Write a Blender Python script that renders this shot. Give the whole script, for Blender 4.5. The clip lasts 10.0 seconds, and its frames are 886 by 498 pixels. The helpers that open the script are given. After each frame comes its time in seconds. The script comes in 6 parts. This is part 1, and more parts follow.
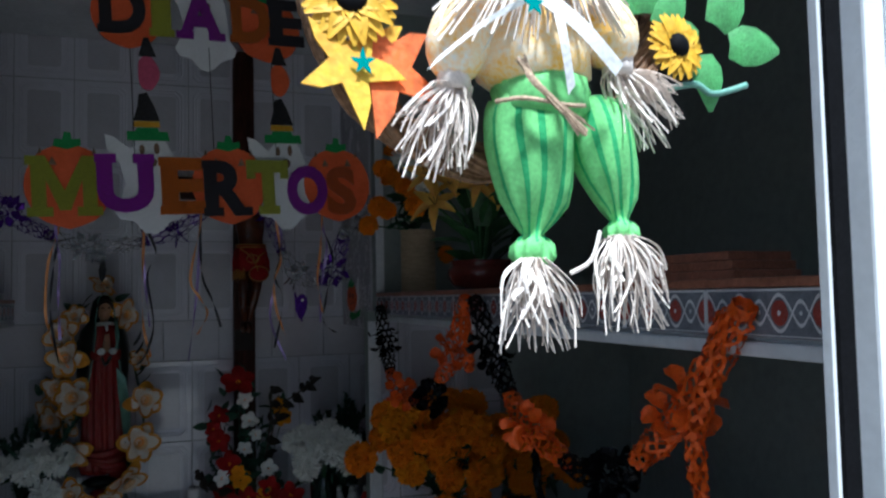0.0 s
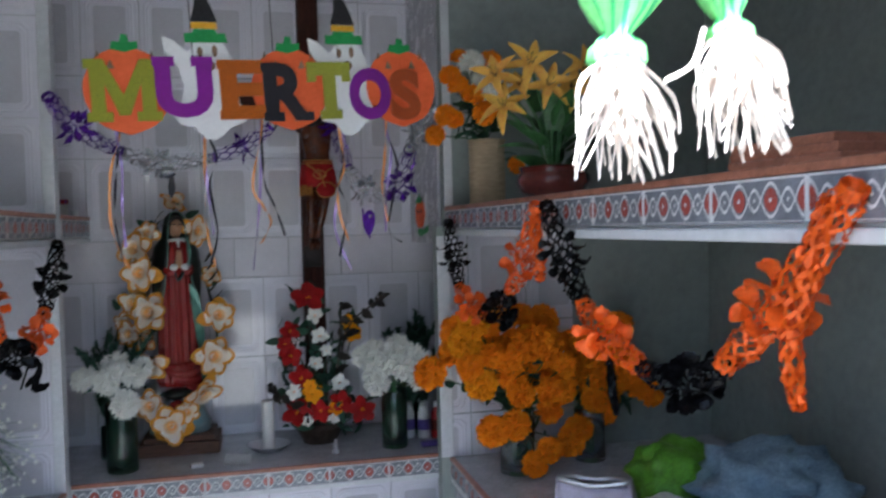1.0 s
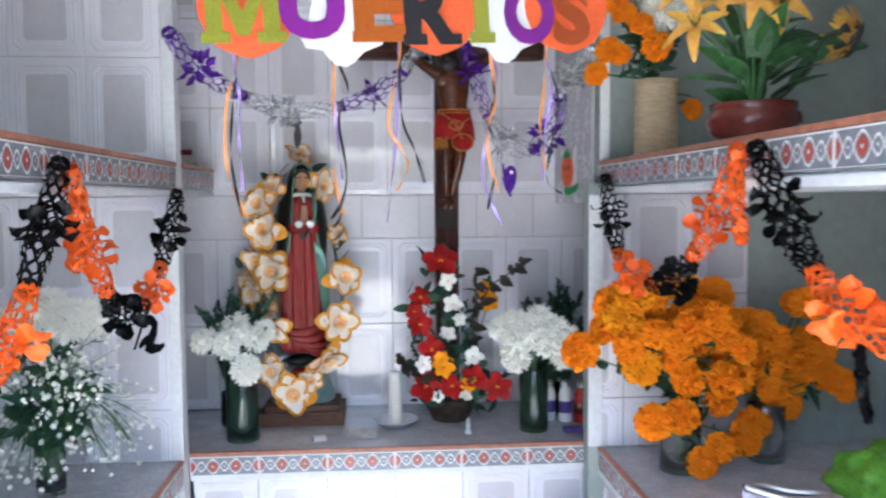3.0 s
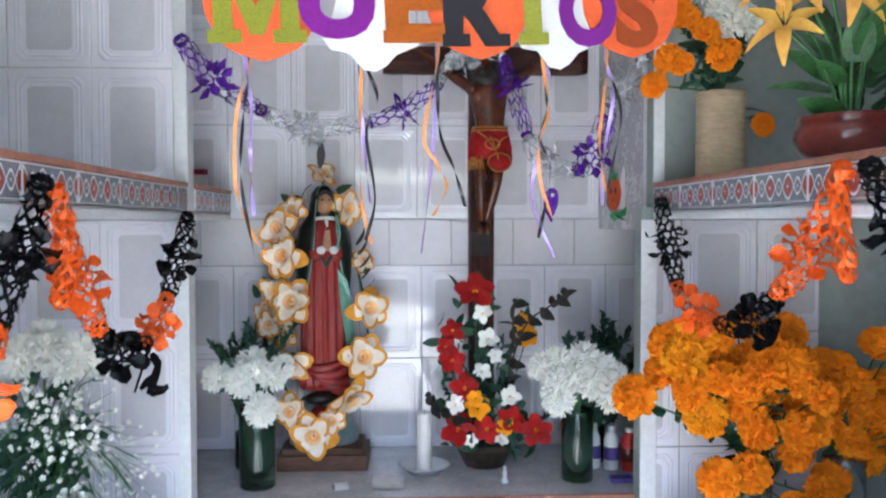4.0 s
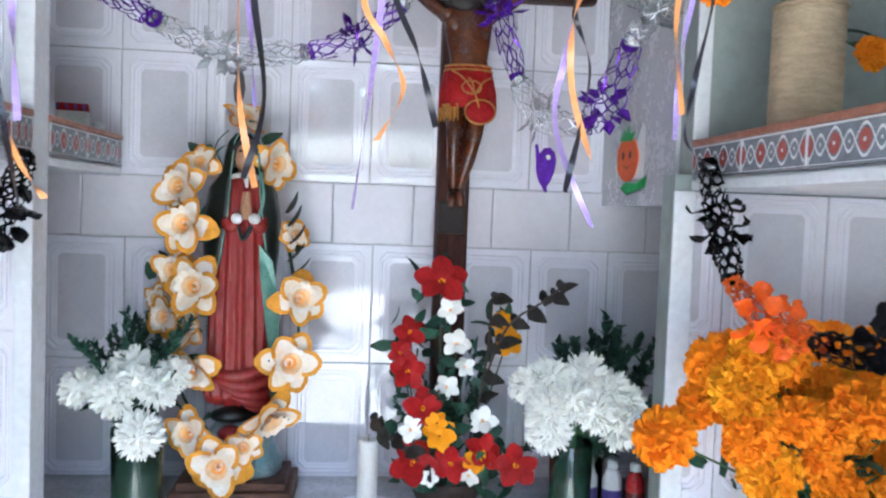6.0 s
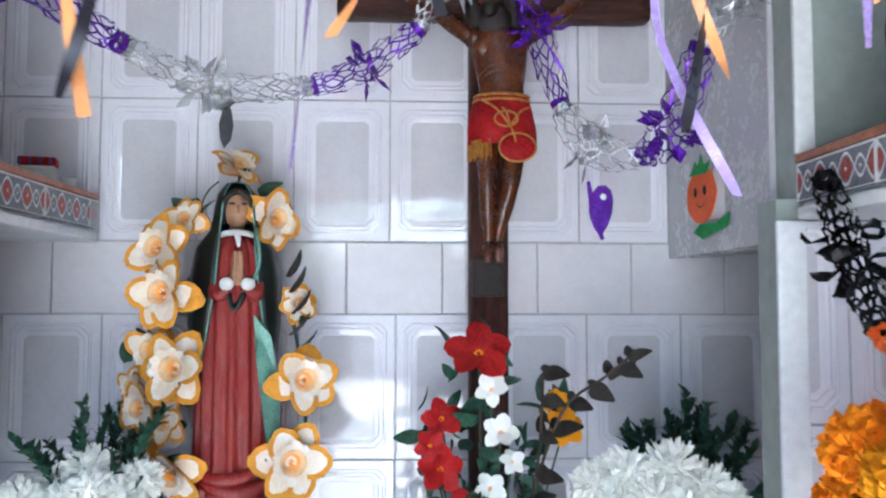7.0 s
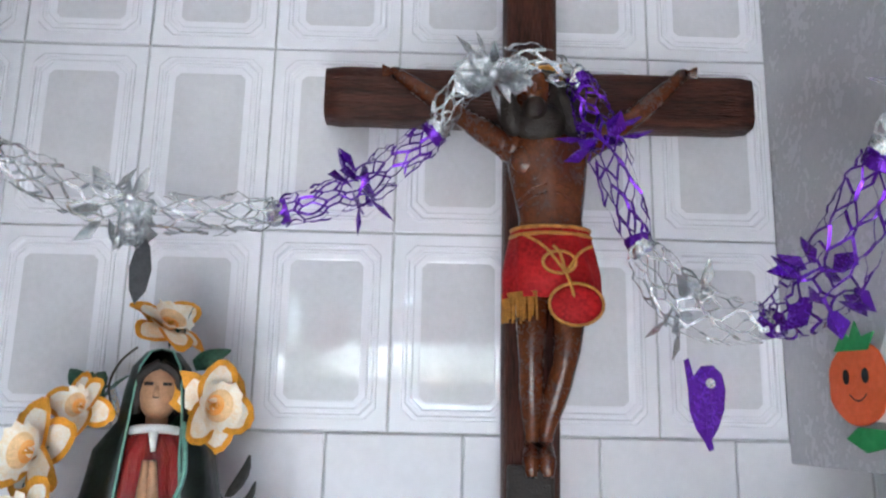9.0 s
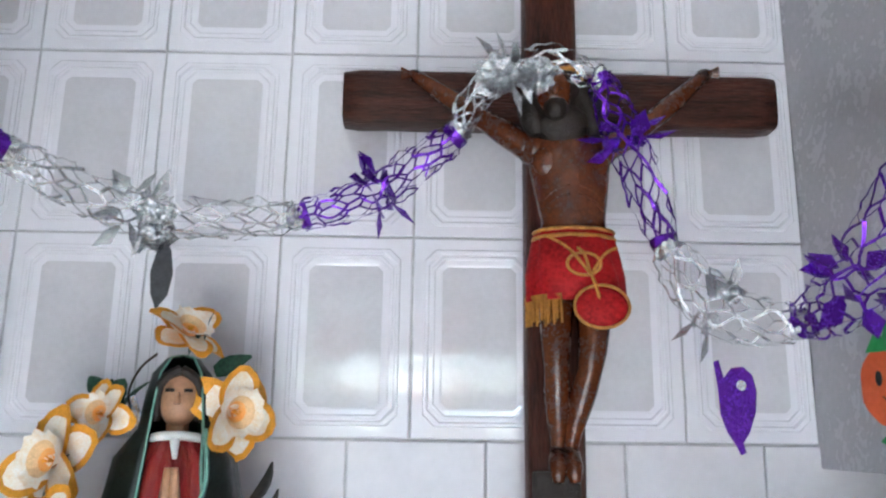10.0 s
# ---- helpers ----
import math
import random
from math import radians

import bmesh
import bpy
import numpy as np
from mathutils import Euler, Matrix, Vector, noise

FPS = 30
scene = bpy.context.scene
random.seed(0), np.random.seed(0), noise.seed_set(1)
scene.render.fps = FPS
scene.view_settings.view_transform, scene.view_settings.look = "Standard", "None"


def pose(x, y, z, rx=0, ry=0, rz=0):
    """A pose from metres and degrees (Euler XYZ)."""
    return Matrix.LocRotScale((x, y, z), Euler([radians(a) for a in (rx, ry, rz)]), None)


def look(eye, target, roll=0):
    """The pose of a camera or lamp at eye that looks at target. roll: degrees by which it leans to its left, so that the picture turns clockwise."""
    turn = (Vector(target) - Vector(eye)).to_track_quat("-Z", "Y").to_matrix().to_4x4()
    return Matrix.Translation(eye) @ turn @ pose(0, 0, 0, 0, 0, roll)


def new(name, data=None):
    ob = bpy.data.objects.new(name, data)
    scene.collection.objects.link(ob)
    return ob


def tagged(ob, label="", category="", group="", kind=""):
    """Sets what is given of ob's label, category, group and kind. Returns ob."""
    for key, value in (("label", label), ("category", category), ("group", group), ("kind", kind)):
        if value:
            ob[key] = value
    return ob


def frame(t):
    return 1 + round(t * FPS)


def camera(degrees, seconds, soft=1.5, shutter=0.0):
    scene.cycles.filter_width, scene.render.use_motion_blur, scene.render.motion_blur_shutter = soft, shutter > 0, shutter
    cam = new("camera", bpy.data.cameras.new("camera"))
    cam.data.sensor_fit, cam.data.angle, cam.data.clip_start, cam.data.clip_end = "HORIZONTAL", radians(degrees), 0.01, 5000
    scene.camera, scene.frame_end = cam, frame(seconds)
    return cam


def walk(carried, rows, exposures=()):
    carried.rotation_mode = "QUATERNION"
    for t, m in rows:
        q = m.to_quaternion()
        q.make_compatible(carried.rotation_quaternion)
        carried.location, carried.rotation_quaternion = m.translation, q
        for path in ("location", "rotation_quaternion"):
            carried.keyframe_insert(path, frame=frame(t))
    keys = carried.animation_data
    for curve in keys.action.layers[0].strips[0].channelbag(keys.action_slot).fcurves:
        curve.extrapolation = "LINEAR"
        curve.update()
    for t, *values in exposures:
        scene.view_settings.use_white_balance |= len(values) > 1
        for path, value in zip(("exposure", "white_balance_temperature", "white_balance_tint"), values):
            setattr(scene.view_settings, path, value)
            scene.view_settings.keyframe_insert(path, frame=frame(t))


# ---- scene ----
cam = camera(57.4, 10.0, 2.2, 0.35)
PATH = [
    (0, (0.078, 0.159, 1.625), (0.703, 2.055, 1.741), -1.1),
    (0.5, (0.108, 0.203, 1.612), (0.652, 2.128, 1.642), -1.8),
    (1, (0.107, 0.236, 1.576), (0.56, 2.184, 1.52), -1.4),
    (1.5, (0.109, 0.278, 1.53), (0.365, 2.254, 1.353), -1.1),
    (2, (0.081, 0.352, 1.509), (0.305, 2.325, 1.274), 0.2),
    (2.5, (0.054, 0.436, 1.53), (0.316, 2.413, 1.377), -0.4),
    (3, (0.086, 0.554, 1.531), (0.245, 2.544, 1.41), -0.4),
    (3.2, (0.122, 0.61, 1.536), (0.166, 2.605, 1.394), 0.2),
    (4.3, (0.062, 0.819, 1.54), (0.191, 2.815, 1.54), 0.3),
    (4.5, (0.068, 0.85, 1.542), (0.203, 2.845, 1.577), 0.8),
    (5, (0.098, 0.992, 1.513), (0.197, 2.987, 1.425), 0.2),
    (5.2, (0.109, 1.067, 1.498), (0.231, 3.058, 1.359), 0.8),
    (6.5, (0.123, 1.543, 1.485), (0.317, 3.533, 1.486), 2.0),
    (7, (0.158, 1.705, 1.429), (0.246, 3.699, 1.553), 0.1),
    (7.5, (0.191, 1.857, 1.43), (0.194, 3.852, 1.574), 2.2),
    (8, (0.174, 2.009, 1.466), (0.229, 4.0, 1.647), 2.6),
    (8.5, (0.164, 2.135, 1.538), (0.311, 4.117, 1.769), 2.2),
    (9, (0.172, 2.194, 1.565), (0.211, 4.149, 1.987), 1.2),
    (9.5, (0.168, 2.209, 1.582), (0.213, 4.16, 2.02), 0.7),
    (10, (0.151, 2.211, 1.555), (0.174, 4.159, 2.007), 0.8),
]
EXPOSURES = [(0.0, 0.62, 5250, 4), (0.5, 1.47, 5250, 8), (1.0, 2.83, 5500, 7), (1.5, 3.93, 5600, 8), (2.0, 4.23, 5600, 8), (2.5, 4.28, 5600, 8), (4.5, 4.27, 5500, 6), (6.5, 4.64, 5400, 6), (8.0, 4.64, 5400, 7), (9.0, 4.64, 5600, 4), (10.0, 4.64, 5600, 4)]
walk(cam, [(t, look(eye, target, roll)) for t, eye, target, roll in PATH], EXPOSURES)

# ---- world and sun ----
world = bpy.data.worlds.new("sky")
scene.world = world
world.use_nodes = True
wn = world.node_tree.nodes
sky = wn.new("ShaderNodeTexSky")
sky.sky_type, sky.sun_disc = "NISHITA", False
sky.sun_elevation, sky.sun_rotation = radians(62), radians(187)
sky.air_density, sky.dust_density, sky.ozone_density = 1.0, 3.0, 1.0
world.node_tree.links.new(sky.outputs[0], wn["Background"].inputs[0])
wn["Background"].inputs[1].default_value = 0.08
sun = new("sun", bpy.data.lights.new("sun", "SUN"))
sun.data.energy, sun.data.angle, sun.data.color = 5.0, radians(8), (1.0, 0.96, 0.9)
sun.matrix_world = look((-0.2, -3.2, 8.8), (0.3, 0.6, 1.7))


# ---- materials ----
def mat(name, color, rough=0.5, metal=0.0, vary=0.12, scale=20.0, bump=0.0, bscale=200.0, second=None, trans=0.0, sheen=0.0, coat=0.0, stretch=(1, 1, 1), spec=0.5):
    """A surface with two scales of colour variation, roughness variation and fine relief."""
    m = bpy.data.materials.new(name)
    m.use_nodes = True
    n, l = m.node_tree.nodes, m.node_tree.links
    p = n["Principled BSDF"]
    p.inputs["Roughness"].default_value, p.inputs["Metallic"].default_value = rough, metal
    p.inputs["Transmission Weight"].default_value, p.inputs["Sheen Weight"].default_value = trans, sheen
    p.inputs["Coat Weight"].default_value = coat
    p.inputs["Specular IOR Level"].default_value = spec
    tc, mp = n.new("ShaderNodeTexCoord"), n.new("ShaderNodeMapping")
    mp.inputs["Scale"].default_value = stretch
    l.new(tc.outputs["Object"], mp.inputs["Vector"])
    info = n.new("ShaderNodeObjectInfo")
    big, fine = n.new("ShaderNodeTexNoise"), n.new("ShaderNodeTexNoise")
    big.inputs["Scale"].default_value, fine.inputs["Scale"].default_value = scale, scale * 7.3
    big.inputs["Detail"].default_value, fine.inputs["Detail"].default_value = 4, 3
    for t in (big, fine):
        t.noise_dimensions = "4D"
        l.new(mp.outputs[0], t.inputs["Vector"])
        w = n.new("ShaderNodeMath")
        w.operation, w.inputs[1].default_value = "MULTIPLY", 31.0
        l.new(info.outputs["Random"], w.inputs[0])
        l.new(w.outputs[0], t.inputs["W"])
    add = n.new("ShaderNodeMath")
    add.operation = "ADD"
    l.new(big.outputs["Fac"], add.inputs[0]), l.new(fine.outputs["Fac"], add.inputs[1])
    ramp = n.new("ShaderNodeMapRange")
    ramp.inputs["From Min"].default_value, ramp.inputs["From Max"].default_value = 0.7, 1.3
    l.new(add.outputs[0], ramp.inputs["Value"])
    mix = n.new("ShaderNodeMix")
    mix.data_type = "RGBA"
    c2 = second or tuple(c * (1 - 2 * vary) for c in color)
    mix.inputs["A"].default_value = (*(min(1, c * (1 + vary)) for c in color), 1)
    mix.inputs["B"].default_value = (*c2, 1)
    l.new(ramp.outputs[0], mix.inputs["Factor"])
    hsv = n.new("ShaderNodeHueSaturation")
    val = n.new("ShaderNodeMapRange")
    val.inputs["To Min"].default_value, val.inputs["To Max"].default_value = 1 - vary * 0.5, 1 + vary * 0.3
    l.new(info.outputs["Random"], val.inputs["Value"])
    l.new(val.outputs[0], hsv.inputs["Value"]), l.new(mix.outputs["Result"], hsv.inputs["Color"])
    l.new(hsv.outputs[0], p.inputs["Base Color"])
    rr = n.new("ShaderNodeMapRange")
    rr.inputs["To Min"].default_value, rr.inputs["To Max"].default_value = max(0.02, rough * 0.8), min(1, rough * 1.25)
    l.new(ramp.outputs[0], rr.inputs["Value"]), l.new(rr.outputs[0], p.inputs["Roughness"])
    if bump:
        bn, bp = n.new("ShaderNodeTexNoise"), n.new("ShaderNodeBump")
        bn.inputs["Scale"].default_value, bn.inputs["Detail"].default_value = bscale, 3
        bp.inputs["Strength"].default_value, bp.inputs["Distance"].default_value = bump, 0.004
        l.new(mp.outputs[0], bn.inputs["Vector"]), l.new(bn.outputs["Fac"], bp.inputs["Height"]), l.new(bp.outputs[0], p.inputs["Normal"])
    return m


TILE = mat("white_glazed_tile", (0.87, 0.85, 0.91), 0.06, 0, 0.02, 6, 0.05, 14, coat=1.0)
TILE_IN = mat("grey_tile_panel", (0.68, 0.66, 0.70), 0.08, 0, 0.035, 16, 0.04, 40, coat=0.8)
TILE_PLAIN = mat("plain_glazed_tile", (0.80, 0.77, 0.81), 0.06, 0, 0.03, 8, 0.06, 12, coat=0.5)
GROUT = mat("grout", (0.56, 0.55, 0.57), 0.85, 0, 0.15, 60, 0.3, 300)
PLASTER = mat("white_paint", (0.78, 0.79, 0.80), 0.55, 0, 0.06, 9, 0.15, 90)
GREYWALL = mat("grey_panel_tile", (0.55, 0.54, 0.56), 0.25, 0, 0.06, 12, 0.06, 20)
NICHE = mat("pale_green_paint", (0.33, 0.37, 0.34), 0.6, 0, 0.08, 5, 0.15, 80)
SLAB = mat("grey_slab", (0.58, 0.575, 0.59), 0.22, 0, 0.14, 14, 0.08, 60)
TERRA = mat("terracotta_edge", (0.42, 0.17, 0.10), 0.4, 0, 0.2, 40, 0.2, 200)
BAND = mat("grey_band_glaze", (0.24, 0.25, 0.28), 0.2, 0, 0.15, 60, 0.15, 120)
BANDW = mat("white_band_glaze", (0.80, 0.79, 0.80), 0.25, 0, 0.08, 60)
BANDR = mat("red_band_glaze", (0.42, 0.09, 0.07), 0.25, 0, 0.25, 80)
FLOOR = mat("floor_tile", (0.15, 0.147, 0.145), 0.35, 0, 0.15, 10, 0.1, 50)
EARTH = mat("outdoor_paving", (0.20, 0.19, 0.17), 0.9, 0, 0.2, 3, 0.4, 40)
ALU = mat("white_aluminium", (0.78, 0.80, 0.82), 0.3, 0.0, 0.05, 12, 0.05, 60)
BLACK = mat("black_rubber", (0.006, 0.006, 0.007), 0.7, 0, 0.2, 40, spec=0.08)
STEEL = mat("zinc_steel", (0.6, 0.6, 0.6), 0.35, 1.0, 0.1, 60)


# ---- mesh building ----
class Geo:
    """Collects vertices and faces of one mesh."""

    def __init__(self):
        self.v, self.f, self.m, self.s = [], [], [], []

    def add(self, verts, faces, mi=0, smooth=False, xf=None):
        o = len(self.v)
        self.v += [tuple(xf @ Vector(p)) for p in verts] if xf is not None else [tuple(p) for p in verts]
        self.f += [tuple(i + o for i in q) for q in faces]
        self.m += [mi] * len(faces)
        self.s += [smooth] * len(faces)
        return self

    def box(self, a, b, mi=0, bev=0.0, xf=None):
        """A box between corners a and b, with chamfered edges where bev is given."""
        (x0, y0, z0), (x1, y1, z1) = a, b
        if not bev:
            vs = [(x, y, z) for z in (z0, z1) for y in (y0, y1) for x in (x0, x1)]
            return self.add(vs, [(0, 2, 3, 1), (4, 5, 7, 6), (0, 1, 5, 4), (2, 6, 7, 3), (0, 4, 6, 2), (1, 3, 7, 5)], mi, False, xf)
        bm = bmesh.new()
        bmesh.ops.create_cube(bm, size=1)
        for q in bm.verts:
            q.co = Vector(((x0 + x1) / 2 + q.co.x * (x1 - x0), (y0 + y1) / 2 + q.co.y * (y1 - y0), (z0 + z1) / 2 + q.co.z * (z1 - z0)))
        bmesh.ops.bevel(bm, geom=bm.edges[:], offset=bev, segments=2, affect="EDGES", profile=0.6)
        return self.take(bm, mi, False, xf)

    def take(self, bm, mi=0, smooth=True, xf=None):
        bm.verts.index_update()
        self.add([q.co[:] for q in bm.verts], [[q.index for q in f.verts] for f in bm.faces], mi, smooth, xf)
        bm.free()
        return self

    def tube(self, pts, r, n=8, mi=0, flat=1.0, cap=True):
        """A tube along pts; r is one radius or one for each point; flat squeezes it across."""
        pts = [Vector(p) for p in pts]
        rs = [r] * len(pts) if isinstance(r, (int, float)) else list(r)
        ref = Vector((0, 0, 1)) if abs((pts[-1] - pts[0]).normalized().z) < 0.9 else Vector((1, 0, 0))
        vs, fs = [], []
        for i, p in enumerate(pts):
            d = (pts[min(i + 1, len(pts) - 1)] - pts[max(i - 1, 0)]).normalized()
            u = d.cross(ref).normalized()
            w = u.cross(d).normalized()
            ref = w
            for k in range(n):
                a = 2 * math.pi * k / n
                vs.append(p + u * (math.cos(a) * rs[i]) + w * (math.sin(a) * rs[i] * flat))
        for i in range(len(pts) - 1):
            for k in range(n):
                fs.append((i * n + k, i * n + (k + 1) % n, (i + 1) * n + (k + 1) % n, (i + 1) * n + k))
        if cap:
            fs += [tuple(range(n - 1, -1, -1)), tuple(range((len(pts) - 1) * n, len(pts) * n))]
        return self.add(vs, fs, mi, n > 5)

    def lathe(self, prof, n=24, at=(0, 0, 0), mi=0, xf=None):
        """A turned form: prof is a list of (radius, height)."""
        vs = [(at[0] + r * math.cos(2 * math.pi * k / n), at[1] + r * math.sin(2 * math.pi * k / n), at[2] + z) for r, z in prof for k in range(n)]
        fs = [(i * n + k, i * n + (k + 1) % n, (i + 1) * n + (k + 1) % n, (i + 1) * n + k) for i in range(len(prof) - 1) for k in range(n)]
        return self.add(vs, fs, mi, True, xf)

    def loft(self, rings, mi=0, cap=True):
        """A skin over rings of equal count; mi may be a function of (ring, step)."""
        n = len(rings[0])
        o = len(self.v)
        self.v += [tuple(p) for r in rings for p in r]
        for i in range(len(rings) - 1):
            for k in range(n):
                self.f.append((o + i * n + k, o + i * n + (k + 1) % n, o + (i + 1) * n + (k + 1) % n, o + (i + 1) * n + k))
                self.m.append(mi(i, k) if callable(mi) else mi)
                self.s.append(True)
        if cap:
            m0 = mi(0, 0) if callable(mi) else mi
            self.f += [tuple(o + k for k in range(n - 1, -1, -1)), tuple(o + (len(rings) - 1) * n + k for k in range(n))]
            self.m += [m0, mi(len(rings) - 2, 0) if callable(mi) else mi]
            self.s += [False, False]
        return self

    def prism(self, outline, depth, mi=0, xf=None):
        """A flat cut-out in the x-z plane, its front at y = -depth."""
        n = len(outline)
        vs = [(x, 0, z) for x, z in outline] + [(x, -depth, z) for x, z in outline]
        fs = [tuple(range(n - 1, -1, -1)), tuple(range(n, 2 * n))] + [(k, (k + 1) % n, n + (k + 1) % n, n + k) for k in range(n)]
        return self.add(vs, fs, mi, False, xf)

    def strip(self, pts, width, side=(0, 0, 1), mi=0):
        """A flat ribbon along pts; side is the direction of its width, one or one for each point."""
        vs, fs = [], []
        for i, p in enumerate(pts):
            sd = Vector(side[i] if isinstance(side, list) else side).normalized() * (width / 2)
            vs += [Vector(p) - sd, Vector(p) + sd]
        for i in range(len(pts) - 1):
            fs.append((2 * i, 2 * i + 1, 2 * i + 3, 2 * i + 2))
        return self.add(vs, fs, mi, True)

    def mesh(self, name, mats):
        me = bpy.data.meshes.new(name)
        me.from_pydata(self.v, [], self.f)
        for q in mats if isinstance(mats, (list, tuple)) else [mats]:
            me.materials.append(q)
        me.polygons.foreach_set("material_index", self.m)
        me.polygons.foreach_set("use_smooth", self.s)
        me.update()
        return me


def part(name, geo, mats, parent=None, label="", loc=None, m=None):
    """One mesh object from a Geo or a finished mesh, under parent."""
    ob = new(name, geo if isinstance(geo, bpy.types.Mesh) else geo.mesh(name, mats))
    if m is not None:
        ob.matrix_basis = m
    elif loc is not None:
        ob.location = loc
    ob.parent = parent
    return tagged(ob, label) if label else ob


def thing(name, label, category, group="", loc=(0, 0, 0), rz=0, kind=""):
    """An empty at a thing's base that carries its parts."""
    ob = new(name)
    ob.matrix_basis = pose(*loc, 0, 0, rz)
    ob.empty_display_size = 0.05
    return tagged(ob, label, category, group, kind)


def struct(name, geo, mats, label, category):
    return tagged(part(name, geo, mats), label, category, kind="structure")


def rnd(a, b):
    return random.uniform(a, b)


# ---- large structure ----
YB, YP = 3.42, 2.855            # back wall, niche wall
XL, XR = -0.468, 0.724         # edges of the two side shelves
SL, SH = 0.80, 1.638           # tops of the slabs and of the upper shelves
WX0, WX1, Y0, CEIL = -1.45, 1.70, 0.72, 2.62

back = struct("wall_north", Geo().box((-1.5, YB + 0.006, 0), (1.75, YB + 0.15, CEIL)), GROUT, "back wall of white embossed glazed tiles with grey panels", "wall")
niche_l = struct("wall_niche_left", Geo().box((WX0, YP + 0.006, 0), (XL - 0.004, YP + 0.07, CEIL)), PLASTER, "white tiled cross wall of the shelf niche", "wall")
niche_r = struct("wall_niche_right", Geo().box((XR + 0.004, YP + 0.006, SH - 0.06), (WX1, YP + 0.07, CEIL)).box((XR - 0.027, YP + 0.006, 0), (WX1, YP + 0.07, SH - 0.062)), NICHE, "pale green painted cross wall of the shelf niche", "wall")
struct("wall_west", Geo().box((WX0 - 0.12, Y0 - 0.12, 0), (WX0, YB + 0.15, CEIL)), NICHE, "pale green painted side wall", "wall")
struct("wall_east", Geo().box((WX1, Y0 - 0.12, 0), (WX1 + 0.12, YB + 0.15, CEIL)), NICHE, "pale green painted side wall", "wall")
DX0, DX1, DZ = -0.52, 0.72, 2.22
g = Geo().box((WX0, Y0 - 0.1, 0), (DX0, Y0 + 0.02, CEIL)).box((DX1, Y0 - 0.1, 0), (WX1, Y0 + 0.02, CEIL)).box((DX0, Y0 - 0.1, DZ), (DX1, Y0 + 0.02, CEIL))
struct("wall_south", g, PLASTER, "white front wall with an open doorway", "wall")
struct("ceiling", Geo().box((WX0 - 0.12, Y0 - 0.12, CEIL), (WX1 + 0.12, YB + 0.15, CEIL + 0.12)), PLASTER, "white painted ceiling", "ceiling")
struct("floor", Geo().box((WX0, Y0 - 0.1, -0.1), (WX1, YB + 0.1, 0)), FLOOR, "grey tiled chapel floor", "floor")
struct("ground", Geo().add([(-60, -60, -0.02), (60, -60, -0.02), (60, 60, -0.02), (-60, 60, -0.02)], [(0, 1, 2, 3)]), EARTH, "grey outdoor paving in front of the chapel", "ground")
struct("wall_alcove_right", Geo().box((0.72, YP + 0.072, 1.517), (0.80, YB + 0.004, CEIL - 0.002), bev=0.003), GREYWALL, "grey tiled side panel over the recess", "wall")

# unseen wall, added to hide the bright horizon that the glazed tiles reflect
g = Geo().box((-14, -10.7, -0.02), (14, -10.5, 2.3), 0, 0.02).box((-14.05, -10.75, 2.302), (14.05, -10.45, 2.38), 0, 0.015)
struct("wall_outside", g, mat("glare_wall_render", (0.42, 0.40, 0.37), 0.85, 0, 0.15, 1.5, 0.3, 30), "unseen rendered wall outside, added to cut horizon glare on the tiles", "wall")

# slabs: the altar, two benches and the two upper shelves
altar = struct("altar_slab", Geo().box((-1.2, 2.925, SL - 0.075), (1.3, YB + 0.004, SL), bev=0.003), SLAB, "grey polished altar slab across the alcove", "slab")
bench_l = struct("bench_slab_left", Geo().box((WX0 + 0.002, Y0 + 0.03, SL - 0.075), (XL - 0.012, YP + 0.004, SL), bev=0.003), SLAB, "grey polished bench slab with a tiled edge", "slab")
bench_r = struct("bench_slab_right", Geo().box((XR + 0.012, Y0 + 0.03, SL - 0.075), (WX1 - 0.002, YP + 0.004, SL), bev=0.003), SLAB, "grey polished bench slab with a tiled edge", "slab")
shelf_l = struct("shelf_slab_left", Geo().box((WX0 + 0.002, Y0 + 0.03, SH - 0.092), (XL - 0.012, YP + 0.004, SH), bev=0.003), PLASTER, "white shelf slab with a patterned tile edge", "shelf")
shelf_r = struct("shelf_slab_right", Geo().box((XR + 0.012, Y0 + 0.03, SH - 0.092), (WX1 - 0.002, YP + 0.004, SH), bev=0.003), PLASTER, "white shelf slab with a patterned tile edge", "shelf")
shelf_a = struct("shelf_slab_alcove", Geo().box((WX0 + 0.002, YP + 0.072, SH - 0.092), (XL - 0.012, 3.405, SH), bev=0.003), PLASTER, "white shelf slab in the alcove, tiled edge", "shelf")
front = struct("wall_altar_front", Geo().box((XL + 0.002, 2.952, 0), (XR - 0.002, 3.05, SL - 0.077)), GROUT, "tiled wall below the altar slab", "wall")
side_l = struct("wall_bench_left", Geo().box((XL - 0.1, Y0 + 0.03, 0), (XL - 0.02, YP + 0.004, SL - 0.077)), GROUT, "tiled wall below the bench slab", "wall")
side_r = struct("wall_bench_right", Geo().box((XR + 0.02, Y0 + 0.03, 0), (XR + 0.1, YP + 0.004, SL - 0.077)), GROUT, "tiled wall below the bench slab", "wall")


# ---- wall tiles ----
TW, TH = 0.203, 0.303


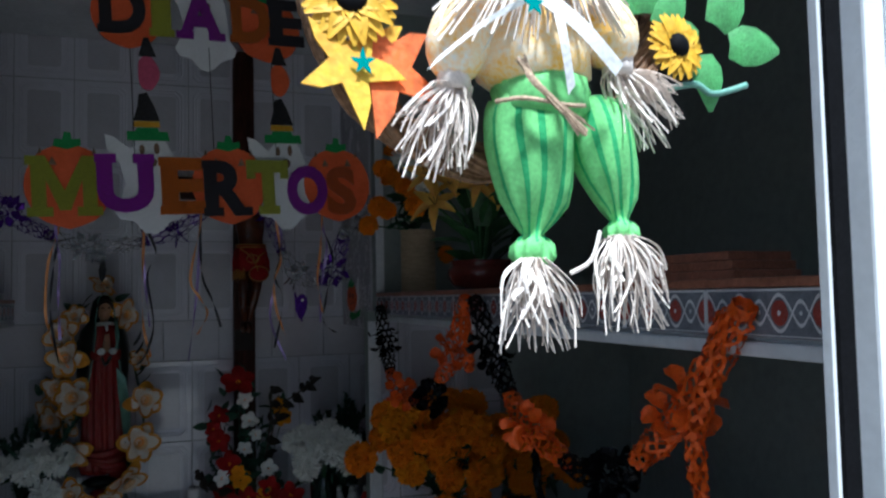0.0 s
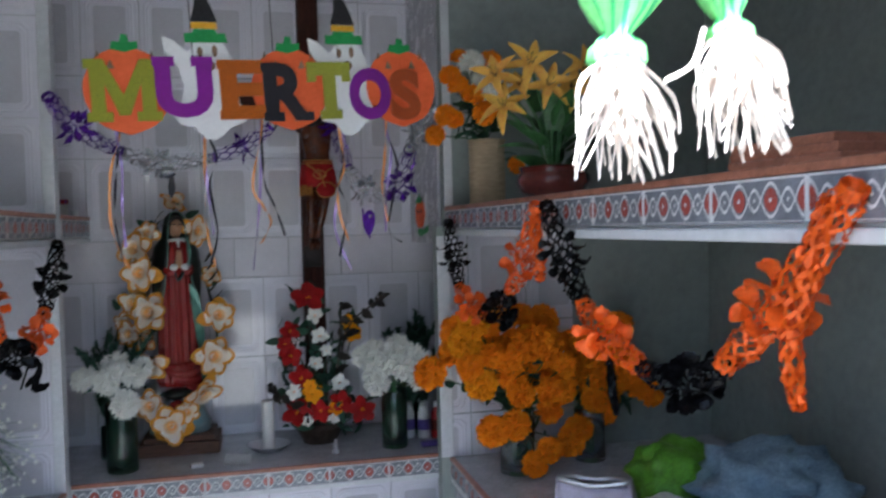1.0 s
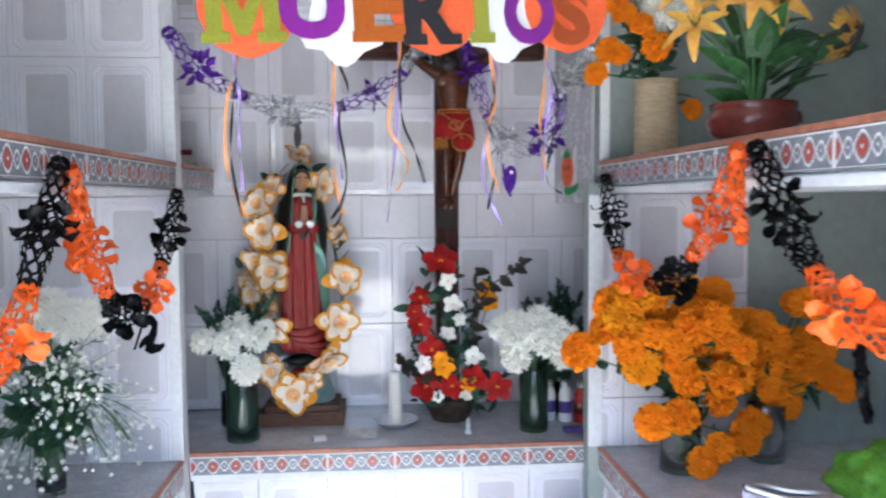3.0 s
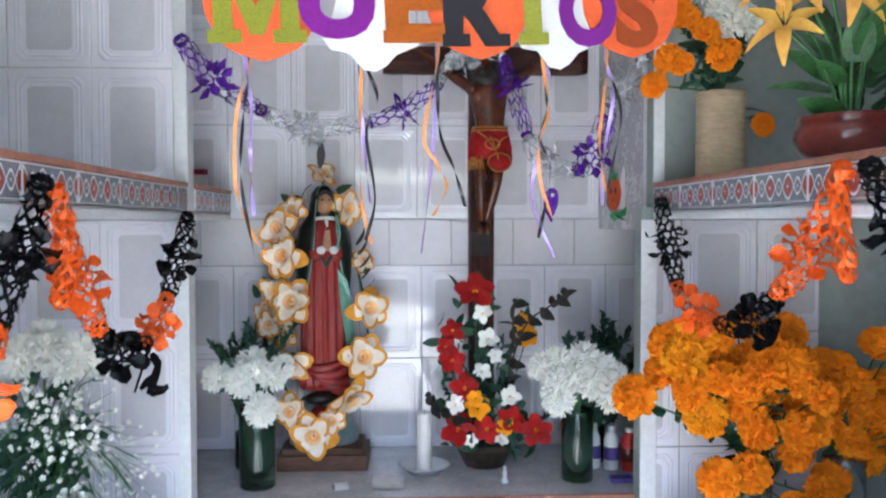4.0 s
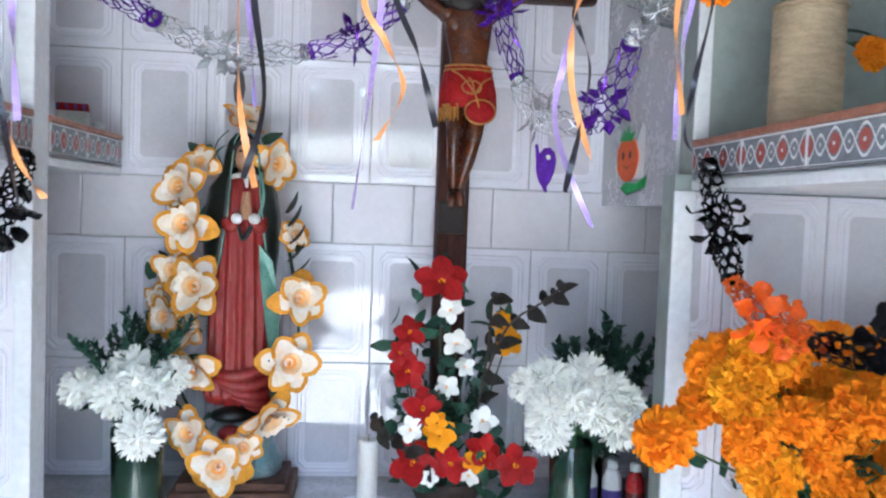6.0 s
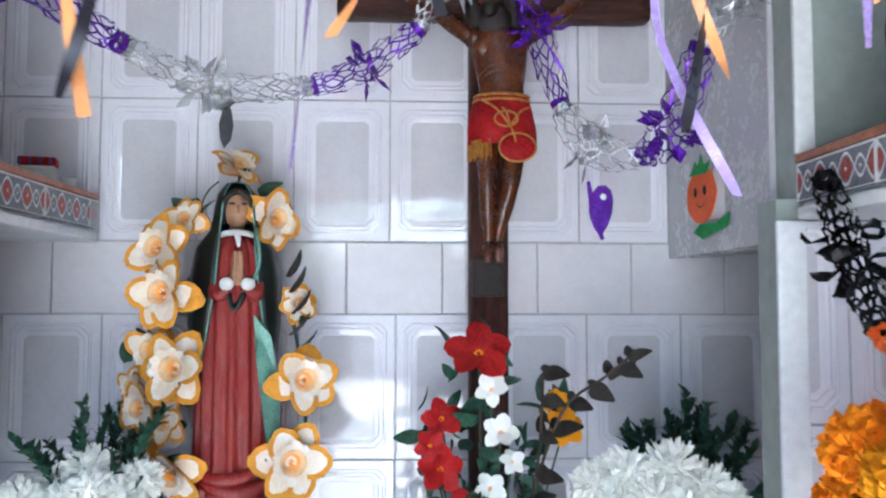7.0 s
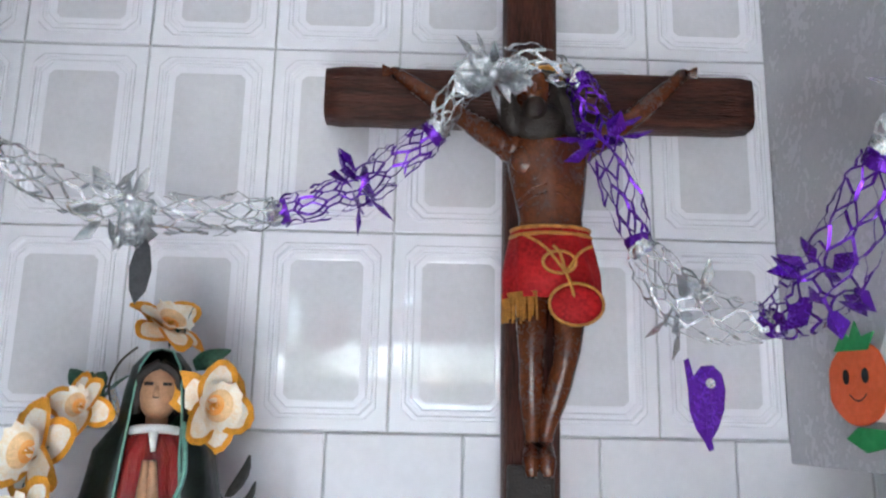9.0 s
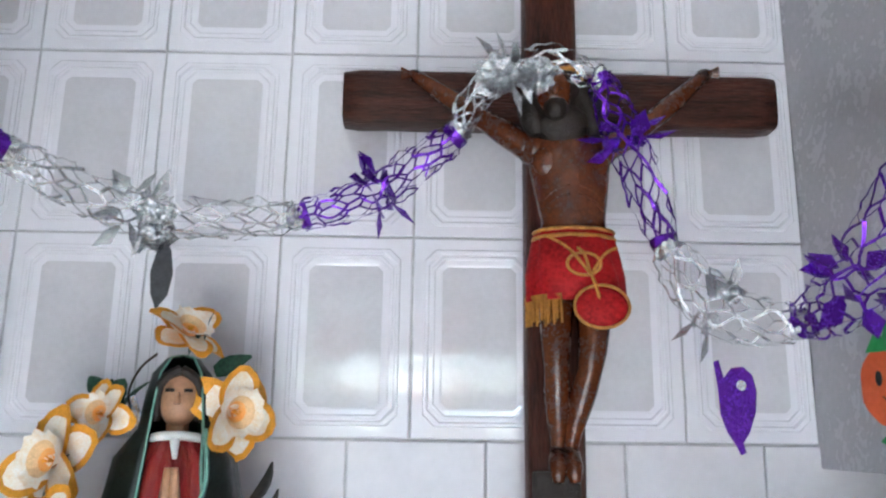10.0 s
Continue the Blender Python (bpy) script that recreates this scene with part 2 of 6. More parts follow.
def tile_geo(plain=False, w=0.2, h=0.3):
    """A glazed tile in the x-z plane, its face towards -y: bevelled rim, raised eight-sided frame and sunk panel."""
    if plain:
        steps = [(0, 0.0004, 0), (0, 0.0004, 0.0062), (0.0018, 0.0008, 0.0076)]
    else:
        steps = [(0, 0.0004, 0), (0, 0.0004, 0.006), (0.0016, 0.0008, 0.0074), (0.017, 0.016, 0.0070), (0.0185, 0.0165, 0.0092), (0.0225, 0.018, 0.0092),
                 (0.0245, 0.0185, 0.0066), (0.0275, 0.018, 0.0066), (0.0285, 0.018, 0.0078), (0.0315, 0.018, 0.0078), (0.0335, 0.016, 0.0060), (0.041, 0.008, 0.0056), (0.044, 0.008, 0.0050)]
    rings = []
    for i, c, d in steps:
        x0, x1, z0, z1 = i, w - i, i, h - i
        rings.append([(x0 + c, -d, z0), (x1 - c, -d, z0), (x1, -d, z0 + c), (x1, -d, z1 - c), (x1 - c, -d, z1), (x0 + c, -d, z1), (x0, -d, z1 - c), (x0, -d, z0 + c)])
    g = Geo().loft(rings, 0, False)
    g.s = [False] * len(g.s)
    o = len(g.v) - 8
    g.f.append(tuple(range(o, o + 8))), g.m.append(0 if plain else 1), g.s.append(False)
    return g


def lay(wall, x0, x1, z0, z1, ox, oz, to_world, plain=False, h=0.3, name="wall_tile"):
    """Tiles one patch of wall on a grid with a joint at (ox, oz); tiles at the edge are cut."""
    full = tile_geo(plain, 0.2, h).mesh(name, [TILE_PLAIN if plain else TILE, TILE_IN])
    tw, th = TW, h + 0.003
    for i in range(math.floor((x0 - ox) / tw + 0.001), math.ceil((x1 - ox) / tw - 0.001)):
        for j in range(math.floor((z0 - oz) / th + 0.001), math.ceil((z1 - oz) / th - 0.001)):
            a, c = ox + i * tw + 0.0015, oz + j * th + 0.0015
            me = full
            cuts = [(x0 - a, (1, 0, 0), 0.2), (a + 0.2 - x1, (-1, 0, 0), 0.2), (z0 - c, (0, 0, 1), h), (c + h - z1, (0, 0, -1), h)]
            if any(k > 0.0005 for k, _, _ in cuts):
                if any(k > e - 0.012 for k, _, e in cuts):
                    continue
                bm = bmesh.new()
                bm.from_mesh(full)
                for k, no, e in cuts:
                    if k > 0.0005:
                        at = Vector((k if no[0] > 0 else 0.2 - k, 0, k if no[2] > 0 else h - k))
                        bmesh.ops.bisect_plane(bm, geom=bm.verts[:] + bm.edges[:] + bm.faces[:], plane_co=at, plane_no=Vector(no) * -1, clear_outer=True)
                me = full.copy()
                bm.to_mesh(me)
                bm.free()
            wob = pose(0, rnd(-0.0004, 0.0004), 0, rnd(-0.22, 0.22), 0, rnd(-0.22, 0.22))
            part(name, me, None, wall, m=to_world @ pose(a, 0, c) @ wob)


def lay_all():
    north = pose(0, YB + 0.0075, 0)
    lay(back, -0.9, 1.15, SL + 0.002, 1.3975, 0.134, 1.3975, north)
    lay(back, -0.9, 1.15, 1.3975, 1.5495, 0.029, 1.3975, north, True, 0.149, "plain_tile")
    lay(back, -0.9, 0.718, 1.55, CEIL - 0.002, 0.12, 1.55, north)
    west = pose(0, YP + 0.0075, 0)
    lay(niche_l, -1.13, XL - 0.03, SH + 0.003, CEIL - 0.002, -0.706, 1.925, west)
    lay(niche_l, -1.13, XL - 0.03, SL + 0.003, SH - 0.095, -0.690, 1.25, west)
    lay(niche_r, XR + 0.014, 1.17, SL + 0.003, SH - 0.095, 0.80, 1.25, west)
    lay(front, XL + 0.004, XR - 0.004, 0.09, SL - 0.08, -0.48, SL - 0.08, pose(0, 2.9535, 0))
    lay(side_l, 1.4, YP, 0.09, SL - 0.08, 1.4, SL - 0.08, pose(XL - 0.0215, 0, 0, 0, 0, 90))
    lay(side_r, -YP, -1.4, 0.09, SL - 0.08, -YP, SL - 0.08, pose(XR + 0.0215, 0, 0, 0, 0, -90))


def band_geo(h=0.058):
    """A border tile 0.2 long: grey ground, two white interlaced lines making large and small links, red in the large ones."""
    g = Geo().box((0.0015, -0.008, 0), (0.1985, 0, h), 0, 0.0012)
    y, mid = -0.0094, h / 2
    g.box((0.002, y, h - 0.004), (0.198, -0.007, h - 0.0012), 1)
    g.box((0.002, y, 0.0022), (0.198, -0.007, 0.0034), 1)
    knots = [0.0025, 0.0205, 0.0462, 0.0872, 0.1128, 0.1538, 0.1795, 0.1975]
    for sgn in (1, -1):
        pts = []
        for k in range(len(knots) - 1):
            a, c = knots[k], knots[k + 1]
            amp = (0.235 if k % 2 else 0.36) * h
            for q in range(8):
                u = q / 8
                ph = 0.5 + u / 2 if k == 0 else (u / 2 if k == 6 else u)
                pts.append((a + (c - a) * u, y, mid + sgn * (1 if k % 2 else -1) * amp * math.sin(math.pi * ph)))
        g.strip(pts, 0.0046, (0, 0, 1), 1)
    for c in (0.0025, 0.0667, 0.1333, 0.1975):
        lo, hi = (c if c < 0.01 else c - 1), (c if c > 0.19 else c + 1)
        for rx, rz, mi, d in ((0.0135, 0.0150, 2, 0.0), (0.0026, 0.0030, 1, 0.0006)):
            if mi == 1 and (c < 0.01 or c > 0.19):
                continue
            g.add([(min(hi, max(lo, c + rx * math.cos(2 * math.pi * k / 16))), y - d, mid + rz * math.sin(2 * math.pi * k / 16)) for k in range(16)], [tuple(range(16))], mi)
    for c in (0.0333, 0.1, 0.1667):
        g.add([(c + 0.0022 * math.cos(k), y, mid + 0.0028 * math.sin(k)) for k in (0, 1.05, 2.1, 3.14, 4.19, 5.24)], [tuple(range(6))], 1)
    for c in (0.0022, 0.1978):
        g.box((c - 0.0014, y, 0.002), (c + 0.0014, -0.007, h - 0.002), 1)
    return g


def edge(slab, length, to_world, top, thick, offset=0.0):
    """A slab's edge: border tiles, a terracotta nosing above and a white grout lip below."""
    part("nosing", Geo().box((0, -0.012, top - 0.010), (length, 0.004, top + 0.002), 0, 0.003), TERRA, slab, "worn terracotta nosing", m=to_world)
    part("grout_lip", Geo().box((0, -0.010, top - thick), (length, 0.004, top - thick + 0.018), 0, 0.004), PLASTER, slab, "white grout lip", m=to_world)
    me = BAND_MESH
    n = int((length - offset) / 0.201 + 0.15)
    fit = min(1.0, length / (n * 0.201))
    rest = length - offset - n * 0.201 * fit
    for i in range(n + (1 if offset > 0.02 else 0)):
        x = offset + (i - (1 if offset > 0.02 else 0)) * 0.201 * fit
        if x < 0:
            continue
        part("border_tile", me, None, slab, m=to_world @ pose(x, 0, top - 0.010 - 0.0585) @ Matrix.Diagonal((fit, 1, 1, 1)))
    if rest > 0.03:
        part("border_tile", me, None, slab, m=to_world @ pose(length - rest, 0, top - 0.010 - 0.0585) @ Matrix.Diagonal((rest / 0.201, 1, 1, 1)))


BAND_MESH = band_geo().mesh("border_tile", [BAND, BANDW, BANDR])
edge(altar, XR - XL, pose(XL, 2.924, 0), SL, 0.082)
edge(bench_l, YP - Y0 - 0.04, pose(XL - 0.011, Y0 + 0.036, 0, 0, 0, 90), SL, 0.082)
edge(bench_r, YP - Y0 - 0.04, pose(XR + 0.011, YP, 0, 0, 0, -90), SL, 0.082)
edge(shelf_l, YP - Y0 - 0.04, pose(XL - 0.011, Y0 + 0.036, 0, 0, 0, 90), SH, 0.092)
edge(shelf_a, 0.44, pose(XL - 0.011, YP + 0.074, 0, 0, 0, 90), SH, 0.092)
edge(shelf_r, YP - Y0 - 0.04, pose(XR + 0.011, YP, 0, 0, 0, -90), SH, 0.092)

# corner strips of the cross walls
struct("trim", Geo().box((XL - 0.031, YP - 0.006, SL + 0.002), (XL, YP + 0.004, SH - 0.094), 0, 0.003), PLASTER, "white painted corner strip", "trim")
struct("trim", Geo().box((XL - 0.031, YP - 0.006, SH + 0.004), (XL, YP + 0.004, CEIL - 0.002), 0, 0.003), PLASTER, "white painted corner strip", "trim")
struct("trim", Geo().box((XR - 0.031, YP - 0.006, SL + 0.004), (XR + 0.012, YP + 0.004, SH - 0.094), 0, 0.003), PLASTER, "white painted corner strip", "trim")
struct("trim", Geo().box((XR, YP - 0.006, SH + 0.004), (XR + 0.029, YP + 0.004, CEIL - 0.002), 0, 0.003), PLASTER, "white painted corner strip", "trim")

# door frame
g = Geo().box((0.5415, 0.644, 0), (0.545, 0.654, DZ), 0, 0.001).box((0.560, 0.618, 0), (DX1 + 0.06, 0.648, DZ), 0, 0.003).box((DX0 - 0.03, 0.62, 0), (DX0 + 0.03, 0.76, DZ), 0, 0.004).box((DX0, 0.62, DZ - 0.03), (DX1 - 0.16, 0.76, DZ + 0.03), 0, 0.004)
door = struct("door_1", g, ALU, "white aluminium door frame with a black rubber seal", "door frame")
part("seal", Geo().box((0.5452, 0.640, 0.0), (0.5598, 0.650, DZ - 0.03)), BLACK, door, "black rubber seal")
hinge = part("hinge_plate", Geo().box((0.578, 0.610, 1.785), (0.635, 0.6175, 1.905), 0, 0.002), ALU, door, "white hinge plate")
for z in (1.802, 1.888):
    part("screw", Geo().lathe([(0, 0), (0.0045, 0), (0.004, 0.0025), (0, 0.003)], 12, xf=pose(0.592, 0.610, z, 90)), STEEL, hinge)

# ---- things ----
# materials of the things
FOIL_O = mat("orange_foil", (0.90, 0.125, 0.008), 0.34, 0.12, 0.15, 40, 0.5, 150, spec=0.3)
FOIL_K = mat("black_foil", (0.004, 0.004, 0.005), 0.24, 0.0, 0.3, 40, 0.2, 150, spec=0.12)
FOIL_P = mat("purple_foil", (0.16, 0.025, 0.50), 0.25, 0.65, 0.25, 40, 0.5, 150)
FOIL_S = mat("silver_foil", (0.76, 0.77, 0.79), 0.16, 0.92, 0.15, 120, 0.9, 260)
WOOD_D = mat("dark_stained_wood", (0.060, 0.017, 0.010), 0.42, 0, 0.5, 12, 0.9, 60, second=(0.010, 0.003, 0.002), stretch=(6, 6, 0.7), spec=0.25)
WOOD_A = mat("dark_stained_crossbeam", (0.060, 0.017, 0.010), 0.42, 0, 0.5, 12, 0.9, 60, second=(0.010, 0.003, 0.002), stretch=(0.7, 6, 6), spec=0.25)
SKIN_D = mat("brown_varnished_figure", (0.125, 0.036, 0.013), 0.25, 0, 0.35, 30, 0.3, 90, second=(0.035, 0.010, 0.006))
CLOTH_R = mat("red_satin", (0.42, 0.006, 0.010), 0.6, 0, 0.25, 30, 0.3, 400, spec=0.25)
GOLD = mat("gold_trim", (0.60, 0.27, 0.05), 0.45, 0.3, 0.3, 80, 0.4, 300)
HAIR = mat("dark_hair", (0.02, 0.011, 0.007), 0.5, 0, 0.3, 80, 0.6, 300)
ROBE = mat("painted_red_robe", (0.22, 0.006, 0.011), 0.22, 0, 0.4, 40, 0.6, 120, second=(0.36, 0.05, 0.035), stretch=(3, 3, 0.5))
MANTLE = mat("dark_green_mantle", (0.012, 0.018, 0.014), 0.35, 0, 0.4, 40, 0.2, 100)
MINT = mat("mint_mantle_lining", (0.22, 0.46, 0.36), 0.45, 0, 0.2, 30, 0.1, 100)
FACE = mat("painted_plaster_skin", (0.50, 0.27, 0.15), 0.4, 0, 0.15, 30)
WHITE = mat("white_fabric", (0.80, 0.79, 0.77), 0.7, 0, 0.08, 60, 0.2, 300)
PET_W = mat("white_petals", (0.97, 0.96, 0.88), 0.65, 0, 0.03, 60, 0.05, 300, spec=0.15)
PET_WO = mat("white_silk_petal", (0.90, 0.88, 0.84), 0.6, 0, 0.06, 45, 0.1, 300, second=(0.86, 0.66, 0.42), spec=0.15)
PET_Y = mat("yellow_edge_petal", (0.80, 0.36, 0.04), 0.6, 0, 0.15, 50, 0.2, 300, spec=0.15)
PEACH = mat("peach_flower_throat", (0.88, 0.60, 0.32), 0.6, 0, 0.15, 60, spec=0.15)
CUP_O = mat("orange_flower_cup", (0.80, 0.30, 0.03), 0.6, 0, 0.2, 60, second=(0.85, 0.52, 0.22), spec=0.15)
MARI = mat("orange_marigold", (1.0, 0.35, 0.006), 0.6, 0, 0.05, 40, 0.05, 300, second=(1.0, 0.26, 0.003), spec=0.15)
MARI_Y = mat("amber_marigold", (0.96, 0.40, 0.006), 0.6, 0, 0.1, 40, 0.05, 300, second=(0.92, 0.32, 0.004), spec=0.15)
PET_R = mat("red_silk_petal", (0.42, 0.013, 0.014), 0.5, 0, 0.25, 40, 0.3, 200, spec=0.15)
LILY = mat("yellow_lily_petal", (0.74, 0.49, 0.08), 0.55, 0, 0.15, 14, 0.2, 200, second=(0.74, 0.32, 0.08), spec=0.15)
LEAF = mat("green_leaf", (0.055, 0.16, 0.045), 0.45, 0, 0.35, 30, 0.3, 120)
LEAF_D = mat("dark_fern_green", (0.030, 0.10, 0.055), 0.55, 0, 0.35, 30, 0.3, 150)
LEAF_B = mat("dry_dark_leaf", (0.035, 0.028, 0.022), 0.5, 0, 0.35, 30, 0.3, 120)
TWIG = mat("brown_twig", (0.05, 0.03, 0.018), 0.7, 0, 0.3, 40)
GLASS_G = mat("green_glass", (0.16, 0.34, 0.22), 0.05, 0, 0.1, 10, trans=0.92)
GLASS_C = mat("clear_glass", (0.82, 0.88, 0.85), 0.04, 0, 0.05, 10, trans=0.95)
WAX = mat("white_wax", (0.82, 0.80, 0.76), 0.45, 0, 0.05, 20)
CHINA = mat("white_china", (0.78, 0.79, 0.80), 0.15, 0, 0.05, 20)
WOOD_B = mat("brown_wood_base", (0.16, 0.075, 0.04), 0.5, 0, 0.35, 30, 0.4, 100, stretch=(1, 8, 8))
BEIGE = mat("beige_woven_vase", (0.55, 0.43, 0.27), 0.75, 0, 0.15, 40, 0.8, 220, stretch=(1, 1, 4))
BOWL = mat("glazed_oxblood_bowl", (0.13, 0.022, 0.016), 0.15, 0, 0.2, 12)
SOIL = mat("dark_soil", (0.03, 0.02, 0.015), 0.95, 0, 0.3, 60, 0.8, 150)


def smooth_path(pts, n):
    """A rounded curve through pts, n steps from one to the next."""
    pts = [Vector(p) for p in pts]
    out = []
    for i in range(len(pts) - 1):
        a, b, c, d = pts[max(i - 1, 0)], pts[i], pts[i + 1], pts[min(i + 2, len(pts) - 1)]
        for k in range(n):
            t = k / n
            out.append(0.5 * ((2 * b) + (c - a) * t + (2 * a - 5 * b + 4 * c - d) * t * t + (3 * b - a - 3 * c + d) * t ** 3))
    return out + [pts[-1]]


def facing(at, way, spin=0.0, size=1.0):
    """A pose at a place with local z along way."""
    q = Vector(way).normalized().to_track_quat("Z", "Y").to_matrix().to_4x4()
    return Matrix.Translation(at) @ q @ pose(0, 0, 0, 0, 0, spin) @ Matrix.Scale(size, 4)


def petal(g, length, width, xf, mi=0, droop=0.3, cup=0.15, tip=1.0, n=4):
    """One curved petal from the origin along x, rising in z; three points across, n steps long."""
    vs, fs = [], []
    for i in range(n + 1):
        u = i / n
        w = width / 2 * math.sin(math.pi * min(1, (0.12 + 0.88 * u) ** (0.75 * tip)) * 0.93 + 0.08)
        if tip < 0.8:
            w = width / 2 * max(0.0, math.sin(math.pi * (0.08 + 0.90 * u) ** 1.15)) ** 0.55
        z = length * (0.35 * u - droop * u * u)
        for s in (-1, 0, 1):
            vs.append((length * u, s * w, z + (cup * w if s else 0)))
    for i in range(n):
        for s in (0, 1):
            a = 3 * i + s
            fs.append((a, a + 3, a + 4, a + 1))
    g.add(vs, fs, mi, True, xf)


def pom(radius, count, length, width, mi=0, low=-0.35, seed=1, ruffle=0.3):
    """A dense round bloom of short petals round a core."""
    r = random.Random(seed)
    g = Geo()
    g.lathe([(0, -radius * 0.6), (radius * 0.55, -radius * 0.45), (radius * 0.68, 0), (radius * 0.5, radius * 0.42), (0, radius * 0.55)], 8, mi=mi)
    for k in range(count):
        z = low + (1 - low) * (k + 0.5) / count
        a = k * 2.39996 + r.uniform(-0.3, 0.3)
        h = math.sqrt(max(0, 1 - z * z))
        d = Vector((h * math.cos(a), h * math.sin(a), z * 0.8 + r.uniform(-0.08, 0.08)))
        m = facing(d * radius * 0.35, d, r.uniform(0, 360))
        L = radius * length * r.uniform(0.8, 1.1)
        w = radius * width * r.uniform(0.8, 1.2)
        b = r.uniform(-ruffle, ruffle) * w
        g.add([(-w * 0.25, 0, 0), (w * 0.25, 0, 0), (w * 0.6, b + w * 0.1, L * 0.75), (w * 0.2, b - w * 0.15, L), (-w * 0.2, b + w * 0.15, L), (-w * 0.6, b - w * 0.1, L * 0.75)],
              [(0, 1, 2, 5), (5, 2, 3, 4)], mi, False, m)
    return g


def open_flower(radius, n, kind, seed=1):
    """An open flower facing +z: kind star (lily), rim (white petals with a coloured edge and a cup) or broad (poinsettia)."""
    r = random.Random(seed)
    g = Geo()
    for k in range(n):
        a = 360 * k / n + r.uniform(-8, 8)
        dr = r.uniform(0.1, 0.6)
        m = pose(0, 0, 0.06 * radius * (k % 2), r.uniform(-14, 14), -14 * (k % 2), a)
        if kind == "rim":
            petal(g, radius * 1.02, radius * 0.84, m, 1, dr, 0.2, 0.72, 6)
            petal(g, radius * 0.88, radius * 0.60, Matrix.Translation((0, 0, radius * 0.035)) @ m, 0, dr, 0.2, 0.72, 6)
        elif kind == "star":
            petal(g, radius, radius * 0.36, m, 0, r.uniform(0.2, 0.7), 0.5, 1.0, 5)
        else:
            petal(g, radius, radius * 0.80, m, 0, dr, 0.25, 0.72, 5)
    if kind == "rim":
        m = Matrix.Scale(radius, 4)
        wave = [(0.03, 0.12), (0.12, 0.16), (0.21, 0.30), (0.33, 0.45), (0.50, 0.54)]
        n2 = 30
        rings = []
        for j, (q, z) in enumerate(wave):
            ring = []
            for k in range(n2):
                t = 2 * math.pi * k / n2
                f = q + (0.05 * math.sin(k * 2.1) + 0.03 * math.sin(k * 0.9 + seed) if j == 4 else 0)
                ring.append(m @ Vector((f * math.cos(t), f * math.sin(t), z + (0.05 * math.sin(k * 2.3) if j == 4 else 0))))
            rings.append(ring)
        g.loft(rings, lambda i, k: (2, 2, 3, 0)[i], False)
        for k in range(5):
            a = 2 * math.pi * k / 5 + r.uniform(-0.3, 0.3)
            g.tube([(0, 0, 0.13 * radius), (0.06 * radius * math.cos(a), 0.06 * radius * math.sin(a), 0.36 * radius)], 0.016 * radius, 5, 1)
    elif kind == "broad":
        for k in range(7):
            a = k * 0.9
            g.lathe([(0.05 * radius, 0), (0.06 * radius, 0.06 * radius), (0, 0.1 * radius)], 6, (0.1 * radius * math.cos(a), 0.1 * radius * math.sin(a), 0.04 * radius), 1)
    else:
        for k in range(5):
            g.tube([(0, 0, 0), (0.18 * radius * math.cos(k * 1.26), 0.18 * radius * math.sin(k * 1.26), 0.5 * radius)], 0.012 * radius, 4, 1)
    return g


def leaf_geo(length, width, n=4):
    g = Geo()
    petal(g, length, width, Matrix.Identity(4), 0, 0.45, -0.25, 1.0, n)
    return g


def fern(length, pairs, leaf, mi=0, seed=1):
    """A sprig along z with small paired leaflets."""
    r = random.Random(seed)
    g = Geo()
    bend = r.uniform(-0.25, 0.25)
    pts = [(bend * length * (k / 6) ** 2, 0, length * k / 6) for k in range(7)]
    g.tube(pts, [0.0018 * (1 - 0.6 * k / 6) for k in range(7)], 4, mi)
    for k in range(pairs):
        u = 0.2 + 0.8 * k / pairs
        at = Vector((bend * length * u * u, 0, length * u))
        for s in range(3):
            a = r.uniform(0, 360)
            L = leaf * r.uniform(0.6, 1.2) * (1.25 - 0.7 * u)
            petal(g, L, L * 0.6, Matrix.Translation(at) @ pose(0, 0, 0, 0, r.uniform(-60, -10), a), mi, 0.2, 0.1, 1, 2)
    return g


MARI_MESH = [pom(0.049, 240, 0.68, 0.30, 0, -0.5, s, 0.5).mesh("bloom", MARI if s != 3 else MARI_Y) for s in (1, 2, 4, 3)]
MUM_MESH = [pom(0.050, 200, 0.78, 0.17, 0, -0.5, s, 0.25).mesh("bloom", PET_W) for s in (5, 6)]
RIM_MESH = [open_flower(0.068, 6, "rim", s).mesh("bloom", [PET_WO, PET_Y, CUP_O, PEACH]) for s in (7, 8, 9)]
POIN_MESH = [open_flower(0.050, 5, "broad", s).mesh("bloom", [PET_R, MARI_Y]) for s in (10, 11)]
WSTAR_MESH = [open_flower(0.032, 5, "broad", s).mesh("bloom", [PET_W, MARI_Y]) for s in (12, 13)]
YSTAR_MESH = [open_flower(0.034, 6, "broad", s).mesh("bloom", [MARI_Y, BOWL]) for s in (14,)]
LILY_MESH = [open_flower(0.085, 6, "star", s).mesh("bloom", [LILY, TWIG]) for s in (15, 16, 17)]
LEAF_MESH = leaf_geo(0.115, 0.062, 6).mesh("leaf", LEAF)
SMALL_LEAF = leaf_geo(0.045, 0.022).mesh("leaf", LEAF_D)
FERN_MESH = [fern(0.22, 26, 0.032, 0, s).mesh("fern_sprig", LEAF_D) for s in (21, 22, 23)]


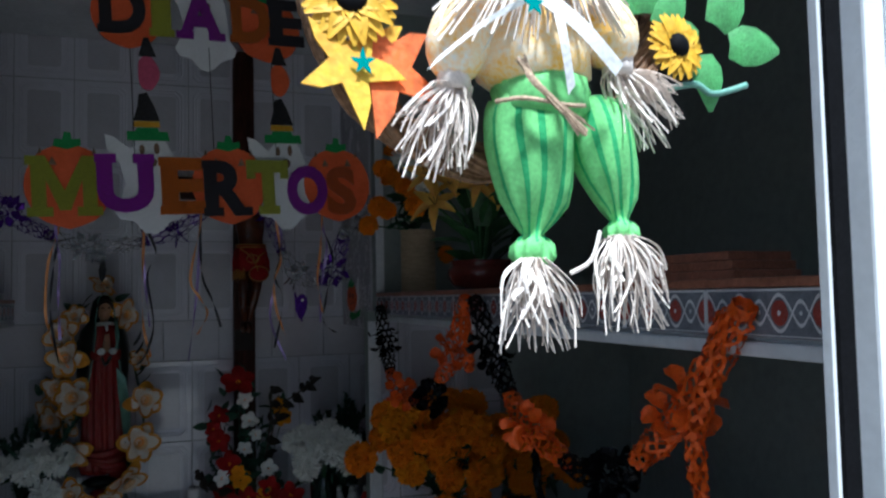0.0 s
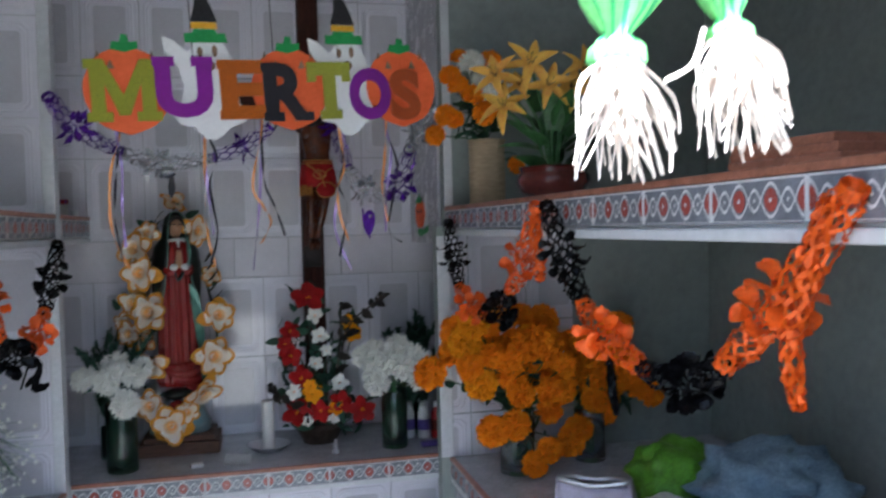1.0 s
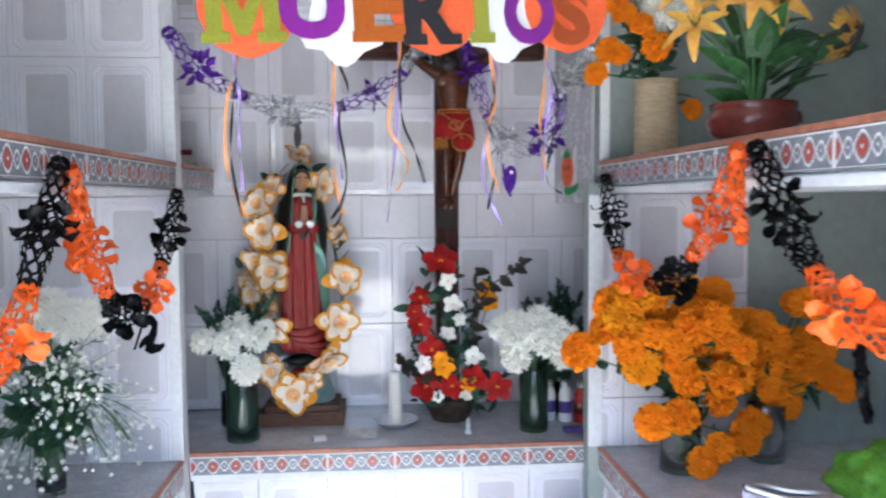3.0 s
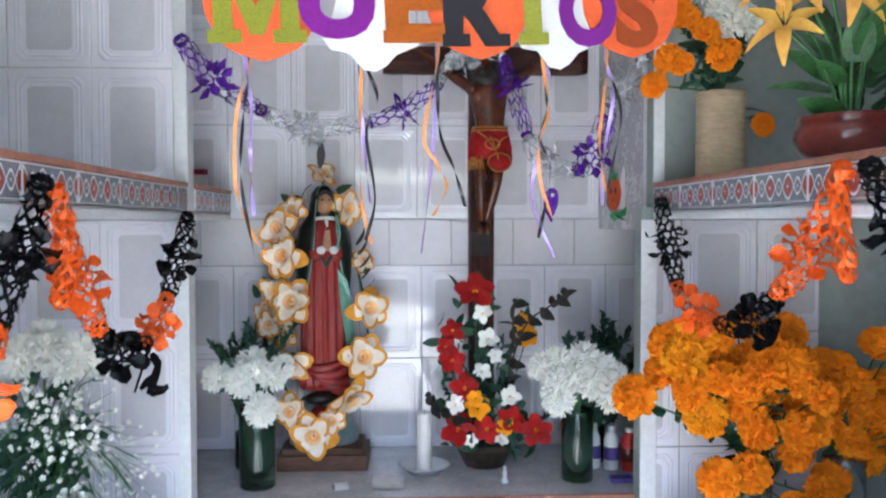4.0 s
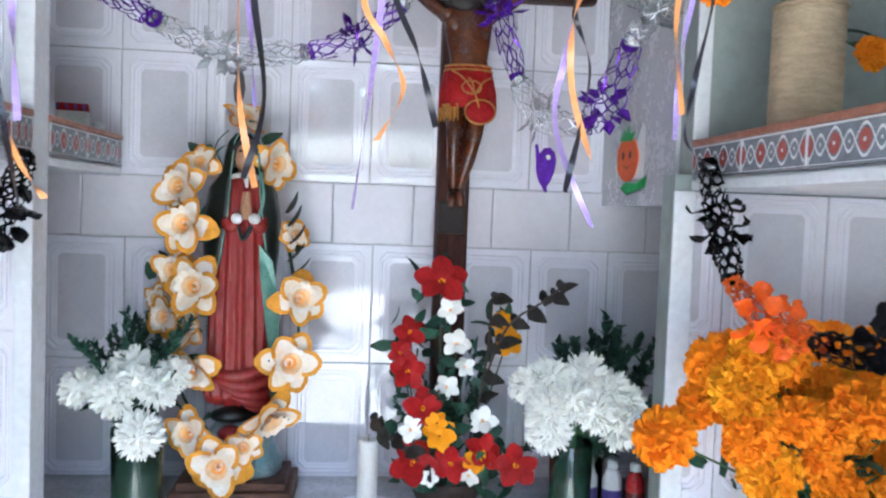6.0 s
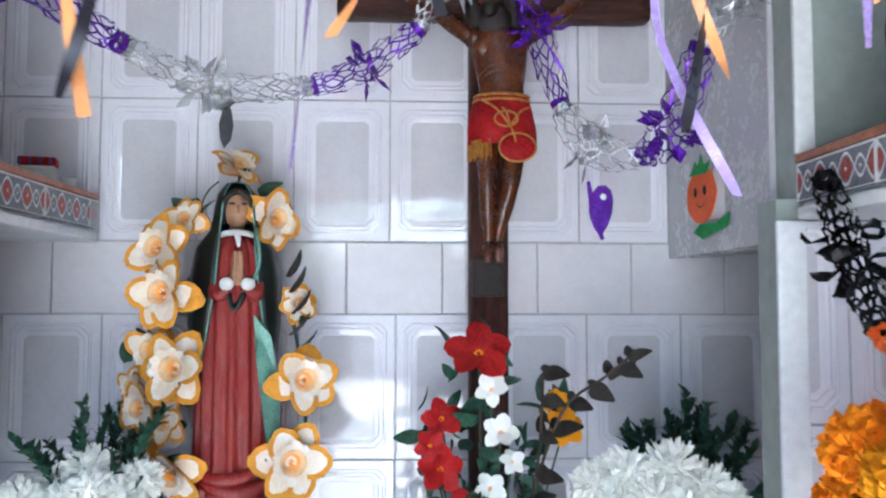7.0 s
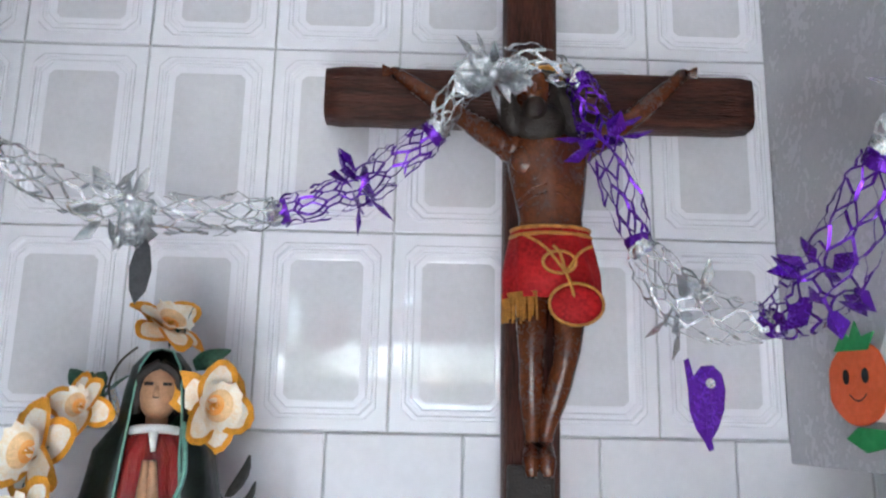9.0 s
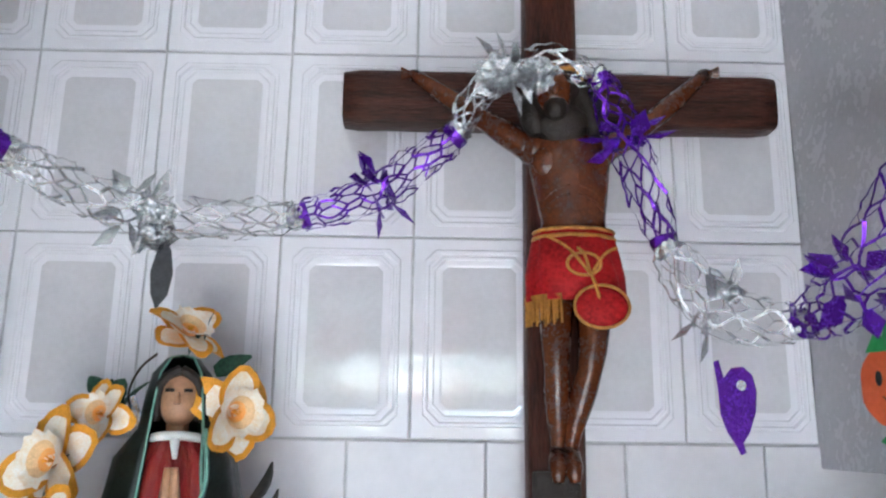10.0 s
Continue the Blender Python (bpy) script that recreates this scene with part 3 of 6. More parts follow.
def bouquet(name, label, category, mouth, blooms, meshes, sizes=(0.8, 1.1), leaves=10, ferns=0, seed=1, group="", stem=LEAF, out=0.5, low=0.2):
    """Flowers standing in a vase: stems from inside the mouth to each bloom, blooms facing outwards and up."""
    r = random.Random(seed)
    base = thing(name, label, category, group, mouth)
    mid = sum((Vector(b) for b in blooms), Vector()) / len(blooms) - Vector(mouth)
    g = Geo()
    for b in blooms:
        p = Vector(b) - Vector(mouth)
        foot = Vector((r.uniform(-0.015, 0.015), r.uniform(-0.015, 0.015), -low))
        k = Vector((p.x * 0.25, p.y * 0.25, p.z * 0.45))
        g.tube(smooth_path([foot, k * 0.3, k, p], 3), 0.0022, 5)
        way = (p - mid) * 2.2 / max(0.05, (p - mid).length * 2.2) * out + Vector((0, -0.55, 0.55))
        part("bloom", r.choice(meshes), None, base, m=facing(p, way, r.uniform(0, 360), r.uniform(*sizes)))
    tagged(part("stem_bunch", g, stem, base), kind="stuff")
    for _ in range(leaves):
        b = Vector(r.choice(blooms)) - Vector(mouth)
        p = b * r.uniform(0.3, 0.85)
        part("leaf", SMALL_LEAF, None, base, m=facing(p, (r.uniform(-1, 1), r.uniform(-1, 0.4), r.uniform(-0.3, 1)), r.uniform(0, 360), r.uniform(0.8, 1.6)))
    for _ in range(ferns):
        part("fern_sprig", r.choice(FERN_MESH), None, base, m=facing((0, 0, 0), (r.uniform(-0.7, 0.7), r.uniform(-0.3, 0.6), 1), r.uniform(0, 360), r.uniform(0.7, 1.15)))
    return base


def cylinder_vase(label, at, r, h, m, group="glass vases"):
    """A straight glass vase with a thick foot and, inside, a body of water."""
    v = thing("vase", label, "vase", group, at)
    part("glass_body", Geo().lathe([(0, 0), (r * 0.96, 0), (r, 0.004), (r * 0.98, h * 0.5), (r * 1.04, h), (r * 1.0, h + 0.002), (r * 0.94, h), (r * 0.9, h * 0.5), (r * 0.9, 0.014), (0, 0.012)], 28), m, v).visible_shadow = False
    return v


# ---- wooden cross and its figure ----
def log_beam(a, b, w, d, axis, mat_, name, parent, label):
    """A hewn beam with worn rounded edges from a to b, with an uneven skin."""
    n, steps = 20, 26
    rings = []
    for i in range(steps + 1):
        u = i / steps
        ring = []
        for k in range(n):
            t = 2 * math.pi * k / n
            c, s = math.cos(t), math.sin(t)
            e = 0.42
            px, py = w / 2 * math.copysign(abs(c) ** e, c), d / 2 * math.copysign(abs(s) ** e, s)
            f = 1 + 0.035 * noise.noise(Vector((px * 40, py * 40, u * 9 + w * 31)))
            if i in (0, steps):
                f *= 0.93
            p = a + (b - a) * u
            ring.append((p, px * f, py * f))
        rings.append([(x, q, y) if axis == "y" else ((q, y, x) if axis == "z" else (x, y, q)) for x, q, y in ring])
    return part(name, Geo().loft(rings), mat_, parent, label)


cross = thing("wooden_cross", "dark stained hewn wooden cross leaning on the tiled wall", "cross", "", (0.325, 3.375, SL))
log_beam(0.0, 1.79, 0.082, 0.06, "z", WOOD_D, "upright_beam", cross, "")
arm = log_beam(-0.325, 0.325, 0.086, 0.06, "x", WOOD_A, "crossbeam", cross, "")
arm.location = (0.012, -0.012, 2.052 - SL)


part("foot_rest", Geo().box((-0.037, -0.050, 0.634), (0.028, -0.0315, 0.712), 0, 0.006), HAIR, cross, "blackened foot block")


def oval(cx, cz, rx, rz, n=28, wob=0.0, nw=5):
    return [(cx + rx * (1 + wob * math.cos(nw * 2 * math.pi * k / n)) * math.cos(2 * math.pi * k / n), cz + rz * math.sin(2 * math.pi * k / n)) for k in range(n)]


def blob(g, c, r, mi=0, n=12, xf=None):
    bm = bmesh.new()
    bmesh.ops.create_uvsphere(bm, u_segments=n, v_segments=max(6, n * 2 // 3), radius=1)
    for q in bm.verts:
        q.co = Vector((c[0] + q.co.x * r[0], c[1] + q.co.y * r[1], c[2] + q.co.z * r[2]))
    g.take(bm, mi, True, xf)


def ellipse(cx, cy, z, rx, ry, n=24, fold=0.0, nf=9, ph=0.0):
    return [(cx + rx * math.cos(2 * math.pi * k / n) * (1 + fold * math.cos(nf * 2 * math.pi * k / n + ph)), cy + ry * math.sin(2 * math.pi * k / n) * (1 + fold * math.cos(nf * 2 * math.pi * k / n + ph)), z) for k in range(n)]


def crucifix_figure():
    g = Geo()
    y = 3.30
    # trunk: hips, waist, chest, shoulders
    prof = [(0.345, 1.775, 0.050, 0.032), (0.346, 1.81, 0.048, 0.031), (0.345, 1.85, 0.045, 0.028), (0.343, 1.89, 0.052, 0.034), (0.341, 1.93, 0.058, 0.037), (0.339, 1.955, 0.056, 0.034), (0.337, 1.975, 0.035, 0.028), (0.335, 1.992, 0.018, 0.018), (0.332, 2.01, 0.016, 0.017)]
    g.loft([ellipse(cx, y, z, rx, ry, 20) for cx, z, rx, ry in prof], 0)
    for s in (-1, 1):
        blob(g, (0.34 + s * 0.026, y - 0.020, 1.930), (0.029, 0.012, 0.024), 0, 14)
        for k in range(3):
            g.tube(smooth_path([(0.342 + s * 0.006, y - 0.033, 1.905 - 0.012 * k), (0.342 + s * 0.026, y - 0.029, 1.900 - 0.013 * k), (0.342 + s * 0.044, y - 0.014, 1.885 - 0.013 * k)], 3), 0.0016, 6)
    # arms up to the crossbeam
    for s, hand in ((-1, (0.118, 3.325, 2.078)), (1, (0.552, 3.325, 2.088))):
        sh = (0.339 + s * 0.052, y, 1.955)
        el = (0.339 + s * 0.125, y + 0.006, 2.005)
        pts = smooth_path([sh, el, hand], 5)
        g.tube(pts, [0.020, 0.019, 0.0185, 0.018, 0.0155, 0.014, 0.0155, 0.014, 0.012, 0.010, 0.0095], 10)
        blob(g, hand, (0.013, 0.007, 0.009), 0, 8)
        for q in range(4):
            g.tube([hand, (hand[0] + s * 0.020, hand[1] - 0.004, hand[2] + 0.009 - q * 0.005)], 0.0026, 5)
        blob(g, (0.339 + s * 0.047, y, 1.953), (0.025, 0.023, 0.022), 0, 12)
    # legs, knees bent to one side, feet together
    for s in (-1, 1):
        pts = smooth_path([(0.345 + s * 0.024, y, 1.77), (0.338 + s * 0.024, y - 0.026, 1.665), (0.330 + s * 0.012, y - 0.004, 1.58), (0.328 + s * 0.008, y + 0.012, 1.535)], 4)
        g.tube(pts, [0.028, 0.026, 0.024, 0.021, 0.0185, 0.0165, 0.0175, 0.017, 0.015, 0.0125, 0.011, 0.0105, 0.0105], 10)
        g.tube([(0.328 + s * 0.008, y + 0.008, 1.538), (0.326 + s * 0.010, y - 0.014, 1.518), (0.326 + s * 0.011, y - 0.022, 1.500)], [0.012, 0.013, 0.007], 8)
    # head bent forward, hair and beard
    blob(g, (0.316, y - 0.030, 2.030), (0.026, 0.029, 0.034), 0, 14)
    blob(g, (0.314, y - 0.056, 2.024), (0.006, 0.009, 0.010), 0, 8)
    blob(g, (0.328, y - 0.012, 2.042), (0.034, 0.031, 0.036), 3, 12)
    for s in (-1, 1):
        g.tube(smooth_path([(0.325 + s * 0.026, y - 0.012, 2.045), (0.330 + s * 0.042, y - 0.016, 2.005), (0.333 + s * 0.040, y - 0.026, 1.968)], 3), [0.016, 0.019, 0.021, 0.022, 0.020, 0.016, 0.008], 8, 3)
    blob(g, (0.317, y - 0.044, 2.000), (0.018, 0.016, 0.018), 3, 8)
    blob(g, (0.328, y - 0.024, 1.985), (0.040, 0.020, 0.030), 3, 12)
    for k in range(18):
        a = 2 * math.pi * k / 18
        b = a + 0.55
        g.tube([(0.326 + 0.033 * math.cos(a), y - 0.012 + 0.032 * math.sin(a), 2.060), (0.326 + 0.036 * math.cos(b), y - 0.012 + 0.035 * math.sin(b), 2.066 + 0.006 * math.sin(5 * a))], 0.0028, 5, 2)
    # red cloth with gold trim, fringe on one side and a bow
    g.loft([ellipse(0.345, y, z, rx, ry, 48, 0.055, 9, z * 40) for z, rx, ry in ((1.832, 0.053, 0.036), (1.80, 0.060, 0.043), (1.77, 0.066, 0.049), (1.733, 0.068, 0.052), (1.732, 0.064, 0.048))], 1, False)
    for z, rx, ry in ((1.832, 0.055, 0.038), (1.822, 0.0565, 0.039)):
        g.tube(ellipse(0.345, y, z, rx, ry, 28) + ellipse(0.345, y, z, rx, ry, 28)[:1], 0.0028, 6, 2)
    for k in range(26):
        a = math.pi + 0.1 + 1.1 * k / 26
        p = Vector((0.345 + 0.068 * math.cos(a), y + 0.052 * math.sin(a), 1.740))
        g.tube([p, p + Vector((rnd(-0.003, 0.003), 0, -0.038 + rnd(-0.005, 0.005)))], 0.0016, 4, 2)
    for dx, dz, rx, rz in ((0.014, -0.036, 0.036, 0.028), (-0.008, 0.020, 0.022, 0.015)):
        c = Vector((0.355 + dx, y - 0.055, 1.757 + dz))
        blob(g, c, (rx, 0.010, rz), 1, 12)
        ring = [(c.x + rx * math.cos(t * 0.3), c.y - 0.007, c.z + rz * math.sin(t * 0.3)) for t in range(22)]
        g.tube(ring, 0.0022, 5, 2)
    for e in ((0.30, 1.815), (0.392, 1.80), (0.372, 1.70), (0.340, 1.800)):
        g.tube(smooth_path([(0.355, y - 0.066, 1.762), ((0.355 + e[0]) / 2, y - 0.064, (1.762 + e[1]) / 2 + 0.008), (e[0], y - 0.056, e[1])], 4), 0.0022, 5, 2)
    return g


fig = part("crucifix_statue", crucifix_figure(), [SKIN_D, CLOTH_R, GOLD, HAIR])
tagged(fig, "varnished brown carved crucifix figure wearing red satin cloth", "statue")


# ---- robed statue on its wooden base, with silk flowers round it ----
def robed_statue():
    g = Geo()
    cx, cy = -0.168, 3.262
    z0 = 0.865
    # rocky foot with a pale cloud
    g.loft([ellipse(cx, cy, z, rx, ry, 20, 0.06, 5, z * 20) for z, rx, ry in ((z0, 0.105, 0.070), (z0 + 0.03, 0.102, 0.068), (z0 + 0.06, 0.085, 0.058), (z0 + 0.10, 0.07, 0.05), (z0 + 0.12, 0.05, 0.04))], 5)
    # pleated robe
    rob = [(1.035, 0.066, 0.050), (1.06, 0.076, 0.056), (1.10, 0.070, 0.054), (1.16, 0.068, 0.052), (1.28, 0.066, 0.050), (1.38, 0.062, 0.048), (1.46, 0.060, 0.046), (1.52, 0.048, 0.038), (1.555, 0.022, 0.022)]
    g.loft([ellipse(cx, cy - 0.012, z, rx, ry, 84, 0.10 if z < 1.3 else 0.05, 15, 0.6 * math.sin(z * 5)) for z, rx, ry in rob], 0)
    # hem gathered in curling folds round the feet
    for k in range(5):
        a0, z = -2.9 + 0.35 * k, 1.125 - 0.022 * k
        pts = [(cx + (0.074 + 0.004 * k) * math.cos(a0 + 2.5 * u), cy - 0.012 + (0.058 + 0.003 * k) * math.sin(a0 + 2.5 * u), z - 0.030 * math.sin(math.pi * u) + 0.018 * u) for u in [q / 12 for q in range(13)]]
        g.tube(pts, [0.004 + 0.011 * math.sin(math.pi * q / 12) for q in range(13)], 8, 0)
    blob(g, (cx - 0.01, cy - 0.02, 1.005), (0.055, 0.035, 0.020), 1, 14)
    blob(g, (cx - 0.02, cy - 0.05, 0.97), (0.03, 0.03, 0.018), 0, 12)
    # mantle: an open shell behind and beside the robe, dark outside, lighter on one side
    n = 30
    rings = []
    for z, rx, ry in ((1.17, 0.060, 0.050), (1.24, 0.072, 0.056), (1.31, 0.078, 0.062), (1.38, 0.084, 0.066), (1.46, 0.086, 0.062), (1.525, 0.074, 0.054), (1.56, 0.048, 0.048), (1.60, 0.042, 0.047), (1.628, 0.036, 0.042), (1.648, 0.020, 0.026), (1.652, 0.002, 0.002)):
        gap = max(0.46, 1.45 - 3.6 * (z - 1.16)) if z < 1.48 else (0.46 if z < 1.54 else 0.72)
        ring = []
        for k in range(n + 1):
            a = -math.pi / 2 + gap + (2 * math.pi - 2 * gap) * k / n
            f = 1 + 0.03 * math.cos(9 * a + z * 8)
            ring.append(Vector((cx + rx * f * math.cos(a), cy + ry * f * math.sin(a), z)))
        rings.append(ring)
    inner = [[Vector((cx, cy, p.z)) + (p - Vector((cx, cy, p.z))) * 0.93 for p in ring] for ring in rings]
    closed = [outer + inn[::-1] for outer, inn in zip(rings, inner)]
    g.loft(closed, lambda i, k: 2 if k > n * 1.72 and i < 5 else 1, False)
    for e in (0, n):
        g.tube([ring[e] for ring in rings], 0.0016, 6, 2)
    # turned-back fold on one side
    fold = [[(cx + 0.030 + 0.022 * u, cy - 0.072 + 0.012 * u, 1.40 - 0.02 * u), (cx + 0.062 + 0.012 * u, cy - 0.068 + 0.014 * u, 1.36 - 0.06 * u), (cx + 0.082, cy - 0.050, 1.26), (cx + 0.084, cy - 0.046, 1.16), (cx + 0.058, cy - 0.062, 1.15 + 0.03 * u), (cx + 0.034, cy - 0.074, 1.33)] for u in (0, 1)]
    g.loft(fold, 2)
    g.tube(smooth_path([(cx + 0.034, cy - 0.046, 1.56), (cx + 0.040, cy - 0.054, 1.50), (cx + 0.026, cy - 0.060, 1.455)], 4), 0.008, 8, 2, 0.4)
    # head, neck, hair line, folded palms
    blob(g, (cx, cy - 0.016, 1.598), (0.026, 0.030, 0.036), 3, 16)
    g.tube([(cx, cy - 0.010, 1.545), (cx, cy - 0.012, 1.575)], 0.014, 10, 3)
    g.tube([(cx - 0.001, cy - 0.045, 1.603), (cx - 0.001, cy - 0.050, 1.590)], [0.003, 0.005], 6, 3)
    for s in (-1, 1):
        g.tube(smooth_path([(cx, cy - 0.036, 1.632), (cx + s * 0.022, cy - 0.032, 1.615), (cx + s * 0.026, cy - 0.020, 1.57)], 4), 0.0065, 8, 6)
        g.tube([(cx + s * 0.016, cy - 0.044, 1.606), (cx + s * 0.006, cy - 0.046, 1.606)], 0.0022, 5, 6)
        g.tube([(cx + s * 0.006, cy - 0.058, 1.455), (cx + s * 0.004, cy - 0.072, 1.515)], [0.009, 0.004], 8, 3)
        g.tube(smooth_path([(cx + s * 0.040, cy - 0.030, 1.47), (cx + s * 0.034, cy - 0.058, 1.435), (cx + s * 0.012, cy - 0.060, 1.455)], 4), [0.014, 0.014, 0.014, 0.014, 0.014, 0.013, 0.013, 0.012, 0.012], 8, 0)
        blob(g, (cx + s * 0.019, cy - 0.072, 1.456), (0.014, 0.009, 0.012), 7, 10)
    g.tube([(cx + 0.028 * math.cos(t), cy - 0.014 + 0.036 * math.sin(t), 1.548 - 0.004 * math.sin(t)) for t in [math.pi + math.pi * k / 10 for k in range(11)]], 0.0055, 8, 7)
    g.tube([(cx, cy - 0.052, 1.548), (cx + 0.002, cy - 0.056, 1.525)], [0.007, 0.003], 6, 7)
    g.tube(smooth_path([(cx - 0.016, cy - 0.064, 1.445), (cx - 0.006, cy - 0.070, 1.41), (cx + 0.014, cy - 0.066, 1.44)], 4), 0.006, 8, 1, 0.6)
    # turned a little towards the doorway
    turn = Matrix.Translation((cx, cy, 0)) @ Matrix.Rotation(radians(14), 4, "Z") @ Matrix.Translation((-cx, -cy, 0))
    g.v = [tuple(turn @ Vector(p)) for p in g.v]
    return g


TEALBASE = mat("blue_cloud_base", (0.10, 0.24, 0.28), 0.4, 0, 0.4, 30, 0.2, 90, second=(0.45, 0.50, 0.48))
st = part("robed_statue", robed_statue(), [ROBE, MANTLE, MINT, FACE, GOLD, TEALBASE, HAIR, WHITE])
tagged(st, "painted plaster robed statue, red gown and dark mantle", "statue")
b = thing("statue_base", "brown wooden statue base standing on the altar slab", "plinth", "", (-0.168, 3.262, SL))
part("block", Geo().box((-0.135, -0.095, 0.0), (0.135, 0.1, 0.045), 0, 0.004), WOOD_B, b)
part("moulding", Geo().box((-0.12, -0.082, 0.0455), (0.12, 0.09, 0.064), 0, 0.005), WOOD_B, b)

wr = thing("flower_garland", "white and yellow silk flowers arranged around the statue", "artificial flowers", "", (-0.168, 3.30, SL))
gar = [(-0.292, 3.22, 1.519, 1.0), (-0.273, 3.19, 1.437, 1.05), (-0.25, 3.19, 1.303, 1.08), (-0.305, 3.24, 1.333, 0.9), (-0.318, 3.22, 1.23, 0.8), (-0.274, 3.22, 1.204, 0.7),
       (-0.251, 3.18, 1.132, 1.0), (-0.034, 3.20, 1.282, 1.0), (-0.051, 3.18, 1.141, 1.1), (-0.093, 3.17, 1.027, 1.1), (-0.188, 3.16, 0.914, 1.1), (-0.254, 3.18, 0.982, 0.9),
       (-0.178, 3.29, 1.678, 0.85), (-0.107, 3.265, 1.584, 0.95), (-0.345, 3.25, 1.266, 0.6), (-0.052, 3.27, 1.419, 0.6), (-0.14, 3.17, 0.955, 0.7), (-0.255, 3.25, 1.575, 0.7)]
g = Geo()
g.tube(smooth_path([(-0.16, 3.29, 0.87), (-0.30, 3.27, 1.05), (-0.315, 3.28, 1.28), (-0.27, 3.30, 1.46), (-0.20, 3.345, 1.52), (-0.10, 3.345, 1.46), (-0.05, 3.31, 1.3), (-0.04, 3.27, 1.1), (-0.13, 3.27, 0.87)], 6), 0.004, 6)
g.v = [(x + 0.168, y - 3.30, z - SL) for x, y, z in g.v]
part("wire_frame", g, LEAF_D, wr)
for i, (x, y, z, s) in enumerate(gar):
    way = {9: (0.5, -0.5, -0.6), 12: (0.55, -0.5, 0.7), 13: (0.75, -0.7, -0.1), 6: (-0.3, -0.8, -0.5)}.get(i, (0.45 * (x + 0.168) / 0.13, -1.0, 0.1 + 0.35 * (z - 1.3)))
    part("bloom", RIM_MESH[i % 3], None, wr, m=facing((x + 0.168, y - 3.30, z - SL), way, rnd(0, 360), s * 0.98))
for i in range(46):
    x, y, z, s = gar[i % 18]
    part("leaf", SMALL_LEAF, None, wr, m=facing((x + 0.168 + rnd(-0.03, 0.03), y - 3.275, z - SL + rnd(-0.03, 0.03)), (rnd(-1, 1) + (-0.7 if x < -0.168 else 0.7), rnd(-1, 0.2), rnd(-0.6, 1)), rnd(0, 360), rnd(0.8, 1.5)))

part("wire_loop", Geo().tube(smooth_path([(-0.037, -0.03, 0.855), (-0.057, -0.03, 0.836), (-0.069, -0.03, 0.806), (-0.062, -0.032, 0.77), (-0.074, -0.03, 0.753)], 5), 0.0016, 6), TWIG, wr, "thin dark wire")
part("foil_clip", Geo().box((-0.004, -0.003, -0.020), (0.004, 0.001, 0.020), 0, 0.001), FOIL_S, wr, "shiny silver clip", m=pose(-0.055, -0.034, 0.782, 0, -22, 0))
for x, z in ((-0.091, 0.815), (-0.100, 0.800), (-0.084, 0.822), (-0.111, 0.774), (0.038, 0.833), (-0.20, 0.51)):
    part("leaf", SMALL_LEAF, None, wr, m=facing((x, -0.03, z), (rnd(-0.7, 0.3), -1, rnd(-0.2, 0.8)), rnd(0, 360), 1.15))

# ---- flowers at the foot of the cross ----
arr = thing("silk_flower_arrangement", "red, white and yellow silk flowers with dark leaves", "artificial flowers", "", (0.32, 3.22, SL))
part("basket", Geo().lathe([(0, 0), (0.06, 0), (0.085, 0.05), (0.09, 0.075), (0.08, 0.075), (0.07, 0.05), (0, 0.045)], 20), TWIG, arr, "dark wicker basket")
spots = [(0.286, 3.16, 1.33, "r", 1.25), (0.220, 3.18, 1.213, "r", 0.8), (0.217, 3.17, 1.126, "r", 0.9), (0.255, 3.16, 1.045, "r", 1.0), (0.233, 3.14, 0.925, "r", 1.15), (0.391, 3.14, 0.953, "r", 0.9), (0.47, 3.15, 0.92, "r", 1.05), (0.321, 3.13, 0.93, "r", 0.9), (0.20, 3.16, 1.17, "r", 0.6),
         (0.311, 3.17, 1.267, "w", 1.0), (0.326, 3.16, 1.191, "w", 1.1), (0.306, 3.16, 1.092, "w", 1.0), (0.391, 3.15, 1.02, "w", 1.1), (0.227, 3.15, 1.0, "w", 1.0), (0.345, 3.16, 1.14, "w", 0.8), (0.36, 3.13, 0.90, "w", 0.8), (0.27, 3.12, 0.90, "w", 0.7),
         (0.292, 3.14, 0.99, "y", 1.2), (0.444, 3.18, 1.199, "y", 1.1), (0.37, 3.13, 0.935, "y", 0.9), (0.43, 3.19, 1.24, "y", 0.8), (0.285, 3.13, 1.02, "y", 0.8)]
g = Geo()
for i, (x, y, z, k, s) in enumerate(spots):
    p = Vector((x - 0.32, y - 3.22, z - SL))
    part("bloom", {"r": POIN_MESH, "w": WSTAR_MESH, "y": YSTAR_MESH}[k][i % (1 if k == "y" else 2)], None, arr, m=facing(p, (rnd(-0.4, 0.4), -1, rnd(0.1, 0.7)), rnd(0, 360), s))
    g.tube(smooth_path([(p.x * 0.2, p.y * 0.2, 0.04), (p.x * 0.7, p.y * 0.5 + 0.02, p.z * 0.6), p], 4), 0.002, 5)
tagged(part("stem_bunch", g, LEAF_D, arr), kind="stuff")
for i in range(150):
    x, y, z, k, s = spots[i % len(spots)]
    part("leaf", SMALL_LEAF, None, arr, m=facing((x - 0.32 + rnd(-0.05, 0.05), y - 3.20 + rnd(0, 0.04), max(0.06, z - SL + rnd(-0.06, 0.03))), (rnd(-1, 1), rnd(-1, 0.3), rnd(-0.5, 1)), rnd(0, 360), rnd(0.7, 1.6)))
for i in range(10):
    part("fern_sprig", FERN_MESH[i % 3], None, arr, m=facing((rnd(-0.05, 0.12), rnd(-0.04, 0.04), rnd(0.04, 0.2)), (rnd(-0.8, 0.9), rnd(-0.6, 0.2), 0.8), rnd(0, 360), rnd(0.6, 0.95)))
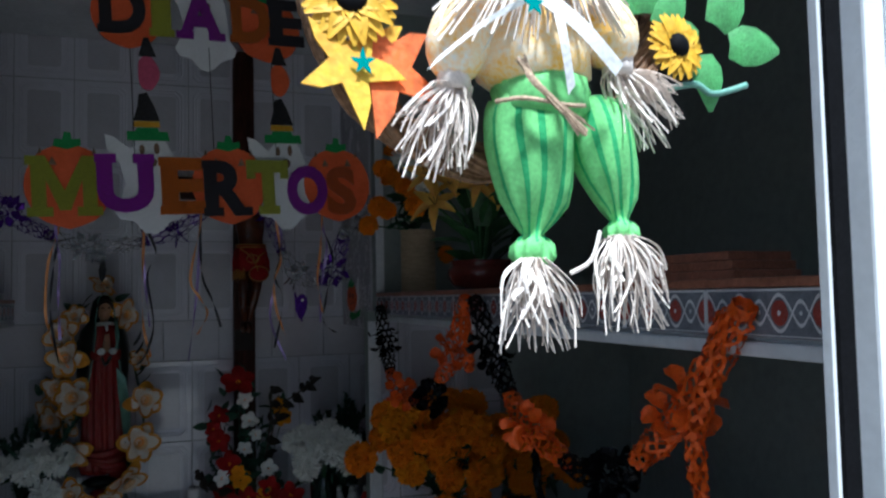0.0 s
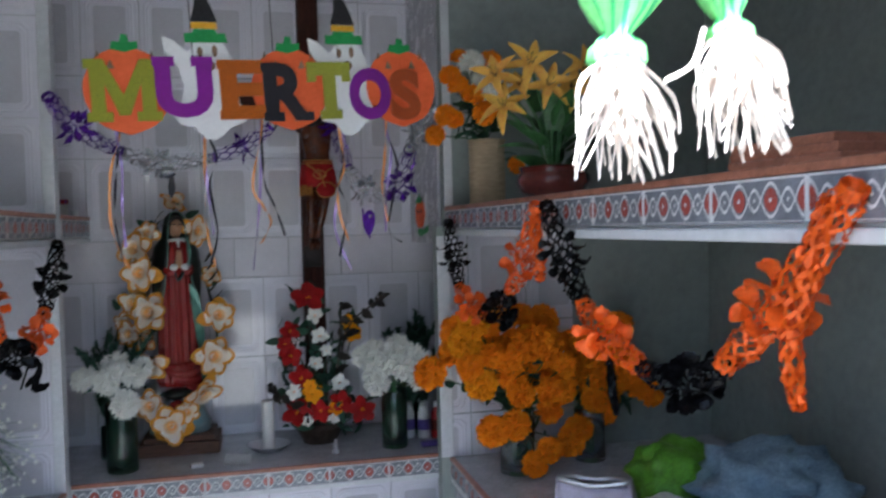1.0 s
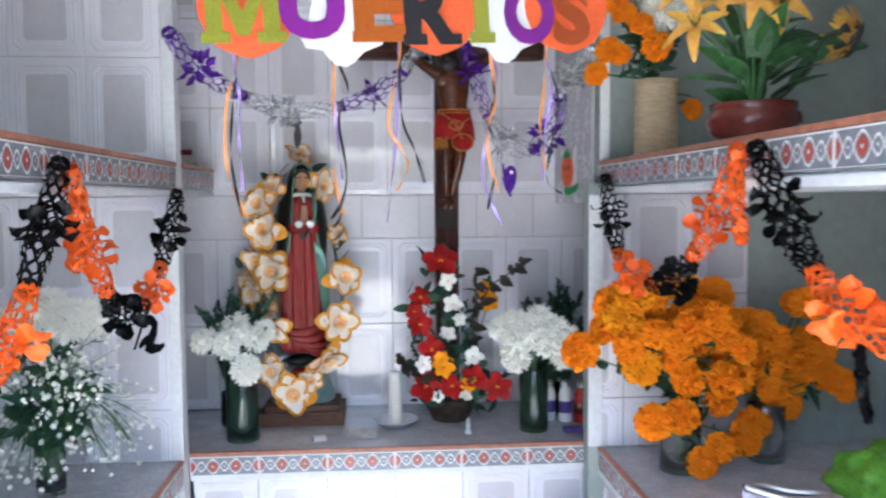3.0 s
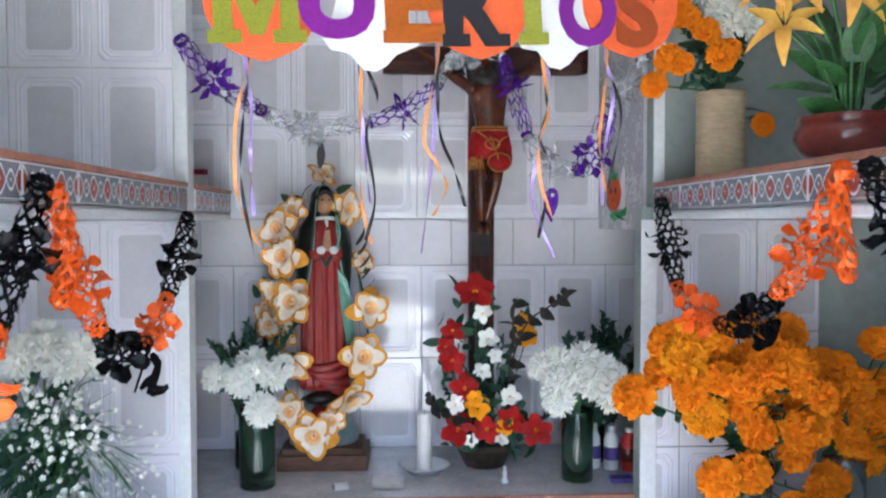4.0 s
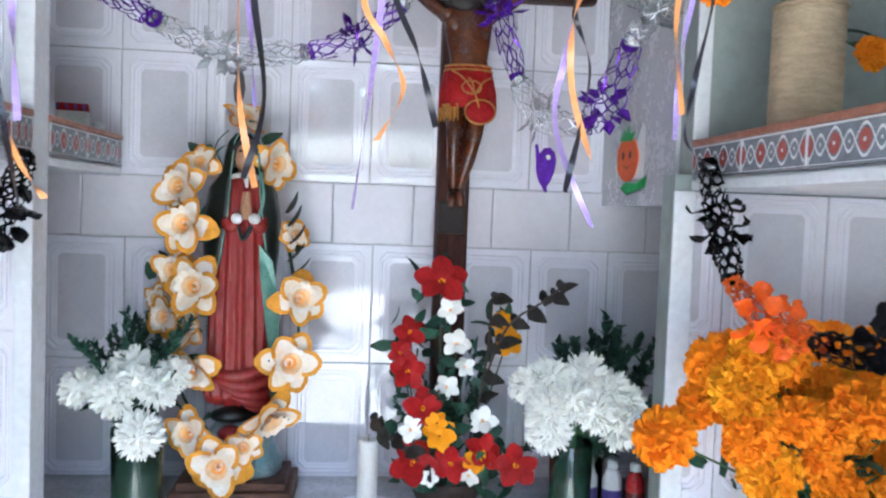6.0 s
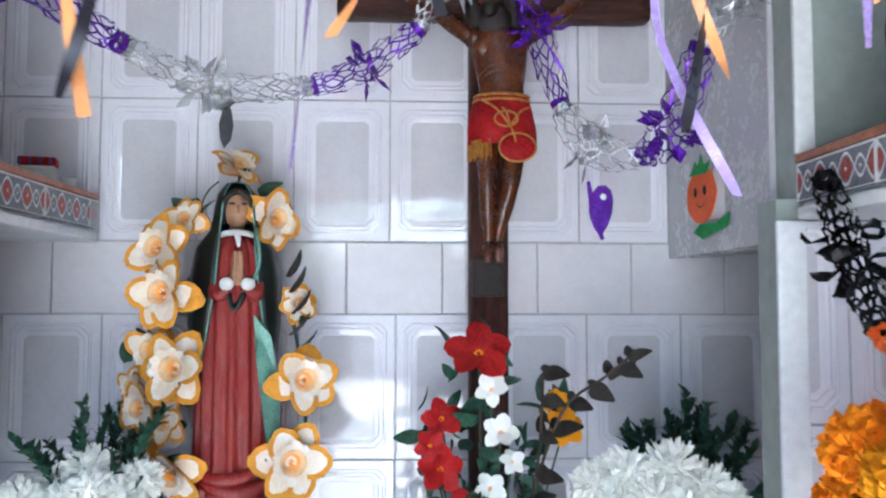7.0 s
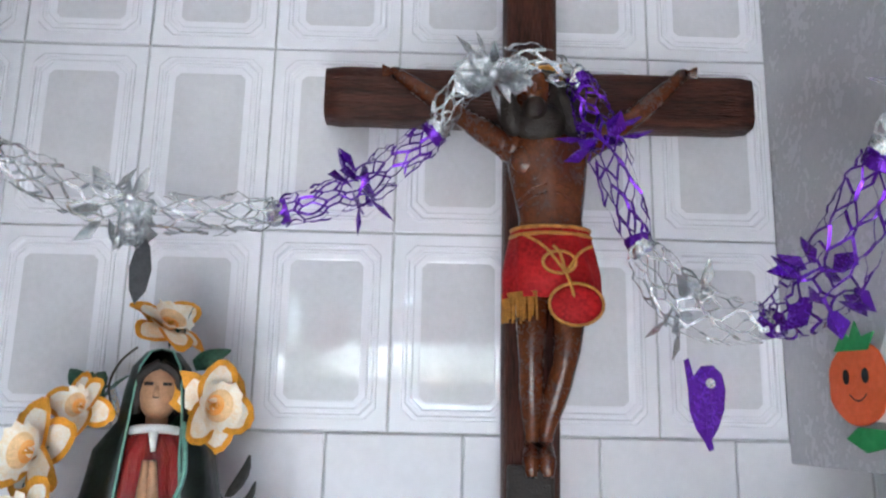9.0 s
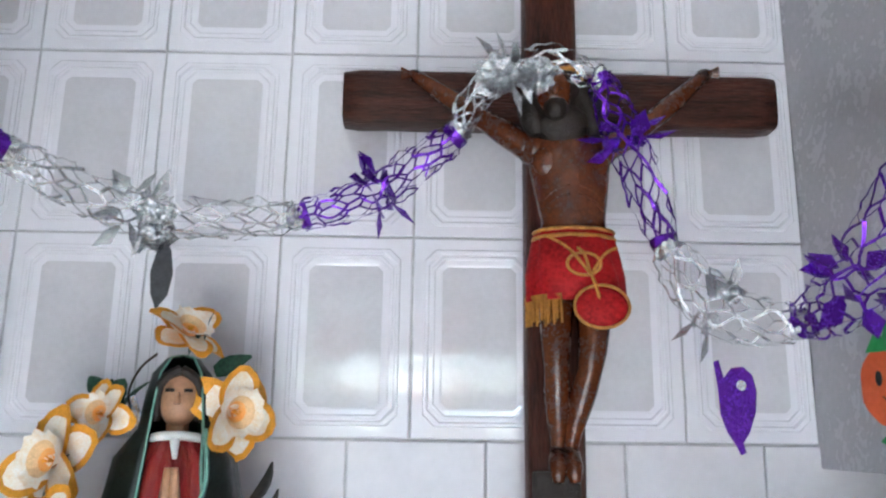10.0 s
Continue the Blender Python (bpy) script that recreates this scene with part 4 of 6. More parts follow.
# dark twigs with dry leaves
DRY = leaf_geo(0.052, 0.03).mesh("leaf", LEAF_B)
for line in ([(0.38, 3.19, 1.02), (0.395, 3.16, 1.16), (0.40, 3.14, 1.30)], [(0.38, 3.19, 1.05), (0.43, 3.13, 1.23), (0.50, 3.08, 1.30), (0.535, 3.06, 1.335)], [(0.29, 3.16, 0.90), (0.20, 3.12, 0.97), (0.14, 3.11, 1.03)]):
    pts = smooth_path([(x - 0.32, y - 3.22, z - SL) for x, y, z in line], 5)
    tw = part("twig", Geo().tube(pts, 0.0028, 5), TWIG, arr, "dark dry twig")
    for k in range(2, len(pts), 2):
        for s in (-1, 1):
            part("leaf", DRY, None, tw, m=facing(pts[k], (s * 0.8, -0.6, 0.6), rnd(-40, 40), rnd(0.7, 1.15)))

# ---- vases with white flowers on the altar ----
cylinder_vase("tall green glass vase standing on the altar slab", (-0.335, 3.045, SL), 0.050, 0.225, GLASS_G)
bl = [(-0.442, 3.02, 1.111), (-0.40, 3.05, 1.125), (-0.365, 2.99, 1.105), (-0.345, 3.04, 1.155), (-0.323, 2.985, 1.134), (-0.29, 3.01, 1.12), (-0.265, 3.03, 1.140), (-0.309, 2.96, 1.035), (-0.41, 3.0, 1.085), (-0.33, 3.03, 1.09)]
bouquet("chrysanthemum_bouquet", "white chrysanthemums with fern in a green vase", "flowers", (-0.335, 3.045, 1.03), bl[:7] + bl[7:8], MUM_MESH, (0.68, 0.9), 16, 5, 3)
cylinder_vase("dark green glass vase with stems standing on the altar", (0.572, 3.06, SL), 0.046, 0.20, GLASS_G)
bl = [(0.459, 3.0, 1.135), (0.495, 2.96, 1.09), (0.50, 2.99, 1.15), (0.54, 2.95, 1.12), (0.571, 2.97, 1.165), (0.585, 2.94, 1.10), (0.62, 2.96, 1.14), (0.665, 3.0, 1.106), (0.640, 2.96, 1.06), (0.50, 2.97, 1.05), (0.55, 3.03, 1.17), (0.61, 3.02, 1.165), (0.46, 3.02, 1.09), (0.56, 2.94, 1.06), (0.66, 3.02, 1.06)]
bouquet("chrysanthemum_bouquet", "dome of white chrysanthemums in a glass vase", "flowers", (0.572, 3.06, 1.0), bl[:10], MUM_MESH, (0.78, 0.95), 12, 0, 4)
fe = bpy.data.objects.new("fern_bunch", None)
scene.collection.objects.link(fe)
fe.location = (0.66, 3.20, SL)
tagged(fe, "tall dark green fern sprigs beside the white flowers", "fern")
for k in range(9):
    part("fern_sprig", FERN_MESH[k % 3], None, fe, m=facing((rnd(-0.012, 0.012), rnd(-0.012, 0.012), rnd(0.06, 0.24)), (rnd(-0.25, 0.45), rnd(-0.4, 0.1), 1), rnd(0, 360), rnd(0.85, 1.1)))
part("fern_stalk", Geo().tube([(0, 0, 0.0), (0.004, -0.004, 0.2), (0.0, -0.008, 0.30)], 0.006, 7), LEAF_D, fe)
fv = thing("fern_bunch", "dark green fern sprigs in a small jar", "foliage", "", (0.665, 3.24, SL))
part("jar", Geo().lathe([(0, 0), (0.032, 0), (0.034, 0.01), (0.032, 0.11), (0.030, 0.11), (0.029, 0.012), (0, 0.01)], 20), GLASS_G, fv).visible_shadow = False
for i in range(26):
    part("fern_sprig", FERN_MESH[i % 3], None, fv, m=facing((rnd(-0.015, 0.02), rnd(-0.015, 0.015), 0.06 + rnd(0, 0.12)), (rnd(-0.25, 0.5), rnd(-0.3, 0.25), 1), rnd(0, 360), rnd(0.9, 1.5)))
fv = thing("fern_bunch", "dark green fern sprigs behind the white flowers", "foliage", "", (-0.40, 3.22, SL))
part("jar", Geo().lathe([(0, 0), (0.032, 0), (0.034, 0.01), (0.032, 0.11), (0.030, 0.11), (0.029, 0.012), (0, 0.01)], 20), GLASS_G, fv).visible_shadow = False
for i in range(24):
    part("fern_sprig", FERN_MESH[i % 3], None, fv, m=facing((rnd(-0.015, 0.02), rnd(-0.015, 0.015), 0.10 + rnd(0, 0.1)), (rnd(-0.3, 0.45), rnd(-0.4, 0.2), 1), rnd(0, 360), rnd(0.8, 1.3)))

# ---- candle, small objects and bottles on the altar ----
c = thing("candle", "white wax candle standing on a white saucer", "candle", "", (0.135, 3.15, SL))
part("saucer", Geo().lathe([(0, 0), (0.045, 0), (0.075, 0.022), (0.078, 0.024), (0.073, 0.025), (0.045, 0.006), (0, 0.006)], 32), CHINA, c, "white china saucer")
part("wax_body", Geo().lathe([(0, 0.0065), (0.0225, 0.0065), (0.0228, 0.02), (0.022, 0.17), (0.019, 0.178), (0.012, 0.174), (0, 0.172)], 24), WAX, c)
part("wick", Geo().tube([(0, 0, 0.171), (0.001, 0, 0.182), (0.003, 0, 0.188)], 0.0009, 5), TWIG, c)
mb = thing("matchbox", "small white matchbox lying on the altar slab", "box", "", (-0.10, 3.01, SL), 12)
part("sleeve", Geo().box((-0.019, -0.012, 0), (0.019, 0.012, 0.013), 0, 0.001), WHITE, mb)
part("drawer", Geo().box((-0.023, -0.010, 0.002), (-0.0192, 0.010, 0.011), 0, 0.001), WOOD_B, mb)
g = Geo()
gv = [(i * 0.011 - 0.044, j * 0.011 - 0.05, 0.006 + 0.02 * abs(noise.noise(Vector((i * 0.4, j * 0.4, 3)))) ) for j in range(9) for i in range(9)]
g.add(gv, [(j * 9 + i, j * 9 + i + 1, j * 9 + i + 10, j * 9 + i + 9) for j in range(8) for i in range(8)], 0, True)
g.add([(x, y, 0.0005) for x, y, z in gv], [(j * 9 + i, j * 9 + i + 9, j * 9 + i + 10, j * 9 + i + 1) for j in range(8) for i in range(8)], 0, True)
t = part("paper_napkin", g, WHITE, None, loc=(0.03, 3.05, SL))
tagged(t, "crumpled white paper napkin on the altar slab", "napkin")
LABEL_P = mat("purple_label", (0.10, 0.06, 0.30), 0.5, 0, 0.2, 80)
RED_PL = mat("red_plastic", (0.45, 0.02, 0.02), 0.3, 0, 0.1, 20)
for label, x, y, body, lab in (("white bottle with a purple label beside the vase", 0.645, 3.17, CHINA, LABEL_P), ("white bottle with a blue label beside the vase", 0.695, 3.15, WHITE, LABEL_P), ("red candle jar standing beside the bottles", 0.742, 3.13, RED_PL, BOWL)):
    bt = thing("bottle", label, "bottle", "bottles on the altar", (x, y, SL))
    part("bottle_body", Geo().lathe([(0, 0), (0.020, 0), (0.022, 0.006), (0.022, 0.09), (0.014, 0.11), (0.010, 0.115), (0, 0.115)], 18), body, bt)
    part("label_wrap", Geo().lathe([(0.0226, 0.03), (0.0228, 0.031), (0.0228, 0.068), (0.0226, 0.069)], 18), lab, bt)
    part("cap", Geo().lathe([(0.011, 0.1152), (0.012, 0.116), (0.012, 0.132), (0, 0.133)], 14), WHITE, bt)
fg = thing("figurine", "tiny white china figurine on the altar slab", "figurine", "", (0.36, 3.04, SL))
part("figurine_body", Geo().lathe([(0, 0), (0.012, 0), (0.012, 0.006), (0.006, 0.014), (0.008, 0.03), (0.004, 0.036), (0.006, 0.044), (0, 0.05)], 14), CHINA, fg)
nc = part("blue_cloth", Geo().box((-0.03, -0.022, 0), (0.035, 0.022, 0.014), 0, 0.006), LABEL_P, None, loc=(0.69, 3.03, SL))
tagged(nc, "folded dark blue cloth on the altar slab", "cloth")

# dry fronds beside the statue
for k, (x, z, tilt) in enumerate(((-0.060, 1.36, 0.9), (-0.055, 1.40, 0.75), (-0.060, 1.44, 0.6), (-0.065, 1.47, 0.5), (-0.050, 1.33, 1.1), (-0.285, 1.20, -1.0), (-0.30, 1.35, -0.9))):
    part("dry_frond", DRY, None, wr, m=facing((x + 0.168, -0.05, z - SL), (tilt, -0.2, 0.9), 90, 1.1) @ pose(0, 0, 0, 0, -90, 0))

# ---- marigolds on the bench, in two vases ----
cylinder_vase("clear glass vase full of water on the bench", (0.89, 2.64, SL), 0.055, 0.17, GLASS_C)
cylinder_vase("clear glass vase full of water on the bench", (1.16, 2.70, SL), 0.050, 0.16, GLASS_C)
rr_ = random.Random(44)
near = [(0.738, 1.28), (0.717, 1.221), (0.788, 1.268), (0.722, 1.157), (0.756, 1.101), (0.788, 1.187), (0.844, 1.175), (0.889, 1.206), (0.933, 1.221), (0.979, 1.171), (0.923, 1.151), (0.867, 1.109), (0.884, 1.059), (0.839, 1.131), (0.99, 1.203), (1.025, 1.137), (0.969, 1.062), (0.987, 0.995), (1.026, 1.06), (0.857, 0.972), (0.784, 0.959), (0.96, 0.886), (1.06, 0.886), (0.915, 0.848)]
far = [(1.132, 1.188), (1.169, 1.141), (1.239, 1.243), (1.158, 1.073), (1.218, 1.071), (1.278, 1.115), (1.231, 1.013), (1.303, 1.045), (1.34, 1.021), (1.159, 1.004), (1.208, 0.956), (1.112, 0.913), (1.254, 1.07), (1.296, 1.126)]
bl = [(x, 2.58 + rr_.uniform(-0.04, 0.05), z) for x, z in near] + [(0.877, 2.68, 1.285), (1.001, 2.69, 1.27), (0.933, 2.70, 1.28), (0.622, 2.66, 1.125)]
bl += [(x + rr_.uniform(-0.03, 0.03), 2.65 + rr_.uniform(-0.02, 0.05), z + rr_.uniform(-0.02, 0.035)) for x, z in near[:19]]
bouquet("marigold_bouquet", "large bunch of orange marigolds in a glass vase", "flowers", (0.89, 2.64, 0.96), bl, MARI_MESH[:3] * 2 + MARI_MESH[3:], (0.82, 1.1), 70, 3, 5, "marigold bouquets")
bl = [(x, 2.66 + rr_.uniform(-0.04, 0.05), z) for x, z in far] + [(x + rr_.uniform(-0.03, 0.03), 2.74, z + rr_.uniform(-0.02, 0.03)) for x, z in far[:10]]
bouquet("marigold_bouquet", "bunch of orange marigolds with bent stems in a glass vase", "flowers", (1.16, 2.70, 0.95), bl, MARI_MESH[:3], (0.78, 1.0), 40, 2, 6, "marigold bouquets")

# ---- baby's breath and white flowers on the other bench ----
cylinder_vase("clear glass vase standing on the bench slab", (-0.74, 2.62, SL), 0.036, 0.15, GLASS_C)
gy = thing("babys_breath_bouquet", "airy bunch of white baby's breath with green stems", "flowers", "", (-0.74, 2.62, 0.95))
g, fl = Geo(), Geo()
r7 = random.Random(71)
for k in range(62):
    top = Vector((r7.uniform(-0.14, 0.20), r7.uniform(-0.22, 0.12), r7.uniform(-0.05, 0.26)))
    pts = smooth_path([(r7.uniform(-0.02, 0.02), r7.uniform(-0.02, 0.02), -0.13), (top.x * 0.5, top.y * 0.5, max(0.07, top.z * 0.6 + 0.05)), top], 4)
    g.tube(pts, 0.0012, 4)
    for q in range(9):
        f = top + Vector((r7.gauss(0, 0.024), r7.gauss(0, 0.024), r7.gauss(0.005, 0.026)))
        g.tube([pts[-3], f], 0.0005, 3)
        m = facing(f, (r7.uniform(-1, 1), -1, r7.uniform(-0.2, 1)), r7.uniform(0, 90), r7.uniform(0.7, 1.25))
        for w in range(5):
            c1, c2 = 1.2566 * w, 1.2566 * w + 1.0
            fl.add([(0, 0, 0), (0.0055 * math.cos(c1), 0.0055 * math.sin(c1), 0.003), (0.0062 * math.cos((c1 + c2) / 2), 0.0062 * math.sin((c1 + c2) / 2), 0.004), (0.0055 * math.cos(c2), 0.0055 * math.sin(c2), 0.003)], [(0, 1, 2, 3)], 0, False, m)
tagged(part("floret_spray", fl, PET_W, gy), kind="stuff")
tagged(part("stem_bunch", g, LEAF, gy), kind="stuff")
for k in range(90):
    part("leaf", SMALL_LEAF, None, gy, m=facing((r7.uniform(-0.08, 0.1), r7.uniform(-0.1, 0.05), r7.uniform(0, 0.14)), (r7.uniform(-1, 1), -0.6, 1), r7.uniform(0, 360), r7.uniform(0.8, 1.6)))
bl = [(-0.70, 2.56, 1.26), (-0.66, 2.55, 1.235), (-0.745, 2.55, 1.25), (-0.79, 2.57, 1.24), (-0.63, 2.57, 1.25), (-0.72, 2.60, 1.28)]
bouquet("chrysanthemum_bouquet", "white chrysanthemums on long green stems", "flowers", (-0.74, 2.63, 0.94), bl, MUM_MESH, (0.8, 1.05), 26, 3, 8)

# ---- vases on the upper shelf ----
bv = thing("woven_vase", "beige woven cylinder vase standing on the shelf", "vase", "", (0.80, 2.60, SH + 0.002))
prof = [(0, 0), (0.052, 0), (0.054, 0.004)] + [(0.054 + (0.0012 if k % 2 else 0), 0.006 + 0.0058 * k) for k in range(31)] + [(0.055, 0.19), (0.050, 0.19), (0.049, 0.02), (0, 0.018)]
part("woven_body", Geo().lathe(prof, 30), BEIGE, bv)
part("braided_rim", Geo().tube([(0.0545 * math.cos(k * 0.20944), 0.0545 * math.sin(k * 0.20944), 0.190 + 0.001 * (k % 2)) for k in range(31)], 0.0035, 6), BEIGE, bv)
part("foot_ring", Geo().tube([(0.0535 * math.cos(k * 0.20944), 0.0535 * math.sin(k * 0.20944), 0.0035) for k in range(31)], 0.0033, 6), BEIGE, bv)
bl = [(0.684, 2.57, 2.02), (0.705, 2.56, 1.99), (0.775, 2.54, 1.904), (0.80, 2.55, 1.92), (0.666, 2.56, 1.901), (0.69, 2.55, 1.89), (0.632, 2.56, 1.843), (0.818, 2.6, 2.07), (0.879, 2.56, 1.755), (0.75, 2.56, 1.96), (0.72, 2.6, 2.08)]
bouquet("marigold_bouquet", "orange marigolds drooping from a woven vase", "flowers", (0.80, 2.60, 1.83), bl, MARI_MESH[:3], (0.52, 0.75), 26, 3, 9, "marigold bouquets", LEAF, 0.5, 0.12)
bl = [(0.754, 2.58, 2.061), (0.787, 2.57, 2.011), (0.80, 2.56, 1.98), (0.82, 2.58, 2.03), (0.84, 2.57, 1.99)]
bouquet("chrysanthemum_bouquet", "small white chrysanthemums in a woven vase", "flowers", (0.80, 2.60, 1.83), bl, MUM_MESH, (0.6, 0.8), 8, 0, 10, "", LEAF, 0.5, 0.12)
bw = thing("planter_bowl", "glazed oxblood planter bowl standing on the shelf", "planter", "", (0.822, 2.10, SH + 0.002))
part("bowl_body", Geo().lathe([(0, 0), (0.062, 0), (0.078, 0.012), (0.090, 0.036), (0.088, 0.052), (0.080, 0.060), (0.082, 0.064), (0.084, 0.074), (0.076, 0.074), (0.072, 0.060), (0, 0.058)], 32), BOWL, bw)
part("soil", Geo().lathe([(0.0735, 0.062), (0.05, 0.066), (0, 0.067)], 20), SOIL, bw)
lil = thing("lily_plant", "yellow silk lilies with broad green leaves", "plant", "", (0.822, 2.10, SH + 0.066))
g = Geo()
for i, (x, y, z, s) in enumerate([(0.731, 2.20, 1.955, 1.0), (0.745, 2.18, 1.875, 1.05), (0.82, 2.19, 1.985, 1.1), (0.86, 2.17, 1.93, 1.0), (0.93, 2.2, 1.93, 1.05), (0.97, 2.21, 1.98, 1.0), (0.79, 2.19, 1.93, 0.8)]):
    p = Vector((0.054 + (x - 0.054) * 0.925 - 0.832, 0.436 + (y - 0.436) * 0.925 - 2.10, 1.53 + (z - 1.53) * 0.925 - SH - 0.066))
    g.tube(smooth_path([(p.x * 0.12, p.y * 0.12, -0.003), (p.x * 0.4, p.y * 0.4, p.z * 0.55), p], 5), 0.003, 6)
    part("bloom", LILY_MESH[i % 3], None, lil, m=facing(p, (p.x * 3, -0.9, 0.4 + rnd(-0.4, 0.4)), rnd(0, 360), s * 0.78))
tagged(part("stem_bunch", g, LEAF, lil), kind="stuff")
for i in range(30):
    a = rnd(0, 6.283)
    part("leaf", LEAF_MESH, None, lil, m=Matrix.Translation((0.03 * math.cos(a), 0.03 * math.sin(a), rnd(0.01, 0.17))) @ pose(0, 0, 0, rnd(-25, 25), rnd(-70, -5), math.degrees(a)) @ Matrix.Scale(rnd(0.6, 0.95), 4))

at = Vector((0.822, 2.10, SH + 0.066))
g = Geo()
for k in range(30):
    petal(g, 0.062, 0.020, pose(0, 0, 0.001 * (k % 3), 0, 18 + rnd(-8, 12), k * 12 + rnd(-4, 4)), 0, 0.5, 0.3, 1.0, 4)
sf = part("bloom", g, LILY, lil, "drooping dark-centred sunflower", m=facing(Vector((1.075, 2.2, 1.862)) - at, (0.75, -0.1, -0.25), 10, 1.15))
part("calyx", Geo().lathe([(0.034, 0.008), (0.036, -0.004), (0.024, -0.018), (0.006, -0.024), (0, -0.024)], 16), LEAF_B, sf, "dark green calyx")
part("stem", Geo().tube(smooth_path([(0.03, 0.02, -0.003), Vector((0.95, 2.17, 1.77)) - at, Vector((1.02, 2.2, 1.86)) - at, Vector((1.05, 2.2, 1.872)) - at], 5), 0.0035, 6), LEAF_B, lil)
for k in range(5):
    part("leaf", LEAF_MESH, None, lil, m=facing(Vector((0.985 + 0.018 * k, 2.19, 1.815 + 0.014 * k)) - at, (rnd(-1, 1), -0.6, rnd(-0.6, 0.4)), rnd(0, 360), 0.55))

# ---- bags and cloth on the bench ----
LILAC = mat("lilac_terry_cloth", (0.62, 0.56, 0.68), 0.85, 0, 0.08, 40, 0.6, 400, sheen=0.3)
GREEN_PL = mat("green_woven_bag", (0.17, 0.44, 0.03), 0.5, 0, 0.25, 40, 0.5, 200)
DENIM = mat("blue_denim", (0.24, 0.34, 0.43), 0.85, 0, 0.2, 20, 0.5, 500)
CREAM = mat("cream_cloth", (0.62, 0.62, 0.56), 0.85, 0, 0.1, 30, 0.4, 300)


def soft_form(name, mats, label, category, at, size, seed, power=2.6, crease=0.16, rz=0, freq=2.2):
    """A rounded soft form resting on its flattened underside, with creases."""
    bm = bmesh.new()
    bmesh.ops.create_icosphere(bm, subdivisions=4, radius=1)
    for q in bm.verts:
        d = q.co.normalized()
        k = (abs(d.x) ** power + abs(d.y) ** power + abs(d.z) ** power) ** (-1 / power)
        n1 = noise.noise(d * freq + Vector((seed, 0, 0)))
        n2 = abs(noise.noise(d * freq * 2.6 + Vector((0, seed, 0))))
        p = d * k * (1 + crease * n1 - crease * 0.8 * (0.3 - min(0.3, n2)))
        z = (p.z + 1) / 2
        q.co = Vector((p.x * size[0] / 2, p.y * size[1] / 2, max(0.0, z) * size[2]))
    low = min(q.co.z for q in bm.verts)
    for q in bm.verts:
        q.co.z -= low
        if q.co.z < 0.006:
            q.co.z = 0.0
    ob = part(name, Geo().take(bm), mats, None, m=pose(*at, 0, 0, rz))
    return tagged(ob, label, category)


bag = thing("toiletry_bag", "lilac terry cloth pouch with a metal clasp", "bag", "", (0.888, 2.05, SL), -30)
bag.scale = (0.97, 1, 1.10)
bm = bmesh.new()
bmesh.ops.create_cube(bm, size=1)
bmesh.ops.subdivide_edges(bm, edges=bm.edges[:], cuts=7, use_grid_fill=True)
for q in bm.verts:
    u, v, w = q.co
    z = w + 0.5
    q.co = Vector((u * (0.205 - 0.02 * z), v * (0.085 - 0.055 * z ** 1.5) * (1 - 0.45 * (2 * u) ** 6), z * (0.128 + 0.022 * (2 * u) ** 2) * (1 - 0.10 * (2 * u) ** 8) + 0.004 * noise.noise(q.co * 5)))
    q.co.z = max(0, q.co.z)
bmesh.ops.bevel(bm, geom=[e for e in bm.edges if e.calc_face_angle(0) > 0.9], offset=0.008, segments=2, affect="EDGES")
part("pouch", Geo().take(bm), LILAC, bag)
part("clasp_frame", Geo().tube(smooth_path([(-0.088, -0.010, 0.142), (-0.05, -0.016, 0.136), (0.0, -0.018, 0.131), (0.05, -0.016, 0.136), (0.088, -0.010, 0.142), (0.05, 0.016, 0.139), (0.0, 0.018, 0.135), (-0.05, 0.016, 0.139), (-0.088, -0.010, 0.142)], 5), 0.0065, 8), STEEL, bag, "shiny metal clasp")
soft_form("green_bag", GREEN_PL, "bright green soft bag lying open on the bench", "bag", (1.20, 2.22, SL), (0.25, 0.20, 0.18), 4.2, 2.2, 0.3, 10)
part("handle_loop", Geo().tube([(0.06 * math.cos(t * 0.35), 0.035 * math.sin(t * 0.35), 0.150 + 0.02 * math.cos(t * 0.7)) for t in range(19)], 0.014, 8), GREEN_PL, bpy.data.objects["green_bag"])
soft_form("denim_jacket", DENIM, "crumpled blue denim jacket heaped on the bench", "clothing", (1.345, 2.01, SL), (0.36, 0.38, 0.21), 7.7, 2.0, 0.42, 20, 2.8)
tw = soft_form("cream_towel", CREAM, "crumpled cream cloth with fringe on the bench", "cloth", (1.09, 2.06, SL), (0.17, 0.12, 0.085), 2.2, 2.4, 0.3, -20, 2.6)
g = Geo()
for k in range(26):
    x = rnd(-0.07, 0.12)
    g.tube(smooth_path([(x, -0.045, 0.02), (x + rnd(-0.02, 0.03), -0.07, 0.008), (x + rnd(-0.04, 0.05), -0.10 + rnd(-0.02, 0.02), 0.003)], 3), 0.0018, 4)
part("fringe", g, CREAM, tw, "loose cream fringe")

# ---- small things on the alcove shelf ----
tn = thing("tin", "small red patterned tin standing on the shelf", "tin", "", (-0.56, 3.30, SH + 0.002), 15)
part("tin_body", Geo().box((-0.032, -0.022, 0), (0.032, 0.022, 0.045), 0, 0.004), CREAM, tn)
part("lid", Geo().box((-0.034, -0.024, 0.0455), (0.034, 0.024, 0.062), 0, 0.004), CLOTH_R, tn, "red lid")
for k in range(4):
    part("stripe", Geo().box((-0.0325 + 0.018 * k, -0.0247, 0.048), (-0.0265 + 0.018 * k, -0.0242, 0.060)), LABEL_P, tn)
cu = thing("cup", "tiny white china cup on the shelf", "cup", "", (-0.508, 3.32, SH + 0.002))
